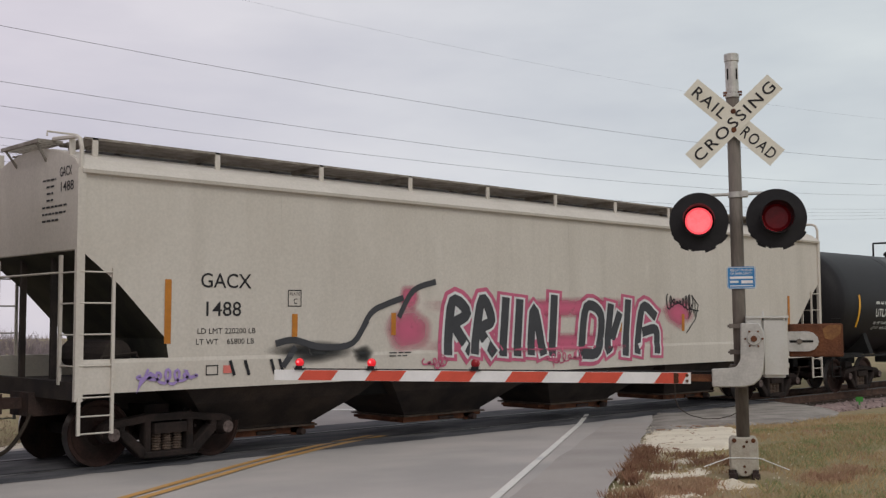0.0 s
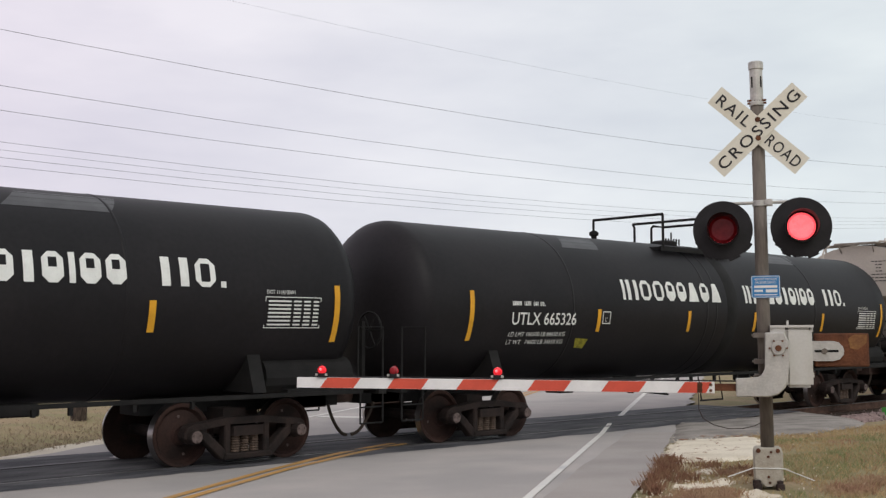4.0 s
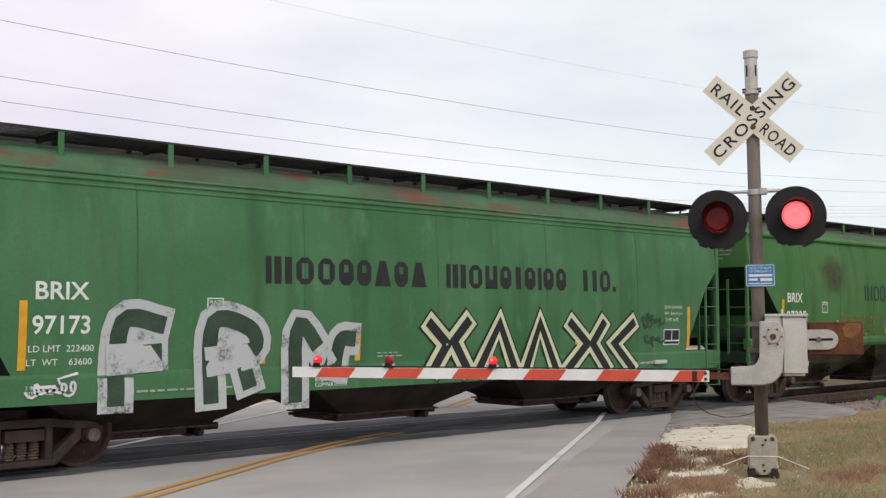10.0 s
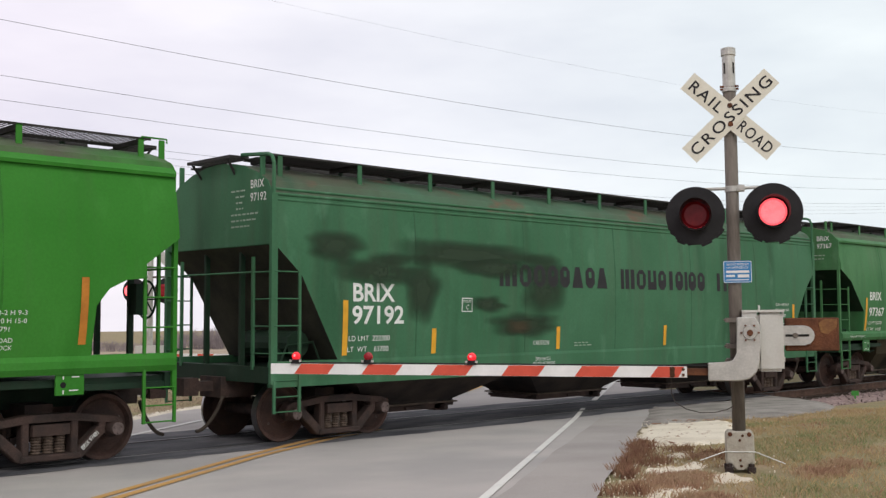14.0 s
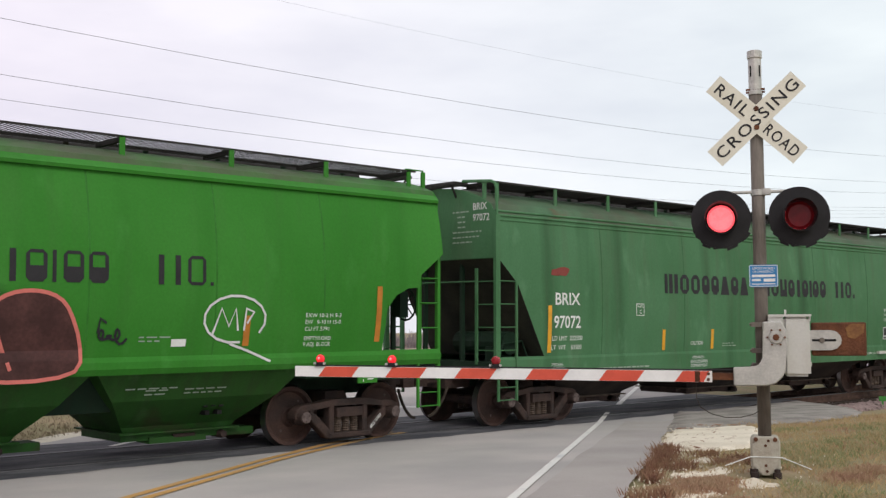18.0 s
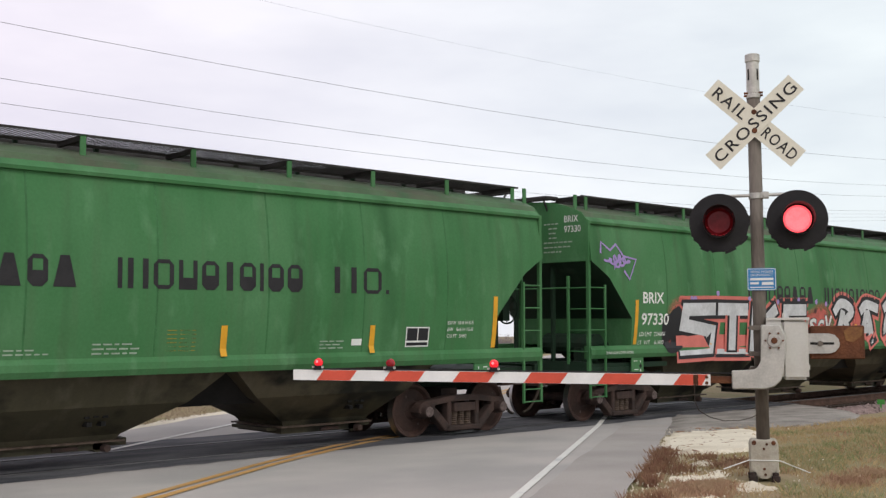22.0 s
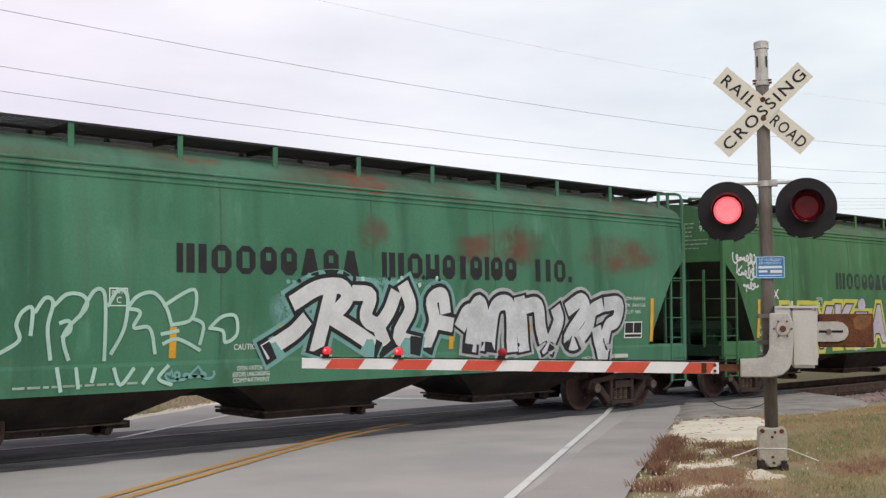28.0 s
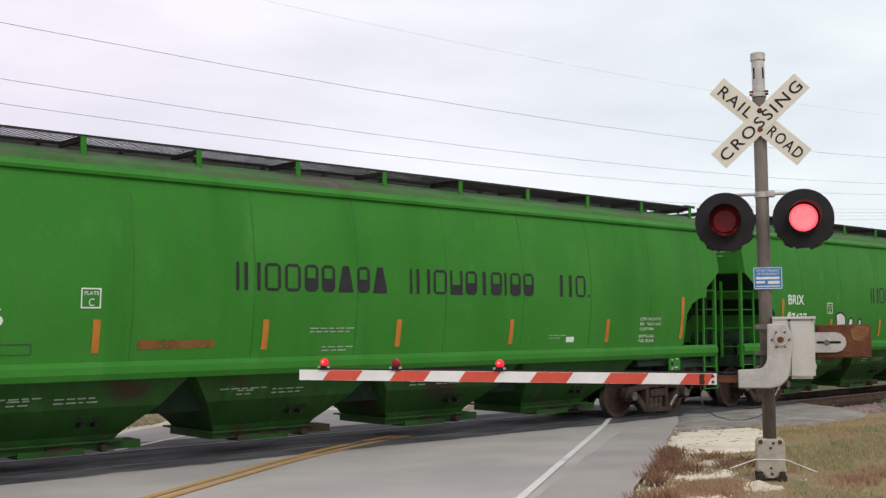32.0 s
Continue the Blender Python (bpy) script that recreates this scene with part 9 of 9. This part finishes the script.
    def mid_green(seed, number, ld, lt, x0, label, rust_cover=0.0, base=(0.048, 0.158, 0.056), faded=(0.078, 0.196, 0.083)):
        paint, roof = greens("mid_green", base, faded, (0.15, 0.07, 0.04), rust_cover, seed, 0.4)
        h = 8.58
        strips = [(-7.22, 1.52, 0.88, False)] + [(x, 1.48, 0.43, False) for x in (-4.57, -1.85, 1.93, 4.6)] + [(7.32, 1.52, 0.88, False)]
        names = [("ipoommama", -3.15, -0.18, 2.40, 0.40, 0.065, K), ("ipovmtmimm", 0.3, 3.3, 2.40, 0.40, 0.065, K), ("tto.", 3.75, 5.0, 2.40, 0.40, 0.065, K)]
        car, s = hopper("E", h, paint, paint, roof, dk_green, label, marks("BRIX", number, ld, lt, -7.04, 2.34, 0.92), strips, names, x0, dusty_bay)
        common_stencils("E", car, s)
        outline_box(car, s, -5.37, -5.1, 2.09, 2.36, 0.018)
        lettered("plate_mark", "PLATE", M_LETTER_W, car, lambda u, v: s(-5.36 + u, 2.27 + v), 0.05, 0.2)
        lettered("plate_mark", "C", M_LETTER_W, car, lambda u, v: s(-5.30 + u, 2.12 + v), 0.10, 0.08)
        return car, s

    def bright_green(seed, number, ld, lt, x0, label):
        paint, roof = greens("bright_green", (0.031, 0.176, 0.018), (0.045, 0.208, 0.028), (0.15, 0.09, 0.03), -0.04, seed, 0.18, band=0.35)
        h = 8.92
        strips = [(-7.4, 1.6, 0.86, True)] + [(x, 1.57, 0.43, True) for x in (-5.13, -2.58, -0.08, 2.5, 5.15)] + [(7.55, 1.6, 0.86, True)]
        names = [("ipoommama", -3.1, -0.28, 2.41, 0.40, 0.05, K), ("ipovmtmimm", 0.12, 3.1, 2.41, 0.40, 0.05, K), ("tto.", 3.68, 4.65, 2.41, 0.40, 0.05, K)]
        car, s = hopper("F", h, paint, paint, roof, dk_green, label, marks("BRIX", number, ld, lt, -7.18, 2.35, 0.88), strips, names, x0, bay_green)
        common_stencils("F", car, s)
        outline_box(car, s, -5.36, -5.09, 2.14, 2.40, 0.018)
        lettered("plate_mark", "PLATE", M_LETTER_W, car, lambda u, v: s(-5.32 + u, 2.31 + v), 0.05, 0.2)
        lettered("plate_mark", "C", M_LETTER_W, car, lambda u, v: s(-5.26 + u, 2.17 + v), 0.10, 0.08)
        return car, s

    c = {}
    c["gacx"], c["utcx"] = (gacx, s1), (utcx, s2)
    c["136"] = old_green(1, "97136", "222400", "63600", -57.68, "green hopper car with black bubble graffiti and red patches", 0.02)
    c["325"] = mid_green(2, "97325", "224900", "61100", -76.0, "dark green hopper car with thin black blocks and rusty streaks", 0.05, (0.048, 0.142, 0.040), (0.071, 0.172, 0.058))
    c["173"] = old_green(4, "97173", "222400", "63600", -94.1, "green hopper car with cream and grey graffiti")
    c["367"] = mid_green(5, "97367", "224700", "61300", -112.28, "dark green hopper car, clean side, thin black owner blocks")
    c["192"] = old_green(6, "97192", "222300", "63700", -130.55, "faded green hopper car with dark painted-out patches", 0.04, (-5.03, -1.79, 1.70, 5.25), (0.042, 0.128, 0.062), (0.062, 0.165, 0.086))
    c["461"] = bright_green(7, "97481", "219300", "66700", -149.4, "bright green four-bay hopper car")
    c["072"] = old_green(8, "97072", "222500", "63500", -168.09, "faded green hopper car with bold black owner blocks", 0.0)
    c["469"] = bright_green(9, "97469", "219100", "66900", -186.7, "bright green four-bay hopper car with a red outlined graffiti piece")
    c["330"] = mid_green(10, "97330", "224600", "61400", -205.35, "dark green hopper car with large silver graffiti letters")
    c["340"] = mid_green(11, "97340", "224600", "61400", -223.9, "dark green hopper car with thin black owner blocks")
    c["400"] = mid_green(12, "97400", "224600", "61400", -242.5, "dark green hopper car with a clean side")
    c["124"] = old_green(13, "97124", "222400", "63600", -260.7, "green hopper car with white and red graffiti and rust blotches", 0.05)
    c["077"] = old_green(14, "97077", "222500", "63500", -278.75, "green hopper car with silver graffiti and red rust blotches", 0.05, (-3.45, -1.7, 1.68, 3.55), (0.055, 0.165, 0.095), (0.085, 0.215, 0.135))
    c["437"] = bright_green(15, "97437", "219400", "66600", -297.15, "bright green four-bay hopper car with white bubble graffiti")
    c["486"] = bright_green(16, "97486", "219400", "66600", -316.02, "bright green four-bay hopper car with a clean side")
    return c


build_ground()
build_track()
build_mast()
build_far_mast()
build_wires()
build_distance()
CARS = build_train()
paint_train(CARS)
build_verge()


# ---- what moves ----
def run_at(t):
    k = min(31, int(t))
    f = t - k
    p0, p1, p2, p3 = RUN[max(0, k - 1)], RUN[k], RUN[k + 1], RUN[min(32, k + 2)]
    if k == 0:
        p0 = 2 * p1 - p2
    if k == 31:
        p3 = 2 * p2 - p1
    return 0.5 * (2 * p1 + (p2 - p0) * f + (2 * p0 - 5 * p1 + 4 * p2 - p3) * f * f + (3 * p1 - p0 - 3 * p2 + p3) * f ** 3)


def motions():
    for car, x0 in TRAIN:
        walk(car, [(t, pose(x0 + RUN[t], 0, 0)) for t in range(33)])
    homes = dict(TRAIN)
    for axle, car in WHEELS:
        at, x0 = axle.location.copy(), homes[car] + axle.location.x
        rows, spin, last = [(0.0, pose(*at))], 0.0, None
        times = []
        for k in range(0, 32 * 15 + 1):
            t = k / 15
            x = x0 + run_at(t)
            if 0.0 < x < 46.0:
                times.append(t)
        angle = 0.0
        for a, b in zip(times, times[1:]):
            if rows[-1][0] < a:
                rows.append((a, pose(*at, 0, math.degrees(angle), 0)))
            angle += (run_at(b) - run_at(a)) / 0.457
            rows.append((b, pose(*at, 0, math.degrees(angle), 0)))
        if rows[-1][0] < 32.0:
            rows.append((32.0, pose(*at, 0, math.degrees(angle), 0)))
        walk(axle, rows)
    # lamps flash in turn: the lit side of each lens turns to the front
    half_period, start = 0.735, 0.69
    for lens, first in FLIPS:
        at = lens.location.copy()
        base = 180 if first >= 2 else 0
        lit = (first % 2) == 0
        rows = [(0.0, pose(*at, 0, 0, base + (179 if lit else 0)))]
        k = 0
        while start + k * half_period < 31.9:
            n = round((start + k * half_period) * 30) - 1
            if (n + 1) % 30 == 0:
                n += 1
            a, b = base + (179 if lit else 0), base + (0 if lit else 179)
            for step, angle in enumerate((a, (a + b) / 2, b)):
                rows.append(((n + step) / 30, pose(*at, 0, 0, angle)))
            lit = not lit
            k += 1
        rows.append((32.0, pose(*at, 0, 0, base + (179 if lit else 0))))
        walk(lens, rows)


motions()
